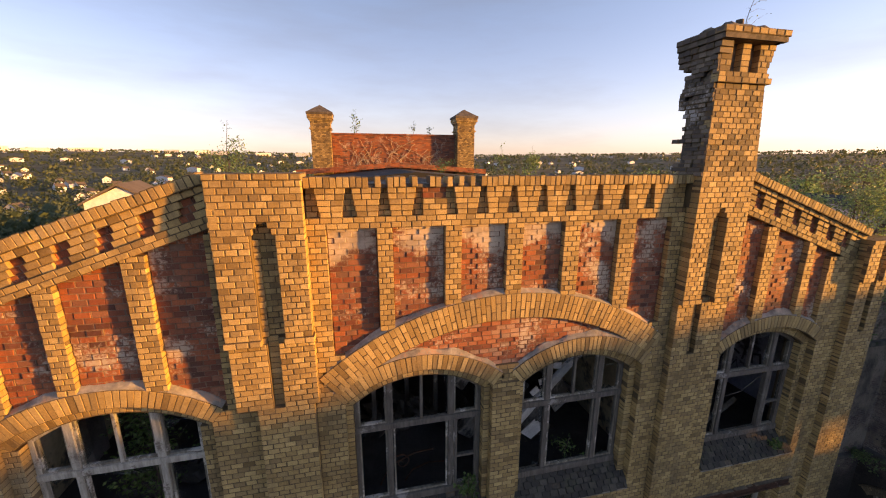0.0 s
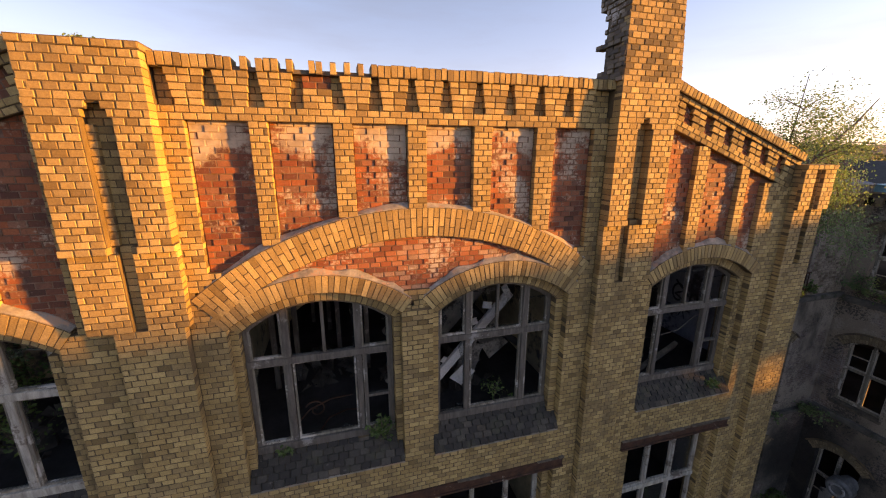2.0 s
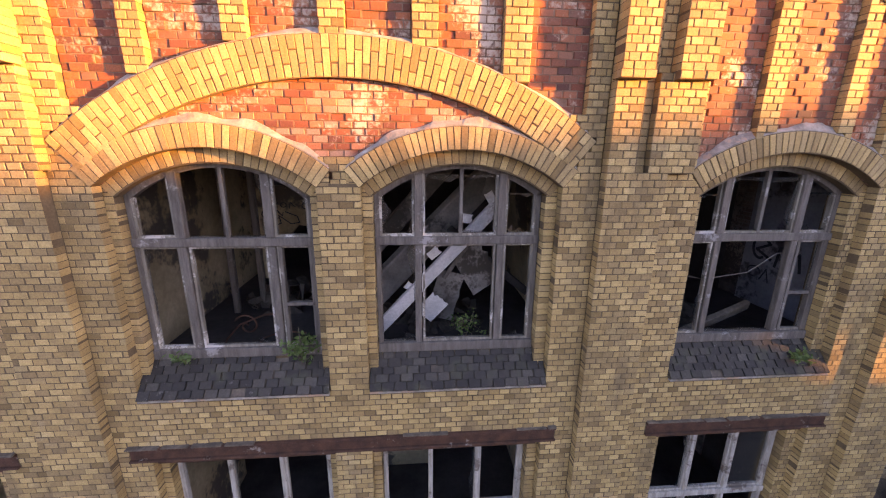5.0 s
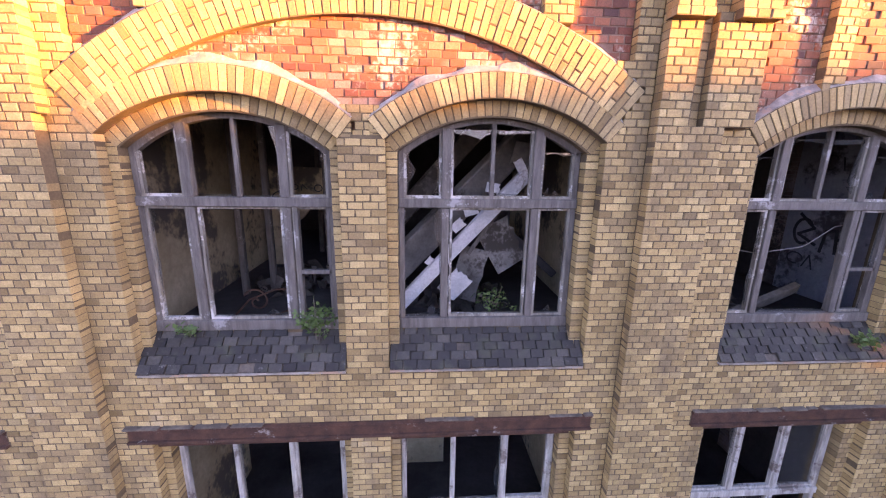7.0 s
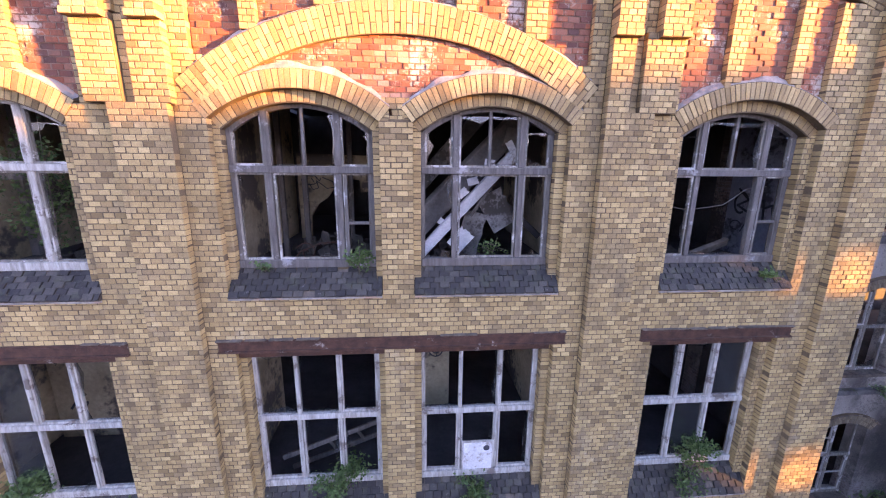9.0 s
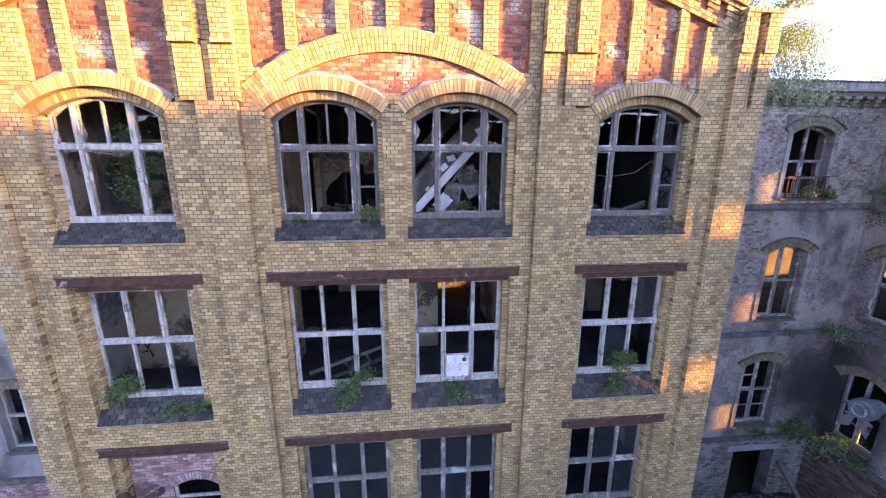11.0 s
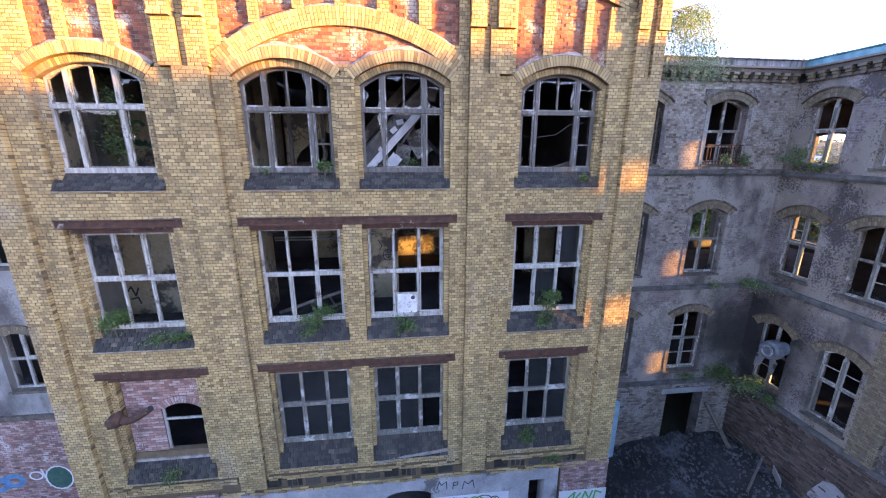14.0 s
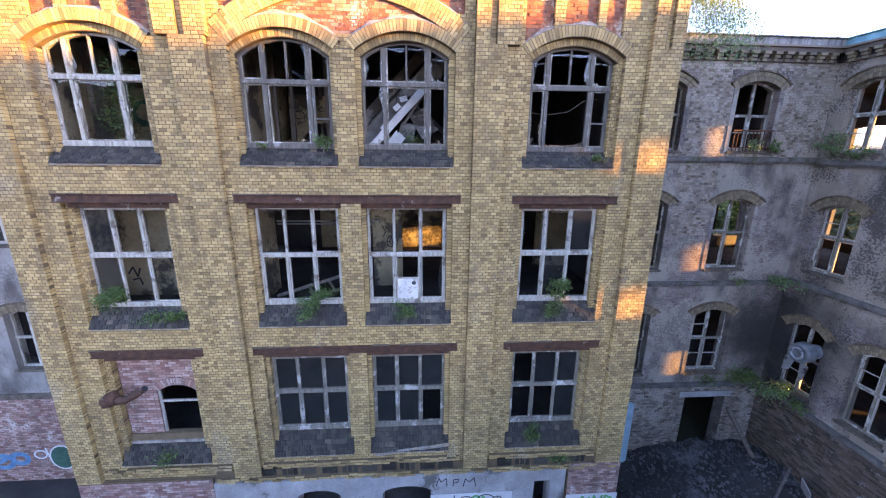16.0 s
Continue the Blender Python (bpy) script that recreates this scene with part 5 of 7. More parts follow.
# north wing
wall_north = empty("wall_north", "grey rendered and bare brick wing wall with soot and stains", "wall", "", "structure")
ncols = [(8.44, 9.80, list(WR)), (11.47, 12.83, list(WR))]
part("upper_wall", pierced(FN, 7.45, EX, 9.46, 12.42, [(a, b, r[:1]) for a, b, r in ncols], 0.45), WINGN, wall_north)
part("wall", pierced(FN, 7.45, EX, 1.35, 9.46, [(a, b, r[1:]) for a, b, r in ncols], 0.45), WINGP, wall_north, "smooth grey render over brick")
bm = bmesh.new()
for a, b, r in ncols:
    for foot, spring, rise in r:
        for u0, u1 in ((a - 0.15, a - 0.004), (b + 0.004, b + 0.15)):
            fb(bm, FN, u0, u1, foot - 0.04, spring + 0.06, -0.02, 0.025)
part("window_surround", bm, WINGP, wall_north, "raised plaster surrounds of the windows")
part("base", pierced(FN, 9.05, EX, GZ, 1.35, [(11.70, 13.30, [(GZ, 0.70, 0.04)])], 0.45), WINGC, wall_north, "bare pale brick base")
bm = bmesh.new()
for z in (9.46, 5.26, 1.22):
    fb(bm, FN, 7.5, EX, z, z + 0.12, -0.02, 0.13)
    fb(bm, FN, 7.5, EX, z - 0.07, z, -0.02, 0.06)
part("string_course", bm, LEDGE, wall_north, "weathered ledge between the storeys")
bm = bmesh.new()
fb(bm, FN, 11.45, 13.55, 0.70, 0.92, -0.3, 0.04)
part("door_lintel", bm, CONC, wall_north, "concrete lintel over the doorway")
for a, b, rows in ncols:
    for r in rows:
        wing_window(FN, a, b, *r, rngw, "arched timber window with a broken cross frame", DUSTW)
cornice("cornice", FN, 7.5, EX - 0.2, FLASHN, "sooty brick cornice with dentils under zinc flashing")

# bare courses on the wing: limed upper storey and pale base beside the doorway
GRY = {s: brick_mat("limed_grey_brick" + s, [(0.0, (0.13, 0.085, 0.06)), (0.3, (0.25, 0.20, 0.155)), (1.0, (0.36, 0.305, 0.25))], (0.08, 0.05, 0.04), (0.37, 0.32, 0.27), 0.68, s == "_piece") for s in ("", "_piece")}
BRN = {s: brick_mat("dark_brown_brick" + s, [(0.0, (0.035, 0.025, 0.02)), (0.5, (0.09, 0.060, 0.048)), (1.0, (0.16, 0.12, 0.10))], (0.045, 0.035, 0.03), (0.30, 0.26, 0.235), 0.80, s == "_piece") for s in ("", "_piece")}


def wing_gaps(cols, rows, z):
    out = []
    for a, b, _ in cols:
        for foot, spring, rise in rows:
            if foot - 0.1 < z < spring + 0.03:
                out.append((a - 0.16, b + 0.16))
            elif spring <= z < spring + rise + 0.30:
                out.append((a - 0.30, b + 0.30))
    return out


nl = Laid()
nl.field(FN, 9.60, 12.40, lambda z: minus([(7.6, EX)], wing_gaps(ncols, WR, z)), 0.010, 0.03, 0.14, COURSE, 0.02, 0.005)
nl.field(FN, GZ, 1.10, lambda z: minus([(9.1, EX)], [(11.70, 13.30)] if z < 0.74 else [(11.45, 13.55)] if z < 0.93 else []), 0.010, 0.03, 0.19, COURSE, 0.05, 0.008)
nl.field(FN, 7.0, 9.38, lambda z: [(u, v) for u, v in minus([(9.9 + 0.35 * noise.noise((0, z * 2, 1)), 11.3 + 0.3 * noise.noise((3, z * 2, 1)))], wing_gaps(ncols, WR, z)) if v - u > 0.2], 0.008, 0.03, 0.14, COURSE, 0.08, 0.004)
nl.build(wall_north, {**GRY, "joint": PALEJOINT}, "brick", "brickwork", pick=lambda it: False)

# east wing
wall_east = empty("wall_east", "stained rendered wing wall with arched windows", "wall", "", "structure")
ecols = []
for k, c in enumerate((-1.67, 0.43, 3.15, 5.25, 7.4, 9.5, 11.6, 13.7)):
    rows = list(ER)
    ecols.append((c - 0.60, c + 0.60, rows))
part("wall", pierced(FE, -NY - 0.45, 16.0, 1.25, 12.42, ecols, 0.45), WINGE, wall_east)
part("base", boxes((EX - 0.05, EX + 0.45, -16.0, NY + 0.45, GZ, 1.25)), WINGB, wall_east)
bm = bmesh.new()
for z in (9.40, 5.40, 1.20):
    fb(bm, FE, -NY + 0.13, 16.0, z, z + 0.13, -0.02, 0.14)
    fb(bm, FE, -NY + 0.13, 16.0, z - 0.08, z, -0.02, 0.07)
part("string_course", bm, LEDGE, wall_east, "weathered ledge between the storeys")
for k, (a, b, rows) in enumerate(ecols[:4]):
    for r in rows:
        wing_window(FE, a, b, *r, rngw, "arched timber window with a broken cross frame", DUSTW)
cornice("cornice", FE, -NY + 0.2, 16.0, BLUEZ, "sooty brick cornice with dentils under blue-green flashing")
el = Laid()
FEB = Frame((EX - 0.05, 0, 0), (0, -1, 0), (0, 0, 1))
el.field(FEB, GZ, 1.12, ((-NY + 0.02, 6.0),), 0.010, 0.03, 0.25, COURSE, 0.03, 0.008)
el.build(wall_east, BRN, "brick", "brickwork", pick=lambda it: False)
# bare brick pilaster left where the render has come off
pil = Laid()
part("pilaster_core", boxes((EX - 0.13, EX + 0.02, -1.94, -1.27, 1.33, 5.38)), MORTAR, wall_east)
pil.field(FE, 1.33, 5.38, ((1.25, 1.96),), 0.15, 0.12, 0.13, COURSE, 0.02, 0.008)
pil.field(Frame((0, -1.27, 0), (-1, 0, 0), (0, 0, 1)), 1.33, 5.38, ((-EX, -EX + 0.14),), 0.02, 0.05)
pil.build(wall_east, OLV, "pilaster_brick", "pilaster_bricks")
bm = bmesh.new()
fprism(bm, FE, [(0.55, -1.25), (0.75, -0.6), (0.95, -0.1), (1.25, 0.05), (1.55, -0.05), (1.66, -0.5), (1.64, -1.3), (1.1, -1.4)], 0.04, 0.066)
part("render_patch", bm, PLAST, wall_east, "last patch of pale render")
# far side of the east wing, pierced so that the low sun shines through
OROW = [(9.7, 11.35, 0.1), (5.6, 7.45, 0.1), (1.7, 3.45, 0.1)]
# slot from -1.35 to -0.80 is added to throw sun on inner_wall_lit
outer = [(-8.7, -7.1, [(9.6, 10.95, 0.1), (5.5, 7.2, 0.1)]), (-5.5, -3.7, [(9.6, 10.9, 0.1)]), (-1.35, -0.80, [(7.08, 7.62, 0.06)])] + [(0.99, 1.27, OROW), (4.75, 5.57, [(9.7, 11.0, 0.1), (5.6, 7.3, 0.1)])]
FO = Frame((22.6, 0, 0), (0, -1, 0), (0, 0, 1))
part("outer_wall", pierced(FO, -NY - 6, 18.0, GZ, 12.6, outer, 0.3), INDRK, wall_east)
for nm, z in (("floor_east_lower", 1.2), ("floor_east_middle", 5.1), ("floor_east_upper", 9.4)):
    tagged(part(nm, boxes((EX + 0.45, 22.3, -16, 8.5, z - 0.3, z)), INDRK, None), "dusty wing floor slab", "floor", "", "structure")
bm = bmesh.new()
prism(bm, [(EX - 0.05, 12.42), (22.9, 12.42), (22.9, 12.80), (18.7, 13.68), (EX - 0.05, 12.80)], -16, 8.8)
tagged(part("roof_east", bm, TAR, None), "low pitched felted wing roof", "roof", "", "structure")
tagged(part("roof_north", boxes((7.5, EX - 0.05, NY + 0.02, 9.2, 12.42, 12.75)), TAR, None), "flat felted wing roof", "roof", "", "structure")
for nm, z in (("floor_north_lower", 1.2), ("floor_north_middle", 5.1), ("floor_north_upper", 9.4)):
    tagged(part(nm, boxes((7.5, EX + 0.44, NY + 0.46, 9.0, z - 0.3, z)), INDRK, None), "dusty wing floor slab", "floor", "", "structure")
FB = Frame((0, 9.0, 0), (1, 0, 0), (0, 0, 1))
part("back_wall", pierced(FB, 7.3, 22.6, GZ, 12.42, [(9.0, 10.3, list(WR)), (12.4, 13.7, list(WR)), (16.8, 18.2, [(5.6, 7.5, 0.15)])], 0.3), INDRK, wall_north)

# unseen partition added to keep sun out of the upper north room
tagged(part("sun_stop_wing", boxes((14.9, 15.05, NY + 0.46, 9.0, 9.4, 12.4)), INDRK, None), "added partition that keeps sun out of the north room", "wall", "", "structure")

# unseen plain wall added to the south to cut sky light in the yard
tagged(part("sky_shield_south", boxes((-24, 22.6, -18.6, -18.0, GZ, 4.6)), WINGB, None), "unseen plain wall added to dim the yard", "wall", "", "structure")

bm = bmesh.new()
prism(bm, [(2.62, 13.03), (6.0, 13.75), (9.2, 13.1), (9.2, 12.9), (2.62, 12.9)], 7.6, EX + 0.2)
for v in bm.verts:
    v.co = (v.co.y, v.co.x, v.co.z)
tagged(part("roof_pitch", bm, plain("blue_grey_felt", (0.07, 0.085, 0.105), (0.12, 0.14, 0.165), 1.5, 0.7, 0.0, 0.2, 20.0), None), "low pitched blue-grey felt roof of the wing", "roof", "", "structure")

# west wing, just seen past the front's edge
wall_west = empty("wall_west", "pale rendered wing wall over a bare brick base with graffiti", "wall", "", "structure")
wcols = [(-11.55, -10.45, [(6.75, 8.35, 0.15), (2.55, 4.45, 0.15)]), (-14.2, -13.1, [(6.75, 8.35, 0.15), (2.55, 4.45, 0.15)])]
part("wall", pierced(FN, -24, -7.45, 1.55, 12.4, wcols, 0.45), WINGW, wall_west)
wb = Laid()
part("base", boxes((-24, -7.45, NY - 0.02, NY + 0.45, GZ, 1.55)), REDMORTAR, wall_west)
wb.field(FN, GZ, 1.5, ((-13.5, -7.6),), 0.04, 0.06, 0.2, COURSE, 0.03, 0.008)
wb.build(wall_west, PNK, pick=lambda it: it[1][0][1] > 0.0)
bm = bmesh.new()
fb(bm, FN, -24, -7.5, 1.50, 1.66, -0.02, 0.12)
part("ledge", bm, CAPM, wall_west)
for a, b, rows in wcols:
    for r in rows:
        wing_window(FN, a, b, *r, rngw, "narrow timber window with white frame in pale render")
tagged(part("room_west", boxes((-24, -7.6, 6.0, 6.3, GZ, 12.4), (-24, -7.6, NY + 0.4, 6.0, 5.0, 5.2), (-24, -7.6, NY + 0.4, 6.0, 9.0, 9.2), (-24, -7.6, NY, 6.3, 12.4, 12.7)), INDRK, None), "dark rooms of the west wing", "room", "", "structure")

# turquoise post in the corner
tagged(part("door_post", boxes((9.10, 9.42, 2.30, 2.45, GZ, 0.80), (9.13, 9.39, 2.28, 2.30, GZ + 0.1, 0.70), bev=0.01), CYAN, None), "turquoise painted post leaning at the yard corner", "post")

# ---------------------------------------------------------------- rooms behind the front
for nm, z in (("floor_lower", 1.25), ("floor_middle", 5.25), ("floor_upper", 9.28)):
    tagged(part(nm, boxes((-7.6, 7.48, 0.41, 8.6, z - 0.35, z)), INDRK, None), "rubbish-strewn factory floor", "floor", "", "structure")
tagged(part("wall_back", boxes((-7.6, 7.5, 8.6, 9.0, GZ, 14.2)), INDRK, None), "plaster back wall darkened for room shade", "wall", "", "structure")
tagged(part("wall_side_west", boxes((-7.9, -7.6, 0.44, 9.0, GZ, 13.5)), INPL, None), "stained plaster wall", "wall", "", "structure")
# gap from y 5.95 to 6.6 added to pass that sun patch
tagged(part("wall_side_east", boxes((7.48, 7.6, 0.45, 5.95, GZ, 13.5), (7.48, 7.6, 6.6, 9.0, GZ, 13.5), (7.48, 7.6, 5.95, 6.6, GZ, 5.8), (7.48, 7.6, 5.95, 6.6, 6.6, 13.5)), INDRK, None), "plaster end wall darkened for room shade", "wall", "", "structure")
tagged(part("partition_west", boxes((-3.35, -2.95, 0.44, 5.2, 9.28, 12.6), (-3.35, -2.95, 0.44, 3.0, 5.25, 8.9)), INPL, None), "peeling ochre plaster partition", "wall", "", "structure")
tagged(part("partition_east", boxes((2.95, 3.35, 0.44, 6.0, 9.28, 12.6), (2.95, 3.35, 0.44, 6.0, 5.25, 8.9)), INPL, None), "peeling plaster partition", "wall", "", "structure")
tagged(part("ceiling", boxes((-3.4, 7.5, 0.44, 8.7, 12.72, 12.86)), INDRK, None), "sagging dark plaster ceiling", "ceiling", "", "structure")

# stub added only to screen the sunlit gap in wall_side_east
tagged(part("gap_screen", boxes((6.2, 7.48, 5.2, 5.35, 5.25, 8.9)), INPL, None), "added plaster stub that hides the sunlit side gap", "wall", "", "structure")

# roof of the main block behind the parapet, and its far gable
bm = bmesh.new()
prism(bm, [(-7.6, 13.0), (7.6, 13.0), (3.9, 14.35), (0.0, 14.72), (-3.9, 14.35)], 9.0, 16.9)
prism(bm, [(-3.4, 13.0), (7.6, 13.0), (3.9, 14.3), (0.0, 14.55), (-3.4, 14.3)], 0.46, 9.0)
tagged(part("roof", bm, TAR, None), "low felted roof darkened for the void behind the parapet", "roof", "", "structure")
gable = empty("gable_far", "far red brick gable wall with two yellow brick turrets", "gable", "", "structure")
FG = Frame((0, 17.0, 0), (1, 0, 0), (0, 0, 1))
gl = Laid()
part("core", boxes((-7.6, 7.6, 17.012, 17.4, GZ, 13.6), (-3.9, 4.1, 17.012, 17.4, 13.6, 16.5)), REDMORTAR, gable)
gl.field(FG, 14.2, 16.5, ((-3.30, 3.46),), 0.0, 0.05, 0.25)
gl.field(FG, 16.5, 16.58, ((-3.35, 3.5),), 0.06, 0.5, 0.2)
gl.build(gable, RED, "red_brick", "red_brickwork", pick=lambda it: False)
# low red brick rake in front of the gable, and dead creeper on it
rk = Laid()
for sgn in (-1, 1):
    f = Frame((0, 16.2, 14.98), (1, 0, -0.075 * sgn), (0.075 * sgn, 0, 1))
    rk.field(f, -0.20, 0.06, ((0.0, 5.2),) if sgn > 0 else ((-5.2, 0.0),), 0.0, 0.5, 0.2)
rk.build(gable, RED, "red_brick", "red_rake", pick=lambda it: False)
bm = bmesh.new()
rngv = random.Random(8)
for k in range(52):
    x = rngv.uniform(-3.2, 3.4)
    pts, z, drift = [], 14.6, rngv.gauss(0, 0.08)
    while z < 16.5:
        pts.append((x, 16.96, z))
        x += drift + rngv.gauss(0, 0.06)
        drift += rngv.gauss(0, 0.05)
        z += rngv.uniform(0.05, 0.26)
    if len(pts) > 2:
        tube(bm, pts[: rngv.randint(4, len(pts))] if len(pts) > 4 else pts, 0.010, 4)
tagged(part("creeper", bm, DRYVINE, gable, "dead pale creeper stems"), kind="stuff")
for cx in (-3.83, 4.05):
    t = empty("turret", "square yellow brick turret with corbelled neck and stone pyramid cap", "turret", "turrets of the far gable")
    t.location = (cx, 17.0, 0)
    part("shaft", boxes((-0.48, 0.48, -0.48, 0.48, 13.6, 17.4)), MORTAR, t)
    tl = Laid()
    for grow, z0, z1 in ((0.0, 14.2, 16.72), (0.06, 16.72, 16.80), (0.0, 16.80, 17.1), (0.04, 17.1, 17.18), (0.08, 17.18, 17.26), (0.13, 17.26, 17.45)):
        for f in (Frame((0, -0.5, 0), (1, 0, 0), (0, 0, 1)), Frame((-0.5, 0, 0), (0, -1, 0), (0, 0, 1)), Frame((0.5, 0, 0), (0, 1, 0), (0, 0, 1))):
            tl.field(f, z0, z1, ((-0.5 - grow, 0.5 + grow),), grow, 0.12, 0.14)
    tl.build(t, SOY, pick=lambda it: it[0].n.y < -0.5)
    bmc = bmesh.new()
    vs = [bmc.verts.new(p) for p in ((-0.66, -0.66, 17.45), (0.66, -0.66, 17.45), (0.66, 0.66, 17.45), (-0.66, 0.66, 17.45), (-0.66, -0.66, 17.55), (0.66, -0.66, 17.55), (0.66, 0.66, 17.55), (-0.66, 0.66, 17.55), (0, 0, 17.98))]
    for q in ((3, 2, 1, 0), (0, 1, 5, 4), (1, 2, 6, 5), (2, 3, 7, 6), (3, 0, 4, 7), (4, 5, 8), (5, 6, 8), (6, 7, 8), (7, 4, 8)):
        bmc.faces.new([vs[k] for k in q])
    part("cap", bmc, CAPM, t, "weathered stone pyramid cap")


# ---------------------------------------------------------------- ground to the horizon
def smooth(x):
    x = max(0.0, min(1.0, x))
    return x * x * (3 - 2 * x)


def land(x, y):
    d = math.hypot(x, y)
    z = GZ - 20 * smooth((d - 45) / 160) + 82 * smooth((d - 300) / 2800)
    z += (d > 60) * smooth((d - 60) / 400) * (10 * noise.noise((x / 420, y / 420, 3.1)) + 16 * noise.noise((x / 1300, y / 1300, 7.7)) * smooth(d / 2500))
    if d < 40:
        z += 0.05 * noise.noise((x * 0.8, y * 0.8, 0.0))
    return z


bm = bmesh.new()
radii = [0, 2, 4, 6, 8, 10, 12, 14, 16, 19, 23, 28, 35, 45, 60, 80, 110, 150, 210, 290, 400, 550, 750, 1000, 1350, 1800, 2400, 3100, 3700, 4500]
prev = None
for r in radii:
    ringv = [bm.verts.new((r * math.cos(a), r * math.sin(a), land(r * math.cos(a), r * math.sin(a)))) for a in (2 * math.pi * k / 96 for k in range(96))] if r else [bm.verts.new((0, 0, land(0, 0)))]
    if prev:
        for k in range(96):
            if len(prev) == 1:
                bm.faces.new((prev[0], ringv[k], ringv[(k + 1) % 96]))
            else:
                bm.faces.new((prev[k], ringv[k], ringv[(k + 1) % 96], prev[(k + 1) % 96]))
    prev = ringv
GROUND = plain("ground", (0.026, 0.032, 0.016), (0.055, 0.062, 0.03), 0.02, 0.95, 0.0, 0.6, 3.0, None, (0.12, 0.12, 0.06), 0.62)
tagged(part("ground", bm, GROUND, None), "dark yard soil running out into wooded hilly town", "ground", "", "structure")
tagged(part("yard", boxes((-20, EX, -16, NY - 0.02, GZ - 0.2, GZ + 0.06)), DIRT, None), "dark damp yard strewn with rubble", "ground", "", "structure")


# ---------------------------------------------------------------- plants
def leafy(name, label, category, base, height, spread, twigs, leaves, seed, leaf=0.05, material=None, lean=(0, 0), group="", droop=0.0, stem=0.012, arc_of=(0, 2 * math.pi)):
    """A sapling or weed: forking stems with many single leaves."""
    rng = random.Random(seed)
    ob = empty(name, label, category, group, "", base)
    bm = bmesh.new()
    verts, faces = [], []
    top = Vector((lean[0], lean[1], height))
    lines = []
    for k in range(twigs):
        t0 = rng.uniform(0.0, 0.7) if k else 0.0
        a = rng.uniform(*arc_of)
        start = top * t0 * (1 if twigs > 3 else 0.2)
        if k == 0:
            pts = [top * s + Vector((rng.uniform(-1, 1), rng.uniform(-1, 1), 0)) * 0.04 * height * (s > 0) for s in (0, 0.33, 0.66, 1.0)]
        else:
            out = spread * rng.uniform(0.45, 1.0)
            rise = height * rng.uniform(0.15, 0.5) * (1 - t0)
            end = start + Vector((math.cos(a) * out, math.sin(a) * out, rise - droop * out))
            mid = (start + end) / 2 + Vector((0, 0, 0.12 * out + 0.3 * droop * out))
            pts = [start, mid, end]
        lines.append(pts)
        r0 = stem * (1.0 if k == 0 else 0.35)
        tube(bm, pts, [r0 * (1 - 0.75 * j / (len(pts) - 1)) for j in range(len(pts))], 5)
    tagged(part("stem", bm, BARK, ob), kind="stuff")
    for k in range(leaves):
        pts = rng.choice(lines)
        s = rng.uniform(0.25, 1.0) * (len(pts) - 1)
        j = min(int(s), len(pts) - 2)
        p = pts[j].lerp(pts[j + 1], s - j) + Vector((rng.gauss(0, 1), rng.gauss(0, 1), rng.gauss(0, 0.9) - droop * 0.5)) * spread * 0.13
        if p.z < 0.01 and droop == 0:
            p.z = abs(p.z) + 0.01
        u = Vector((rng.gauss(0, 1), rng.gauss(0, 1), rng.gauss(0, 0.6) - droop)).normalized()
        v = u.cross(Vector((rng.gauss(0, 1), rng.gauss(0, 1), rng.gauss(0, 1)))).normalized()
        L = leaf * rng.uniform(0.6, 1.3)
        q = len(verts)
        verts += [tuple(p), tuple(p + u * L * 0.5 + v * L * 0.3), tuple(p + u * L), tuple(p + u * L * 0.5 - v * L * 0.3)]
        faces.append((q, q + 1, q + 2, q + 3))
    link_part("leaves", mesh_of("leaves", verts, faces, material or WEED), ob)
    return ob


G1 = "weeds on the window sills"
for k, (x, y, z, h, s, n) in enumerate((
        (-0.62, 0.15, 9.58, 0.42, 0.20, 150), (-1.15, 0.10, 5.45, 0.66, 0.52, 900), (1.20, 0.08, 5.42, 0.34, 0.46, 520),
        (5.25, 0.06, 5.45, 1.0, 0.34, 560), (5.05, 0.06, 5.42, 0.35, 0.42, 260), (-6.0, 0.12, 5.48, 0.75, 0.42, 620), (-5.0, 0.06, 5.42, 0.22, 0.45, 260),
        (-4.5, 0.06, 5.42, 0.26, 0.30, 220), (4.85, 0.05, 1.45, 0.48, 0.38, 320), (5.9, 0.06, 9.40, 0.18, 0.20, 80), (-5.2, 0.05, 1.35, 0.14, 0.55, 220), (5.6, -0.05, 0.74, 0.25, 0.4, 200),
        (-2.0, 0.20, 9.62, 0.16, 0.14, 60))):
    leafy("weed", "bushy green weed rooted in a slate sill", "plant", (x, y, z), h * 1.25, s * 1.1, 11, int(n * 1.7), 40 + k, 0.062, WEED, (0.02, -0.08), G1)
G2 = "saplings on the roofs"
leafy("sapling", "slender birch sapling growing on the felt roof edge", "sapling", (-7.5, 13.2, 13.02), 3.75, 0.85, 26, 1500, 60, 0.085, LEAF, (0.1, 0), G2, 0.0, 0.03)
leafy("moss", "tuft of dry moss on the pier coping", "plant", (-3.35, 0.05, 14.98), 0.07, 0.16, 14, 160, 68, 0.03, LEAF, (0, -0.02), "", 0.4, 0.003)
leafy("sapling", "birch sapling growing on the far gable", "sapling", (-2.0, 17.2, 16.55), 1.25, 0.45, 12, 170, 61, 0.09, LEAF, (0, 0), G2)
leafy("sapling", "birch sapling growing on the far gable", "sapling", (1.15, 17.2, 16.55), 0.75, 0.25, 8, 80, 62, 0.08, LEAF, (0, 0), G2)
leafy("sapling", "birch sapling growing on the far gable", "sapling", (2.1, 17.2, 16.55), 0.55, 0.2, 8, 60, 63, 0.08, LEAF, (-0.1, 0), G2)
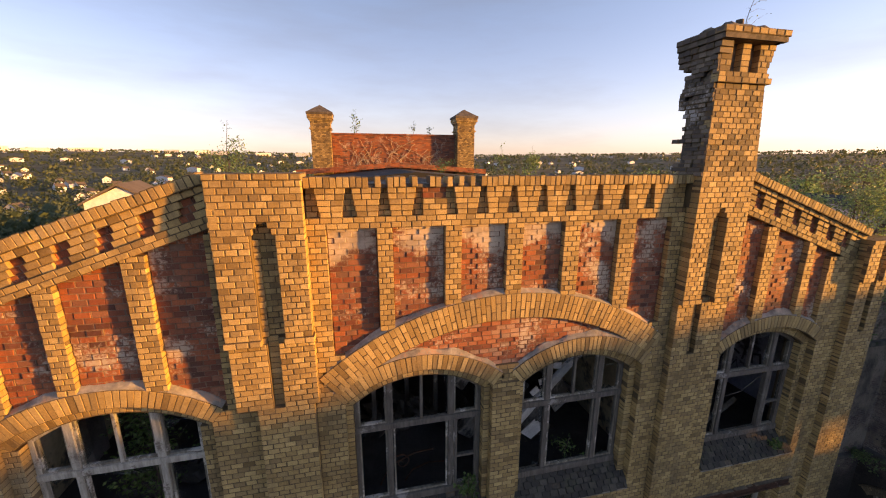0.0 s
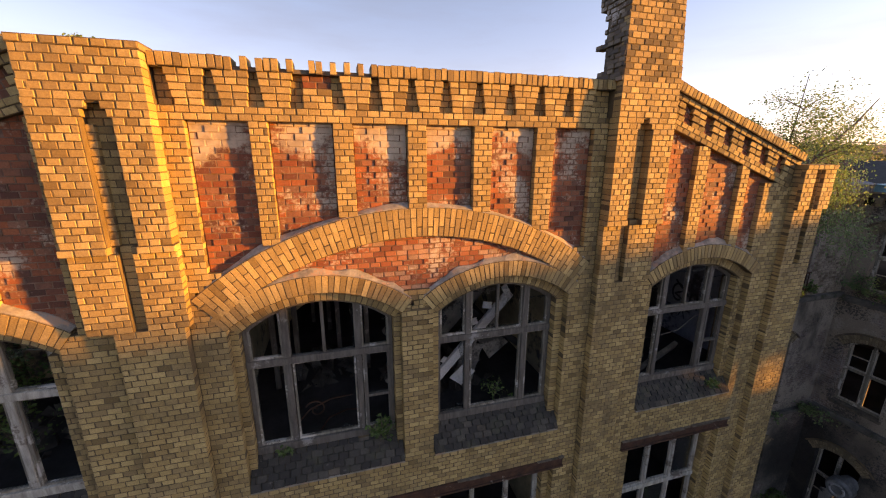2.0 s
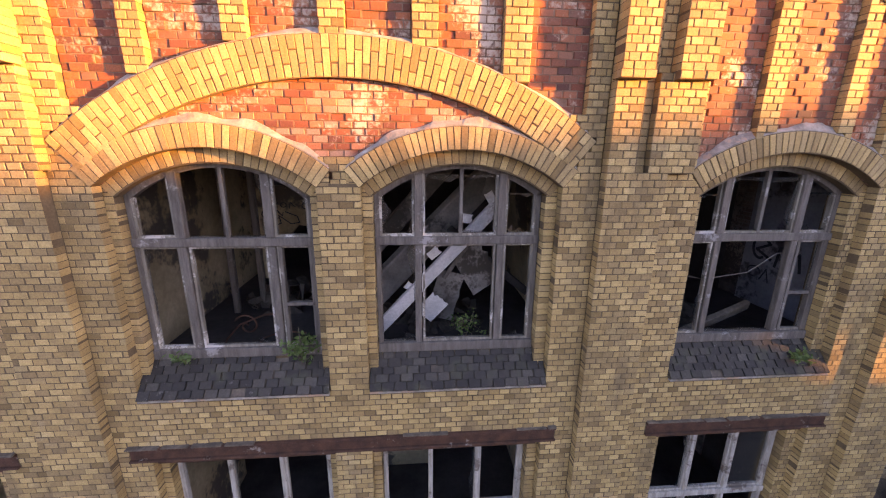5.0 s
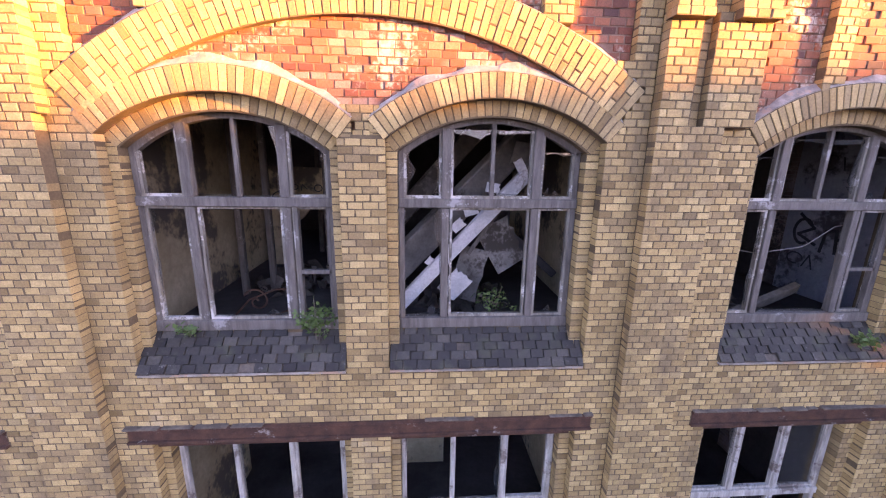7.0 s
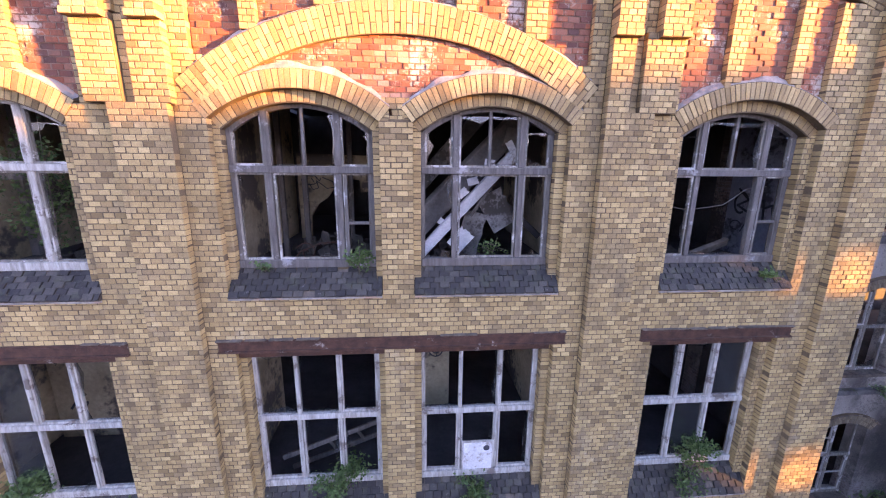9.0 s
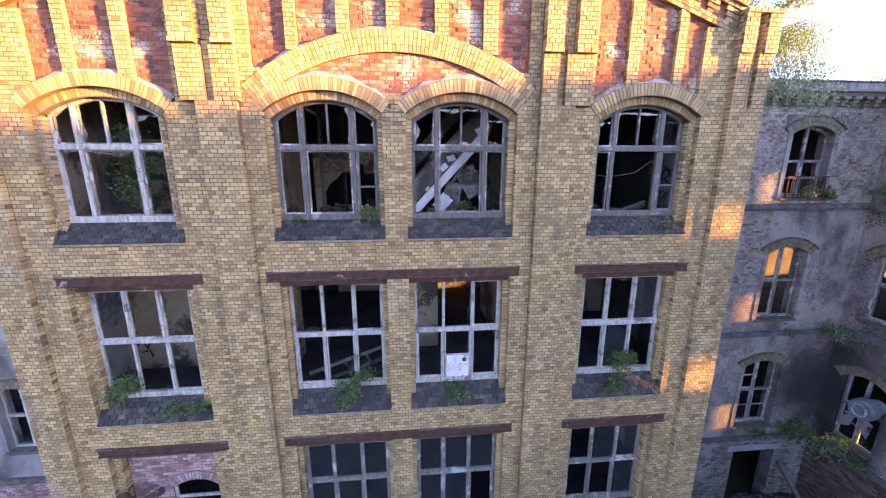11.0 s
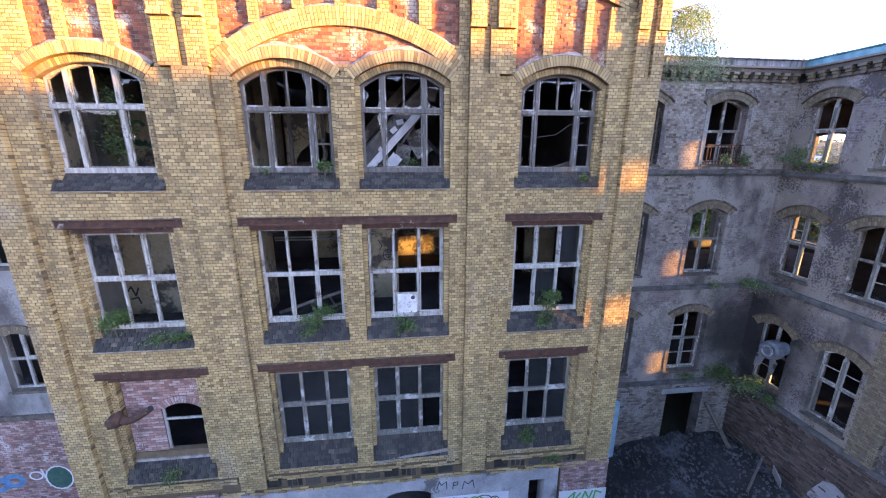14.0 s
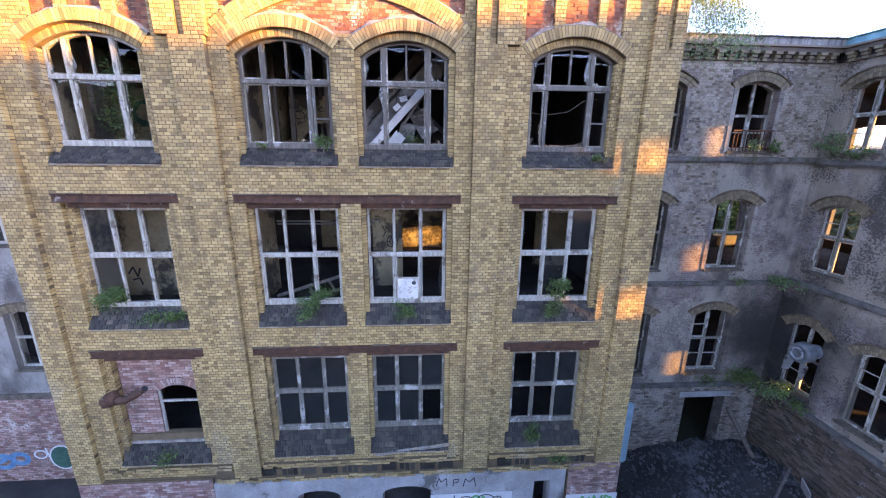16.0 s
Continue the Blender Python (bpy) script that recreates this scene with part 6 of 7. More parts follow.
leafy("sapling", "birch sapling growing on the felt roof", "sapling", (3.25, 9.0, 14.3), 1.5, 0.5, 12, 200, 64, 0.08, LEAF, (0, 0), G2)
leafy("sapling", "birch sapling growing on the felt roof", "sapling", (4.45, 9.0, 14.1), 1.6, 0.55, 14, 420, 65, 0.09, LEAF, (0.1, 0), G2)
leafy("sapling", "birch sapling growing on the felt roof", "sapling", (2.2, 14.0, 14.4), 0.9, 0.6, 10, 260, 66, 0.09, LEAF, (0.1, 0), G2)
leafy("sapling", "bare twig sapling on the chimney head", "sapling", (3.5, 0.1, 16.98), 0.55, 0.35, 7, 14, 67, 0.04, LEAF, (0.1, 0), G2, 0, 0.007)
# birches rooted in the broken top of the corner pier
G4 = "birches on the corner pier"
leafy("birch", "young birch rooted on the broken corner pier", "tree", (7.15, 0.30, 13.62), 1.7, 0.85, 26, 4300, 70, 0.042, LEAF, (0.15, 0.1), G4, 0.05, 0.02)
leafy("birch", "birch shoots drooping down beside the corner pier", "tree", (7.62, 0.45, 13.45), 0.6, 1.15, 60, 10500, 72, 0.042, LEAF, (1.9, 0.35), G4, 1.7, 0.02, (-0.9, 1.3))
leafy("birch", "birch with a long bare limb leaning out over the yard", "tree", (7.40, 0.28, 13.55), 1.45, 0.9, 18, 3000, 71, 0.042, LEAF, (2.2, 0.3), G4, 0.25, 0.035, (-1.2, 1.2))
leafy("birch", "small birch shoots on the gable end", "tree", (6.35, 0.40, 13.85), 0.75, 0.5, 16, 1700, 73, 0.046, LEAF, (-0.1, 0.1), G4, 0.0, 0.012)
leafy("birch", "bushy birch growing on the flat wing roof", "tree", (18.8, 6.2, 12.75), 1.7, 1.2, 34, 1800, 130, 0.085, LEAF, (0.1, -0.1), "", 0.15, 0.03)
G3 = "weeds on the wing ledges"
for k, (x, y, z, h, s, n, ln) in enumerate((
        (14.4, 2.2, 9.60, 0.9, 0.5, 420, (-0.1, 0)), (14.42, 1.5, 9.58, 0.4, 0.4, 160, (0, 0)), (14.35, 2.35, 5.28, 0.40, 0.6, 480, (-0.9, 0.1)), (13.5, 2.62, 1.5, 0.5, 0.8, 760, (0.1, -0.1)),
        (14.35, 1.9, 1.42, 0.45, 0.85, 900, (-0.2, -0.3)), (14.3, 1.0, 1.42, 0.3, 0.5, 260, (-0.2, -0.2)), (12.6, 2.6, 5.35, 0.14, 0.4, 120, (0, 0)), (12.9, 2.64, 9.72, 0.45, 0.22, 160, (0, 0)),
        (12.2, 2.64, 9.72, 0.5, 0.25, 180, (0, -0.05)), (12.2, 2.62, 1.5, 0.2, 0.5, 160, (0, 0)))):
    leafy("ledge_weed", "straggling weed on a wing ledge", "plant", (x, y, z), h, s, 11, n, 90 + k, 0.085, WEED if k % 2 else LEAF, ln, G3, 0.25)
# green growth inside the roofless west room
leafy("bush", "straggling green bush growing inside the half-roofed room", "bush", (-5.55, 1.0, 9.28), 2.9, 0.62, 34, 1500, 120, 0.066, WEED, (0.1, 0.1))
leafy("bush", "green bush growing inside the half-roofed room", "bush", (-4.5, 3.0, 9.28), 2.6, 0.9, 22, 900, 121, 0.085, WEED, (0.0, 0.0))
leafy("vine", "leafy vine sprawling over inner rubble", "plant", (1.45, 0.62, 9.62), 0.42, 0.36, 14, 170, 122, 0.05, WEED, (0.1, -0.05))


# ---------------------------------------------------------------- wreckage inside the windows
def plank(name, a, b, w, t, material, label, category="plank", roll=0.0, group=""):
    a, b = Vector(a), Vector(b)
    d = (b - a).normalized()
    u = d.cross(Vector((0, 1, 0))).normalized()
    v = d.cross(u)
    cs, sn = math.cos(roll), math.sin(roll)
    u, v = u * cs + v * sn, v * cs - u * sn
    bm = bmesh.new()
    vs = [bm.verts.new(p + u * i * w / 2 + v * j * t / 2) for p in (a, b) for i, j in ((-1, -1), (1, -1), (1, 1), (-1, 1))]
    for q in ((0, 1, 2, 3), (7, 6, 5, 4), (0, 4, 5, 1), (1, 5, 6, 2), (2, 6, 7, 3), (3, 7, 4, 0)):
        bm.faces.new([vs[k] for k in q])
    bmesh.ops.bevel(bm, geom=bm.edges[:], offset=min(w, t) * 0.12, segments=1, affect="EDGES")
    bmesh.ops.subdivide_edges(bm, edges=[e for e in bm.edges if e.calc_length() > 0.5], cuts=5)
    for vx in bm.verts:
        vx.co += Vector((noise.noise(vx.co * 3.0), noise.noise(vx.co * 3.0 + Vector((9, 0, 0))), noise.noise(vx.co * 3.0 + Vector((0, 9, 0))))) * 0.012
    return tagged(part(name, bm, material, None), label, category, group)


def sheet(name, x, y, z, w, h, rot, material, label, seed):
    rng = random.Random(seed)
    pts = []
    corners = [(-w / 2, -h / 2), (w / 2, -h / 2), (w / 2, h / 2), (-w / 2, h / 2)]
    torn = rng.randrange(4)
    for i in range(4):
        (ax, az), (bx2, bz) = corners[i], corners[(i + 1) % 4]
        pts.append((ax * rng.uniform(0.9, 1.0), az * rng.uniform(0.92, 1.0)))
        if i == torn:
            for t in (0.2, 0.38, 0.55, 0.7, 0.88):
                k = rng.uniform(0.72, 0.98)
                pts.append(((ax + (bx2 - ax) * t) * k, (az + (bz - az) * t) * k))
    bm = prism(bmesh.new(), pts, -0.012, 0.012)
    ob = tagged(part(name, bm, material, None), label, "board")
    ob.matrix_basis = pose(x, y, z, *rot)
    return ob


G4 = "fallen roof timbers"
plank("fallen_board", (-0.05, 1.08, 9.28), (1.96, 1.15, 11.42), 0.19, 0.07, BOARD, "white painted board fallen slantwise in the window", "board", 0.2, G4)
plank("fallen_joist", (-0.25, 1.72, 9.52), (2.3, 1.95, 12.1), 0.44, 0.20, GREYBD, "fallen roof joist leaning slantwise", "joist", 0.3, G4)
plank("fallen_joist", (-0.2, 2.4, 10.2), (1.8, 2.7, 12.4), 0.30, 0.2, GREYBD, "dusty grey fallen roof joist leaning slantwise", "joist", 0.1, G4)
plank("fallen_joist", (1.3, 1.5, 11.0), (2.7, 1.9, 9.8), 0.12, 0.1, INDRK, "dark fallen lath crossing the window", "joist", 0.1, G4)
plank("fallen_lath", (1.2, 1.2, 10.3), (1.75, 1.25, 11.1), 0.06, 0.03, GREYWOOD, "broken grey lath hanging from the ceiling", "lath", 0.1, G4)
sheet("plaster_sheet", 1.25, 1.40, 9.95, 0.44, 0.85, (6, 14, 0), GREYBD, "torn plasterboard sheet hanging from a beam", 3)
sheet("plaster_sheet", 1.74, 1.45, 10.38, 0.55, 0.72, (-8, -28, 10), GREYBD, "grey plasterboard sheet hanging from a beam", 4)
sheet("plaster_sheet", 1.02, 1.05, 9.92, 0.30, 0.42, (10, 40, 0), BOARD, "torn white plasterboard scrap", 5)
sheet("plaster_sheet", 2.02, 1.5, 11.65, 0.4, 0.35, (20, 10, 0), GREYBD, "crumpled plasterboard scrap under the ceiling", 6)
for k, (x, z) in enumerate(((1.05, 10.72), (1.22, 10.92), (1.5, 11.22), (0.72, 10.2), (1.85, 11.5))):
    sheet("plaster_scrap", x, 1.12, z, 0.20, 0.13, (0, -40 + 25 * k, 0), BOARD, "flake of white plaster on the beam", 20 + k)
plank("fallen_plank", (4.35, 0.70, 9.40), (5.95, 1.0, 9.86), 0.16, 0.09, BARK, "weathered plank lying across the window", "plank", 0.4)
plank("fallen_lath", (4.2, 0.9, 9.4), (4.55, 1.0, 10.0), 0.05, 0.03, GREYWOOD, "thin lath leaning in the window", "lath", 0.1)
tagged(part("cable", tube(bmesh.new(), [(4.05, 0.36, 10.62), (4.6, 0.36, 10.52), (5.2, 0.36, 10.60), (5.55, 0.36, 10.85), (5.9, 0.36, 10.9)], 0.006, 6), GREYWOOD, None), "thin slack cable hung across the window", "cable")
for k, (x, y) in enumerate(((-2.42, 2.5), (-2.02, 2.7), (-1.2, 3.4), (-0.6, 2.8), (-1.45, 5.0), (-1.9, 5.6))):
    c = tagged(part("post", boxes((x - 0.05, x + 0.05, y - 0.05, y + 0.05, 9.28, 12.72), bev=0.01), GREYWOOD, None), "bare timber post inside the factory hall", "post", "posts of the hall")
# wrought scroll seen behind the sill
bm = bmesh.new()
pts = [(-1.6 + 0.02 * a * math.cos(a), 1.0, 9.72 + 0.02 * a * math.sin(a)) for a in np.linspace(0.5, 9.0, 30)]
tube(bm, pts, 0.014, 6)
tube(bm, [(-2.0, 1.0, 9.30), (-1.9, 1.0, 9.52), (-1.7, 1.0, 9.74), (-1.35, 1.0, 9.88), (-1.0, 1.0, 9.90)], 0.014, 6)
tube(bm, [(-1.55, 1.0, 9.30), (-1.4, 1.0, 9.52), (-1.1, 1.0, 9.62), (-0.8, 1.0, 9.58)], 0.014, 6)
tagged(part("iron_scroll", bm, RUST, None), "rusty wrought iron scroll standing inside the window", "ironwork")
# rubble heaps on the upper floor
rng = random.Random(31)
for x, y, r in ((-1.5, 3.0, 1.0), (0.9, 2.4, 1.3), (5.0, 2.2, 1.0), (-5.5, 2.4, 1.3)):
    bm = bmesh.new()
    for k in range(60):
        a, d = rng.uniform(0, 6.28), r * math.sqrt(rng.random())
        s = rng.uniform(0.06, 0.2)
        z = 9.28 + max(0.02, 0.45 * (1 - d / r)) * rng.random()
        mtx = pose(x + d * math.cos(a), y + 0.7 * d * math.sin(a), z, rng.uniform(0, 90), rng.uniform(0, 90), rng.uniform(0, 360)) @ Matrix.Diagonal((s * 1.5, s, s * 0.6, 1))
        lump = bmesh.ops.create_cube(bm, size=1.0, matrix=mtx)
        for v in lump["verts"]:
            v.co += Vector((rng.gauss(0, 0.25), rng.gauss(0, 0.25), rng.gauss(0, 0.2))) * s
    tagged(part("rubble_heap", bm, DEBRIS, None), "heap of fallen plaster and brick rubble on the floor", "rubble", "", "stuff")
# shadowy side walls and back walls seen through the openings
# top cut away so the dark room behind gives the wall's shaded upper part
bm = prism(bmesh.new(), [(-7.5, 9.28), (-3.4, 9.28), (-3.4, 11.25), (-4.1, 11.32), (-4.5, 11.12), (-5.3, 11.18), (-5.7, 11.02), (-6.3, 11.12), (-6.7, 11.42), (-7.5, 11.5)], 4.2, 4.4)
tagged(part("inner_wall_upper", bm, INPL, None), "stained pale plaster wall, cut short for its shaded top", "wall", "", "structure")
# ceiling added to darken the upper panes, gap left to light the wall
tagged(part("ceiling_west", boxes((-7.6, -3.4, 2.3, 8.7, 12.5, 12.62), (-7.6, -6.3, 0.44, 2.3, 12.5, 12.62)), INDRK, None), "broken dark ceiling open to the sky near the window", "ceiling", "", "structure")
tagged(part("inner_wall_middle", boxes((-7.5, -5.1, 2.4, 2.6, 5.25, 8.9)), INPL, None), "pale stained plaster wall", "wall", "", "structure")
iw = Laid()
ivw = empty("brick_breast", "rough brown brick chimney breast inside the room", "wall", "", "structure")
part("core", boxes((-5.1, -4.5, 2.0, 2.6, 5.25, 8.9)), MORTAR, ivw)
iw.field(Frame((0, 1.98, 0), (1, 0, 0), (0, 0, 1)), 5.25, 8.9, ((-5.12, -4.48),), 0.02, 0.05, 0.24, COURSE, 0.06, 0.03)
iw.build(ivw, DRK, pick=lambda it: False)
bm = prism(bmesh.new(), [(-2.65, 9.28), (-2.42, 9.28), (-2.38, 9.85), (-2.2, 10.15), (-1.95, 10.32), (-1.8, 10.52), (-1.62, 10.5), (-1.46, 10.3), (-1.40, 10.8), (-1.14, 10.75), (-1.12, 10.45), (-0.55, 10.5), (-0.55, 11.35), (-2.65, 11.4)], 4.4, 4.55)
tagged(part("inner_wall_hall", bm, INPL, None), "pale plaster hall wall with a ragged hole broken through", "wall", "", "structure")
tagged(part("inner_wall_lit", boxes((-2.9, 4.5, 8.3, 8.5, 5.25, 8.9)), INPL, None), "pale plaster back wall of the middle storey", "wall", "", "structure")
# middle storey: pipes, fallen lattice, yellow crate front, white door panel
tagged(part("pipe_run", tube(tube(bmesh.new(), [(-2.9, 3.0, 7.45), (0.3, 3.0, 7.45)], 0.03, 8), [(-2.9, 3.05, 7.35), (0.3, 3.05, 7.35)], 0.025, 8), ZINC, None), "pair of pale heating pipes along the wall", "pipe")
lat = empty("fallen_lattice", "grey timber lattice frame lying slantwise on the floor", "frame")
for a, b in (((-2.3, 0.9, 5.75), (-0.2, 1.2, 6.35)), ((-2.2, 1.1, 5.35), (-0.1, 1.4, 5.95))):
    p = plank("rail", a, b, 0.09, 0.05, GREYWOOD, "", "plank")
    p.parent = lat
    for key in ("label", "category"):
        if key in p:
            del p[key]
for s in (0.15, 0.4, 0.65, 0.9):
    a = Vector((-2.3, 0.9, 5.75)).lerp(Vector((-0.2, 1.2, 6.35)), s)
    b = Vector((-2.2, 1.1, 5.35)).lerp(Vector((-0.1, 1.4, 5.95)), s)
    p = plank("rung", a, b, 0.06, 0.04, GREYWOOD, "", "plank")
    p.parent = lat
    for key in ("label", "category"):
        if key in p:
            del p[key]
pan = empty("door_panel", "white painted panel with a round hole fixed in the window", "panel")
hx, hz = 1.45, 6.32
leaf_panel = part("panel", boxes((1.02, 1.57, 0.235, 0.262, 5.89, 6.46), bev=0.004), BOARD, pan)
part("panel_frame", boxes((1.01, 1.58, 0.228, 0.25, 6.44, 6.48), (1.01, 1.04, 0.228, 0.25, 5.88, 6.44), (1.55, 1.58, 0.228, 0.25, 5.88, 6.44)), WOOD, pan)
# proud black disc painted in place of the hole's dark
part("hole_disc", tube(bmesh.new(), [(hx, 0.231, hz), (hx, 0.25, hz)], 0.055, 18), GRAFK, leaf_panel, "black disc for the dark of the round hole")

# ---------------------------------------------------------------- rusty flue in the walled-up opening
flue = empty("flue_pipe", "rusty bent sheet-metal flue sticking out of the wall", "pipe")
flue_body = part("pipe", tube(bmesh.new(), [(-6.22, -0.16, 3.40), (-6.02, -0.24, 3.40), (-5.86, -0.25, 3.43), (-5.66, -0.24, 3.53), (-5.36, -0.26, 3.74)], [0.095, 0.095, 0.09, 0.085, 0.08], 14), RUST, flue)
# closed end, its black colour stands in for the dark inside
part("mouth", tube(bmesh.new(), [(-5.366, -0.259, 3.735), (-5.350, -0.261, 3.747)], [0.070, 0.070], 14), GRAFK, flue_body, "black end disc for the pipe's dark inside")
part("collar", tube(bmesh.new(), [(-6.10, -0.21, 3.40), (-6.16, -0.18, 3.40)], [0.125, 0.125], 16), RUST, flue)
bm = tube(bmesh.new(), [(-6.12, -0.20, 3.42), (-6.20, -0.18, 3.44), (-6.30, -0.20, 3.40), (-6.42, -0.22, 3.36), (-6.58, -0.16, 3.36)], [0.06, 0.17, 0.20, 0.16, 0.03], 14)
for v in bm.verts:
    v.co += Vector((noise.noise(v.co * 7), noise.noise(v.co * 7 + Vector((5, 0, 0))), noise.noise(v.co * 7 + Vector((0, 5, 0))))) * 0.05
part("cowl", bm, RUST, flue, "crumpled rusty cowl")
part("bracket", boxes((-6.44, -6.40, -0.15, 0.02, 3.30, 3.34)), RUST, flue)

# ---------------------------------------------------------------- hood on the east wing
DZ = plain("sooty_zinc", (0.07, 0.075, 0.08), (0.24, 0.26, 0.27), 3.0, 0.6, 0.3, 0.3, 20.0)
hood = empty("exhaust_hood", "battered grey sheet-metal exhaust hood with torn flaps on the sooty wall", "hood")
part("duct", tube(bmesh.new(), [(14.62, 1.25, 3.42), (14.2, 1.22, 3.42)], [0.24, 0.24], 18), DZ, hood)
drum = part("drum", tube(bmesh.new(), [(14.25, 1.22, 3.42), (14.0, 1.20, 3.40), (13.9, 1.19, 3.40)], [0.34, 0.34, 0.28], 20), DZ, hood)
part("rim", tube(bmesh.new(), [(13.89, 1.19 + 0.18 * math.cos(a), 3.40 + 0.18 * math.sin(a)) for a in np.linspace(0, 6.28, 21)], 0.035, 8), ZINC, drum)
for dy, s in ((0.28, 1), (-0.25, -1)):
    bm = bmesh.new()
    vs = [bm.verts.new(p) for p in ((14.0, 1.19 + dy * 0.2, 3.25), (13.98, 1.19 + dy * 1.5, 3.10), (13.92, 1.19 + dy * 1.35, 2.62), (13.95, 1.19 + dy * 0.6, 2.72))]
    bm.faces.new(vs)
    bmesh.ops.solidify(bm, geom=bm.faces[:], thickness=0.015)
    part("flap", bm, ZINC, hood, "torn sheet-metal flap")

# ---------------------------------------------------------------- railing at the upper wing window
rail = empty("window_railing", "rusty iron railing across the wing window", "railing")
part("rail", boxes((11.47, 12.83, 2.66, 2.70, 10.38, 10.42)), RUST, rail)
part("rail", boxes((11.47, 12.83, 2.66, 2.70, 9.86, 9.89)), RUST, rail)
for k in range(11):
    x = 11.53 + k * 0.123
    part("bar", boxes((x - 0.009, x + 0.009, 2.67, 2.69, 9.76, 10.40)), RUST, rail)

# ---------------------------------------------------------------- yard: rubble, heap, graffiti
rng = random.Random(77)
verts, faces = [], []


def chunk(x, y, z, s):
    k = len(verts)
    e = Euler((rng.uniform(0, 3), rng.uniform(0, 3), rng.uniform(0, 6)))
    m3 = e.to_matrix()
    for c in ((-1, -1, -1), (1, -1, -1), (1, 1, -1), (-1, 1, -1), (-1, -1, 1), (1, -1, 1), (1, 1, 1), (-1, 1, 1)):
        p = m3 @ Vector((c[0] * s * rng.uniform(0.7, 1.4), c[1] * s * rng.uniform(0.5, 1), c[2] * s * rng.uniform(0.3, 0.7)))
        verts.append((x + p.x, y + p.y, z + p.z))
    faces.extend(tuple(i + k for i in f) for f in ((3, 2, 1, 0), (4, 5, 6, 7), (0, 1, 5, 4), (1, 2, 6, 5), (2, 3, 7, 6), (3, 0, 4, 7)))


def heap_z(x, y):
    h = 0.75 * math.exp(-((x - 12.2) / 2.2) ** 2 - ((y - 2.6) / 1.6) ** 2) + 0.8 * math.exp(-((x - 14.4) / 0.9) ** 2 - ((y - 0.6) / 2.2) ** 2)
    return GZ + 0.06 + h * (0.85 + 0.3 * noise.noise((x * 1.5, y * 1.5, 2.0)))


for k in range(3600):
    x, y = rng.uniform(7.8, 14.5), rng.uniform(-5, 2.7)
    chunk(x, y, heap_z(x, y) + 0.02, rng.choice((0.015, 0.02, 0.03, 0.035, 0.06)))
link_part("rubble", mesh_of("rubble", verts, faces, plain("rubble", (0.03, 0.03, 0.031), (0.12, 0.12, 0.122), 0.9, 0.9, 0.0, 0.5, 20.0)), None)
tagged(bpy.data.objects["rubble"], "loose grey rubble strewn over the yard", "rubble", "", "stuff")
bm = bmesh.new()
bmesh.ops.create_grid(bm, x_segments=44, y_segments=50, size=0.5)
for v in bm.verts:
    x, y = 11.1 + v.co.x * 7.0, -2.1 + v.co.y * 9.7
    v.co = (x, y, heap_z(x, y) + 0.05 * noise.noise((x * 4, y * 4, 5.0)))
tagged(part("rubble_mound", bm, DIRT, None), "dark mound of soil and debris against the wing walls", "mound", "", "structure")
plank("fallen_plank", (14.1, 0.6, -0.55), (13.2, 0.1, -1.55), 0.08, 0.05, GREYWOOD, "grey plank leaning on the debris mound", "plank", 0.2)
plank("leaning_beam", (13.35, 2.6, 0.3), (13.9, 1.7, -1.2), 0.14, 0.12, BARK, "dark beam leaning by the doorway", "beam", 0.1)
plank("slipped_slab", (0.32, -0.03, 1.24), (2.42, -0.05, 1.50), 0.10, 0.04, LIME, "slipped pale edge slab under the slate sill", "slab", 0.1)
sheet("plaster_slab", 13.95, -0.1, -0.75, 0.7, 0.5, (-40, 60, 30), PLAST, "pale slab of fallen render on the mound", 51)
# passage shade comes from the dark wall colour
tagged(part("doorway_room", boxes((10.5, 14.5, 6.8, 7.0, GZ, 1.2), (10.3, 10.5, NY + 0.46, 7.0, GZ, 1.2)), INDRK, None), "passage walls darkened for the doorway's shade", "wall", "", "structure")


def scrawl(name, f, lines, w, material, label, n=0.006):
    bm = bmesh.new()
    for pts in lines:
        for (u0, v0), (u1, v1) in zip(pts, pts[1:]):
            d = Vector((u1 - u0, v1 - v0))
            L = d.length or 1
            s = Vector((-d.y, d.x)) / L * w / 2
            e = d / L * w * 0.3
            q = [(u0 - s.x - e.x, v0 - s.y - e.y), (u1 - s.x + e.x, v1 - s.y + e.y), (u1 + s.x + e.x, v1 + s.y + e.y), (u0 + s.x - e.x, v0 + s.y - e.y)]
            fprism(bm, f, q, n - 0.004, n + 0.002 * RNG.random())
    return tagged(part(name, bm, material, None), label, "graffiti", "", "structure")


def ell(cu, cv, a, b, t0=0, t1=6.3, k=16):
    return [(cu + a * math.cos(t), cv + b * math.sin(t)) for t in np.linspace(t0, t1, k)]


FP = Frame((0, -0.10, 0), (1, 0, 0), (0, 0, 1))
scrawl("graffiti", FP, [[(2.06, 0.10), (2.14, 0.38), (2.20, 0.24), (2.36, 0.36), (2.38, 0.08)], [(2.56, 0.06), (2.58, 0.30), (2.72, 0.32), (2.70, 0.20), (2.58, 0.19)], [(2.86, 0.04), (2.92, 0.32), (3.04, 0.20), (3.18, 0.34), (3.24, 0.02)]], 0.028, GRAFK, "thin black spray tag on the grey render")
tagged(part("painted_band", boxes((1.90, 4.35, -0.108, -0.10, -0.75, -0.22)), GRAFW, None), "white painted band on the grey render", "paint", "", "structure")
FP2 = Frame((0, -0.108, 0), (1, 0, 0), (0, 0, 1))
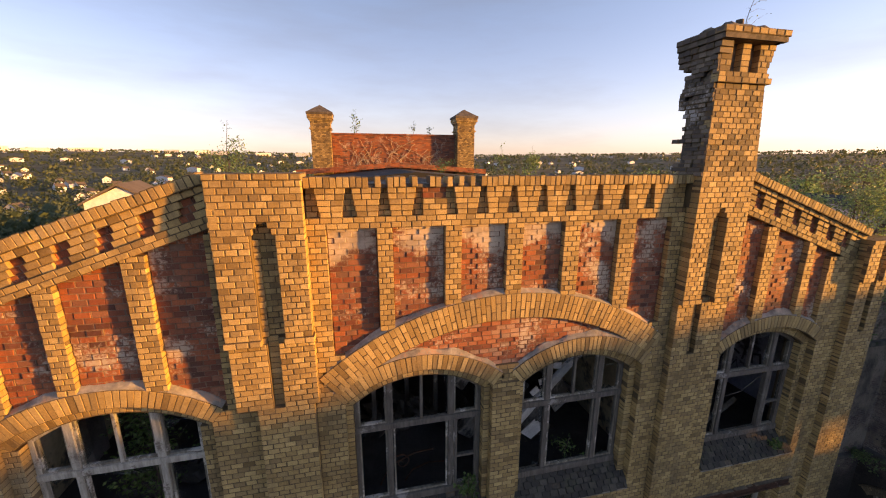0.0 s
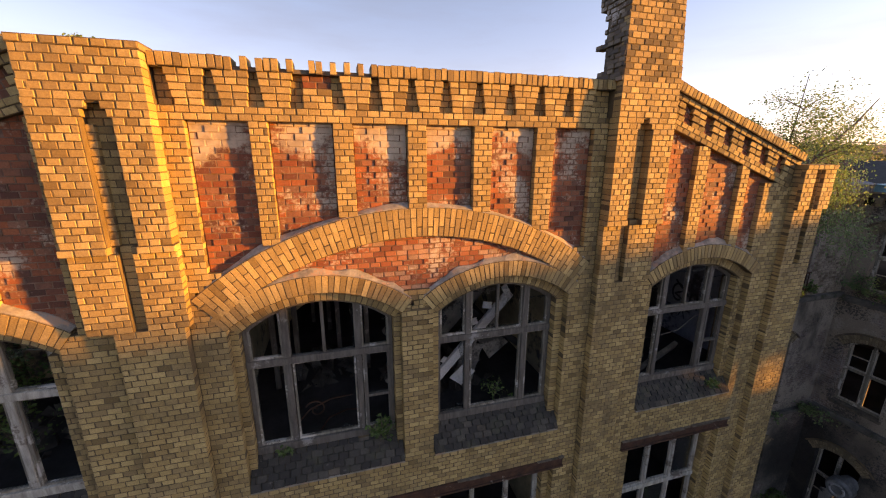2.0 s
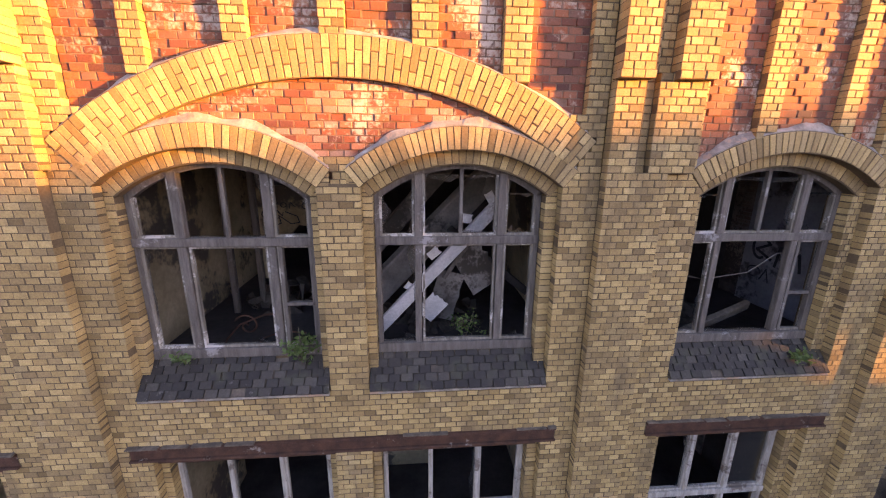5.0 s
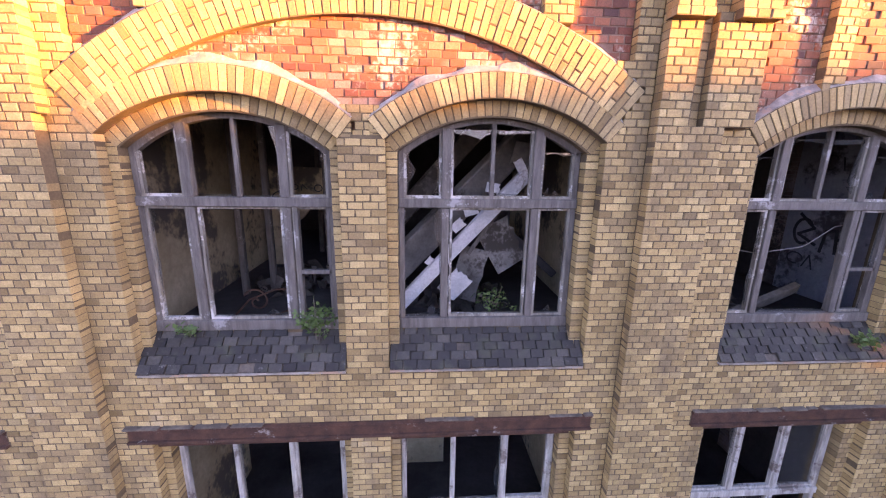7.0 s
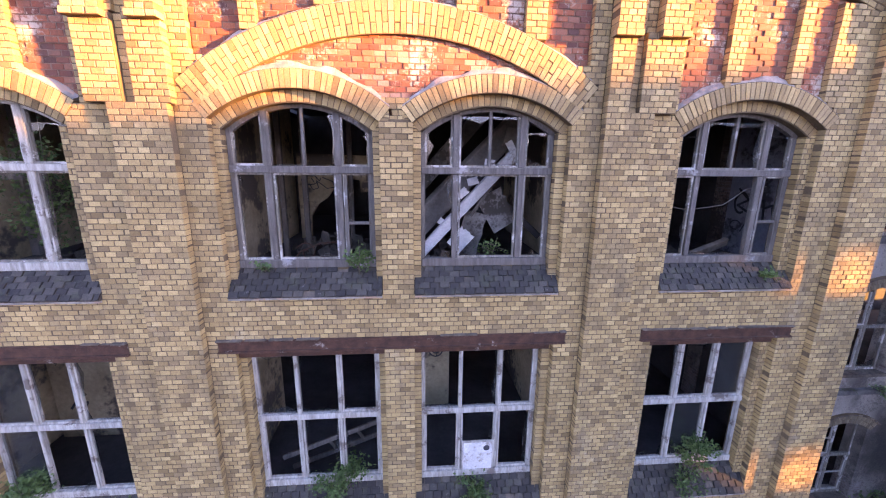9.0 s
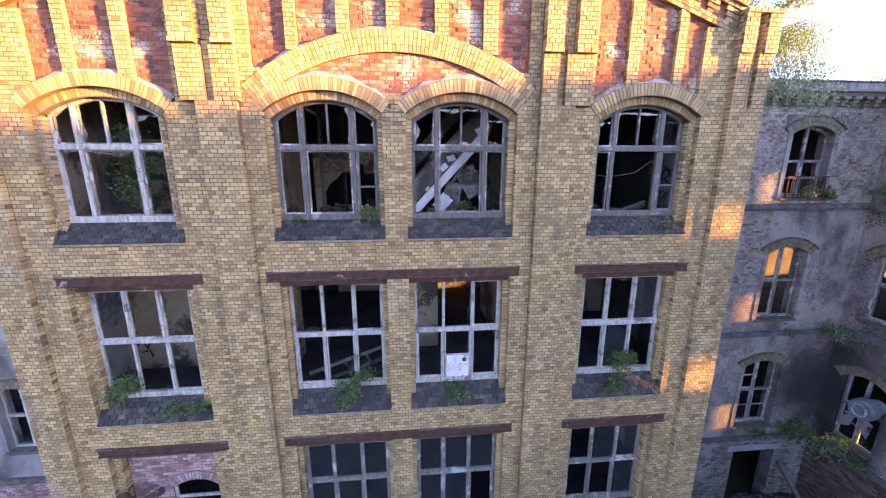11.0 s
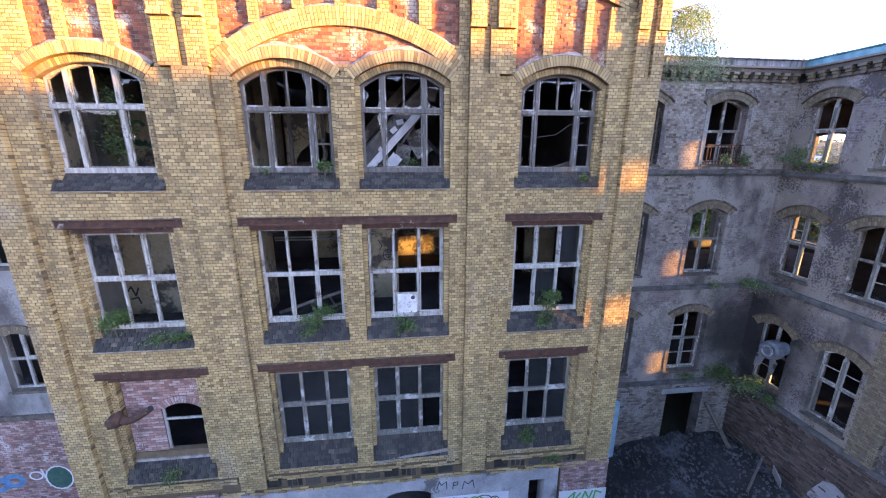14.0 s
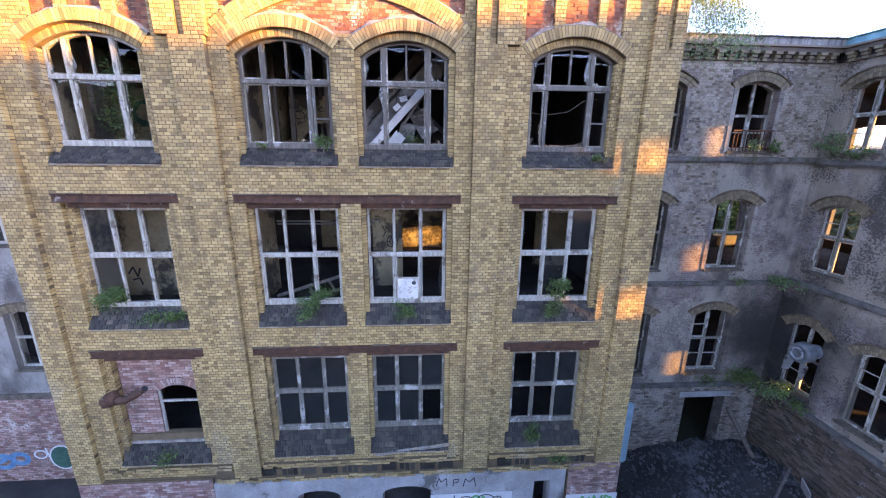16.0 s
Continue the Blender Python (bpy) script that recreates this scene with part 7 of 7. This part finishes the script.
scrawl("graffiti", FP2, [ell(2.95, -0.48, 0.22, 0.16), ell(3.55, -0.46, 0.26, 0.18), [(2.62, -0.7), (2.6, -0.26)], ell(3.9, -0.48, 0.14, 0.12), ell(3.9, -0.48, 0.06, 0.05)], 0.03, GRAFK, "black spray outlines on the white band", 0.010)
scrawl("graffiti", FP2, [ell(3.25, -0.46, 0.12, 0.14), [(2.8, -0.4), (3.1, -0.55)], [(3.45, -0.35), (3.6, -0.5)]], 0.06, GRAFG, "green spray fill on the white band", 0.006)
tagged(part("painted_band", boxes((6.02, 7.62, -0.142, -0.13, -1.2, -0.42)), GRAFW, None), "white painted patch on the brick base", "paint", "", "structure")
F4 = Frame((0, -0.142, 0), (1, 0, 0), (0, 0, 1))
scrawl("graffiti", F4, [[(6.3, -0.75), (6.55, -0.5), (6.5, -0.85), (6.75, -0.55)], [(6.8, -0.85), (6.9, -0.5), (7.05, -0.8), (7.15, -0.5)], [(7.2, -0.85), (7.25, -0.5), (7.45, -0.6)], [(6.2, -0.95), (7.5, -0.9)]], 0.06, GRAFG, "green spray lettering shapes on the white patch", 0.006)
FW = Frame((0, NY - 0.05, 0), (1, 0, 0), (0, 0, 1))
scrawl("graffiti", FW, [ell(-12.9, -1.0, 0.35, 0.25), [(-13.4, -1.2), (-12.4, -0.7)], ell(-12.3, -0.9, 0.25, 0.2)], 0.16, GRAFB, "blue spray lettering shapes on the brick base", 0.008)
scrawl("graffiti", FW, [ell(-10.9, -0.9, 0.3, 0.35), ell(-10.9, -0.9, 0.12, 0.16)], 0.24, GRAFD, "dark green spray blob on the brick base", 0.008)
scrawl("graffiti", FW, [ell(-10.9, -0.9, 0.42, 0.48), ell(-11.6, -0.75, 0.2, 0.16), [(-11.4, -0.5), (-11.3, -1.0)]], 0.05, GRAFW, "white spray outline round the dark blob", 0.012)
# graffiti inside the top windows
FA = Frame((0, 4.2, 0), (1, 0, 0), (0, 0, 1))
scrawl("graffiti", FA, [[(-6.25, 9.75), (-6.0, 10.35), (-5.75, 9.8)], ell(-5.45, 10.05, 0.2, 0.28), [(-5.1, 9.7), (-5.05, 10.4), (-4.75, 10.15), (-5.05, 10.05), (-4.7, 9.7)]], 0.10, GRAFD, "dark spray lettering shapes on the pale inner wall")
scrawl("graffiti", FA, [[(-6.4, 10.75), (-6.2, 10.6), (-6.1, 10.85)], ell(-5.7, 10.7, 0.12, 0.1), ell(-4.6, 10.75, 0.16, 0.12)], 0.04, GRAFK, "thin black spray tags on the pale inner wall")
tagged(part("wall_lining", boxes((7.42, 7.48, 0.45, 2.75, 9.28, 12.6)), BLUEPL, None), "pale blue-grey plaster end wall with black graffiti", "wall", "", "structure")
FD = Frame((7.42, 0, 0), (0, -1, 0), (0, 0, 1))
scrawl("graffiti", FD, [ell(-2.40, 10.42, 0.16, 0.22, 0.6, 5.2), [(-2.50, 10.72), (-2.22, 10.50), (-2.48, 10.36), (-2.16, 10.22)], [(-2.06, 10.12), (-2.02, 10.48), (-1.86, 10.52), (-1.82, 10.14)], [(-1.84, 10.36), (-1.66, 10.44), (-1.60, 10.14)]], 0.05, GRAFK, "bold black spray tag on the end wall")
scrawl("graffiti", FD, [ell(-2.45, 9.92, 0.14, 0.10, 0, 5), [(-2.30, 9.80), (-2.20, 10.02), (-2.12, 9.78)]], 0.025, GRAFK, "thin black spray tag on the end wall")
scrawl("graffiti", FD, [ell(-2.20, 11.62, 0.10, 0.12, 0.5, 5.5), [(-2.02, 11.7), (-1.98, 11.5)]], 0.025, GRAFK, "small black spray tag high on the end wall")
scrawl("graffiti", Frame((0, 4.2, 0), (1, 0, 0), (0, 0, 1)), [ell(-7.1, 10.7, 0.3, 0.35, 0.8, 5.4), [(-7.3, 10.5), (-6.8, 10.3), (-6.6, 10.8)], ell(-6.5, 10.5, 0.2, 0.25)], 0.11, GRAFD, "dark green spray lettering shapes on the roofless room's wall")
scrawl("graffiti", Frame((0, 2.4, 0), (1, 0, 0), (0, 0, 1)), [[(-7.2, 5.95), (-7.05, 6.15), (-6.95, 5.85), (-6.85, 6.1)], [(-7.1, 5.75), (-6.9, 5.8), (-6.85, 5.6)]], 0.05, GRAFK, "black spray tag on the pale inner wall")
tagged(part("partition_tagged", boxes((0.1, 1.05, 3.0, 3.12, 5.25, 8.9)), INPL, None), "stained plaster partition with a round black tag", "wall", "", "structure")
scrawl("graffiti", Frame((0, 3.0, 0), (1, 0, 0), (0, 0, 1)), [ell(0.72, 6.78, 0.17, 0.19), ell(0.72, 6.78, 0.09, 0.10), [(0.55, 6.78), (0.89, 6.80)], [(0.70, 6.95), (0.74, 6.60)], [(0.40, 7.30), (0.52, 7.10), (0.44, 6.95)]], 0.03, GRAFK, "round black spray tag on the partition")
FH = Frame((0, 4.4, 0), (1, 0, 0), (0, 0, 1))
scrawl("graffiti", FH, [ell(-2.36, 10.76, 0.20, 0.12, 0.4, 5.6), [(-2.38, 10.66), (-2.30, 10.52), (-2.16, 10.56), (-2.20, 10.74), (-1.95, 10.55), (-1.76, 10.58), (-1.80, 10.72), (-2.05, 10.82)], [(-2.32, 10.80), (-2.26, 10.70)], [(-2.20, 10.81), (-2.12, 10.73), (-2.10, 10.80)]], 0.022, GRAFK, "black outline graffiti on the hall wall")
scrawl("graffiti", FH, [[(-2.35, 11.0), (-2.28, 10.9), (-2.2, 11.02)], ell(-2.08, 10.97, 0.06, 0.05), [(-1.95, 10.9), (-1.93, 11.03), (-1.83, 10.93)], ell(-1.6, 10.95, 0.08, 0.07), [(-1.48, 10.9), (-1.44, 11.04)]], 0.018, GRAFK, "row of thin black tags on the hall wall")


# ---------------------------------------------------------------- distance: trees, houses, woods
def tree(at, height, spread, leaves, seed, label):
    rng = random.Random(seed)
    ob = empty("tree", label, "tree", "trees behind the factory", "", at)
    bm = bmesh.new()
    trunk = [Vector((rng.gauss(0, 0.12) * k, rng.gauss(0, 0.12) * k, height * 0.22 * k)) for k in range(5)]
    tube(bm, trunk, [0.022 * height * (1 - 0.2 * k) for k in range(5)], 8)
    tips = []
    for k in range(16):
        s = rng.uniform(0.25, 0.95) * 4
        j = min(3, int(s))
        st = trunk[j].lerp(trunk[j + 1], s - j)
        a = rng.uniform(0, 6.28)
        out = spread * rng.uniform(0.4, 1.0) * (1.15 - 0.12 * s)
        end = st + Vector((math.cos(a) * out, math.sin(a) * out, height * rng.uniform(0.05, 0.22)))
        tube(bm, [st, (st + end) / 2 + Vector((0, 0, 0.1 * out)), end], [0.007 * height, 0.004 * height, 0.001 * height], 5)
        tips.append((st, end))
    part("trunk", bm, BARK, ob)
    verts, faces = [], []
    for k in range(leaves):
        st, end = rng.choice(tips)
        p = st.lerp(end, rng.uniform(0.35, 1.1)) + Vector((rng.gauss(0, 1), rng.gauss(0, 1), rng.gauss(0, 0.8))) * spread * 0.12
        u = Vector((rng.gauss(0, 1), rng.gauss(0, 1), rng.gauss(0, 1))).normalized()
        v = u.cross(Vector((rng.gauss(0, 1), rng.gauss(0, 1), rng.gauss(0, 1)))).normalized()
        L = rng.uniform(0.12, 0.26) * (1.0 if at[1] < 20 else 1.7)
        q = len(verts)
        verts += [tuple(p), tuple(p + u * L * 0.5 + v * L * 0.35), tuple(p + u * L), tuple(p + u * L * 0.5 - v * L * 0.35)]
        faces.append((q, q + 1, q + 2, q + 3))
    link_part("crown", mesh_of("crown", verts, faces, LEAF), ob)


for k, (x, y, h, s) in enumerate(((21.5, 12.6, 16.6, 2.4), (24.6, 12.4, 16.8, 2.6), (19.0, 13.6, 15.8, 2.2), (46, 40, 15.5, 4.5), (30, 34, 15.0, 4.0), (60, 44, 15.5, 5.0), (-18, 34, 14.2, 4.0), (50, 42, 15.5, 5), (70, 56, 15, 5), (36, 46, 15.5, 5))):
    tree((x, y, land(x, y) - 0.1), h, s, 6500, 200 + k, "tall leafy tree standing behind the factory")


def house(w, d, h, r, wall, roof, label, near=False):
    ob = empty("house", label, "house", "houses of the town")
    part("wall", prism(bmesh.new(), [(-w / 2, -3), (w / 2, -3), (w / 2, h), (0, h + r - 0.15), (-w / 2, h)], -d / 2, d / 2), wall, ob)
    bm = bmesh.new()
    prism(bm, [(-w / 2 - 0.4, h - 0.25), (0, h + r), (w / 2 + 0.4, h - 0.25), (w / 2 + 0.4, h - 0.05), (0, h + r + 0.25), (-w / 2 - 0.4, h - 0.05)], -d / 2 - 0.3, d / 2 + 0.3)
    part("roof", bm, roof, ob)
    win = bmesh.new()
    if near:
        win.free()
        for x, z in ((-1.6, 1.0), (1.6, 1.0), (-1.6, 4.0), (1.6, 4.0)):
            part("window", boxes((x - 0.5, x + 0.5, -d / 2 - 0.05, -d / 2 + 0.1, z, z + 1.3)), INDRK, ob)
        return ob
    for fl in range(max(1, int(h / 2.9))):
        for k in range(-1, 2):
            bx(win, k * w * 0.28 - 0.5, k * w * 0.28 + 0.5, -d / 2 - 0.06, -d / 2 + 0.1, 1.0 + fl * 2.8, 2.3 + fl * 2.8)
    part("windows", win, INDRK, ob)
    return ob


proto = [house(9, 11, 5.5, 3.5, WHITEWALL, FARROOF, "small pale house with a brown gable roof"), house(11, 9, 6, 4, WHITEWALL, FARROOF, "wide pale house with a brown gable roof"), house(24, 11, 8.5, 3, WHITEWALL, FARROOF, "long pale block with a low brown roof")]
white = house(6.6, 9.0, 12.5, 1.9, WHITEWALL, FARROOF, "tall white gabled house behind the factory", True)
white.location = (-30.2, 51.0, land(-30.2, 51) + 0.2)
white.rotation_euler = (0, 0, radians(12))
rng = random.Random(12)
for k, p in enumerate(proto):
    p.location = (-120 + 90 * k, 420 + 30 * k, land(-120 + 90 * k, 420 + 30 * k))
    p.rotation_euler = (0, 0, 0.4 * k)
for k in range(210):
    d = 400 * math.exp(rng.random() * 1.9)
    a = radians(rng.uniform(38, 148))
    x, y = d * math.cos(a), d * math.sin(a)
    copy_thing(rng.choice(proto), pose(x, y, land(x, y) - 0.3, 0, 0, rng.uniform(-60, 60)))
FLAT = house(70, 14, 17, 0.6, WHITEWALL, WHITEWALL, "long pale apartment block on the ridge")
FLAT.location = (-1350, 2050, land(-1350, 2050) - 2)
FLAT.rotation_euler = (0, 0, 0.4)
for k in range(11):
    x = -1800 + 150 * k + rng.uniform(-40, 40)
    y = 2150 + rng.uniform(-150, 200)
    copy_thing(FLAT, pose(x, y, land(x, y) - 2, 0, 0, rng.uniform(-10, 35)))

verts, faces = [], []
rng = random.Random(99)
for k in range(15000):
    d = 75 * math.exp(rng.random() ** 0.8 * 3.75)
    a = radians(rng.uniform(25, 158))
    x, y = d * math.cos(a), d * math.sin(a)
    if noise.noise((x / 160, y / 160, 1.0)) < -0.32 and d > 250:
        continue
    if y < 30 and abs(x) < 60:
        continue
    z, h = land(x, y), rng.uniform(6, 12) * (1 if d > 120 else 1.1)
    h = min(h, 14 + 0.03 * d)
    big = 1.0 + d / 1500
    for j in range(150 if d < 180 else 60 if d < 360 else 20 if d < 900 else 8):
        t = rng.random()
        lump = 1.0 + 0.35 * math.sin(5.1 * t + k)
        r = h * 0.40 * math.sin(math.pi * min(1, 0.16 + 0.82 * t)) * big * lump
        b = rng.uniform(0, 6.28)
        L = h * rng.uniform(0.04, 0.10) * big * (0.55 if d < 180 else 0.8 if d < 360 else 1.3 if d < 900 else 2.0)
        cb, sb, up3 = math.cos(b), math.sin(b), rng.uniform(-0.2, 1.1)
        px, py, pz = x + r * cb, y + r * sb, z + h * (0.12 + 0.88 * t)
        ux, uy, uz = -sb * L, cb * L, L * rng.uniform(-0.5, 0.5)
        vx, vy, vz = -cb * up3 * L * 0.6, -sb * up3 * L * 0.6, L * rng.uniform(0.5, 0.9)
        e = L * rng.uniform(-0.4, 0.4)
        q = len(verts)
        verts += [(px + ux, py + uy, pz + uz), (px + vx + e * cb, py + vy + e * sb, pz + vz), (px - ux * 0.8, py - uy * 0.8, pz - uz), (px - vx * 0.7, py - vy * 0.7, pz - vz)]
        faces.append((q, q + 1, q + 2, q + 3))
tagged(link_part("woods", mesh_of("woods", verts, faces, WOODS), None), "dark mixed woods between the houses of the town", "woods", "", "stuff")
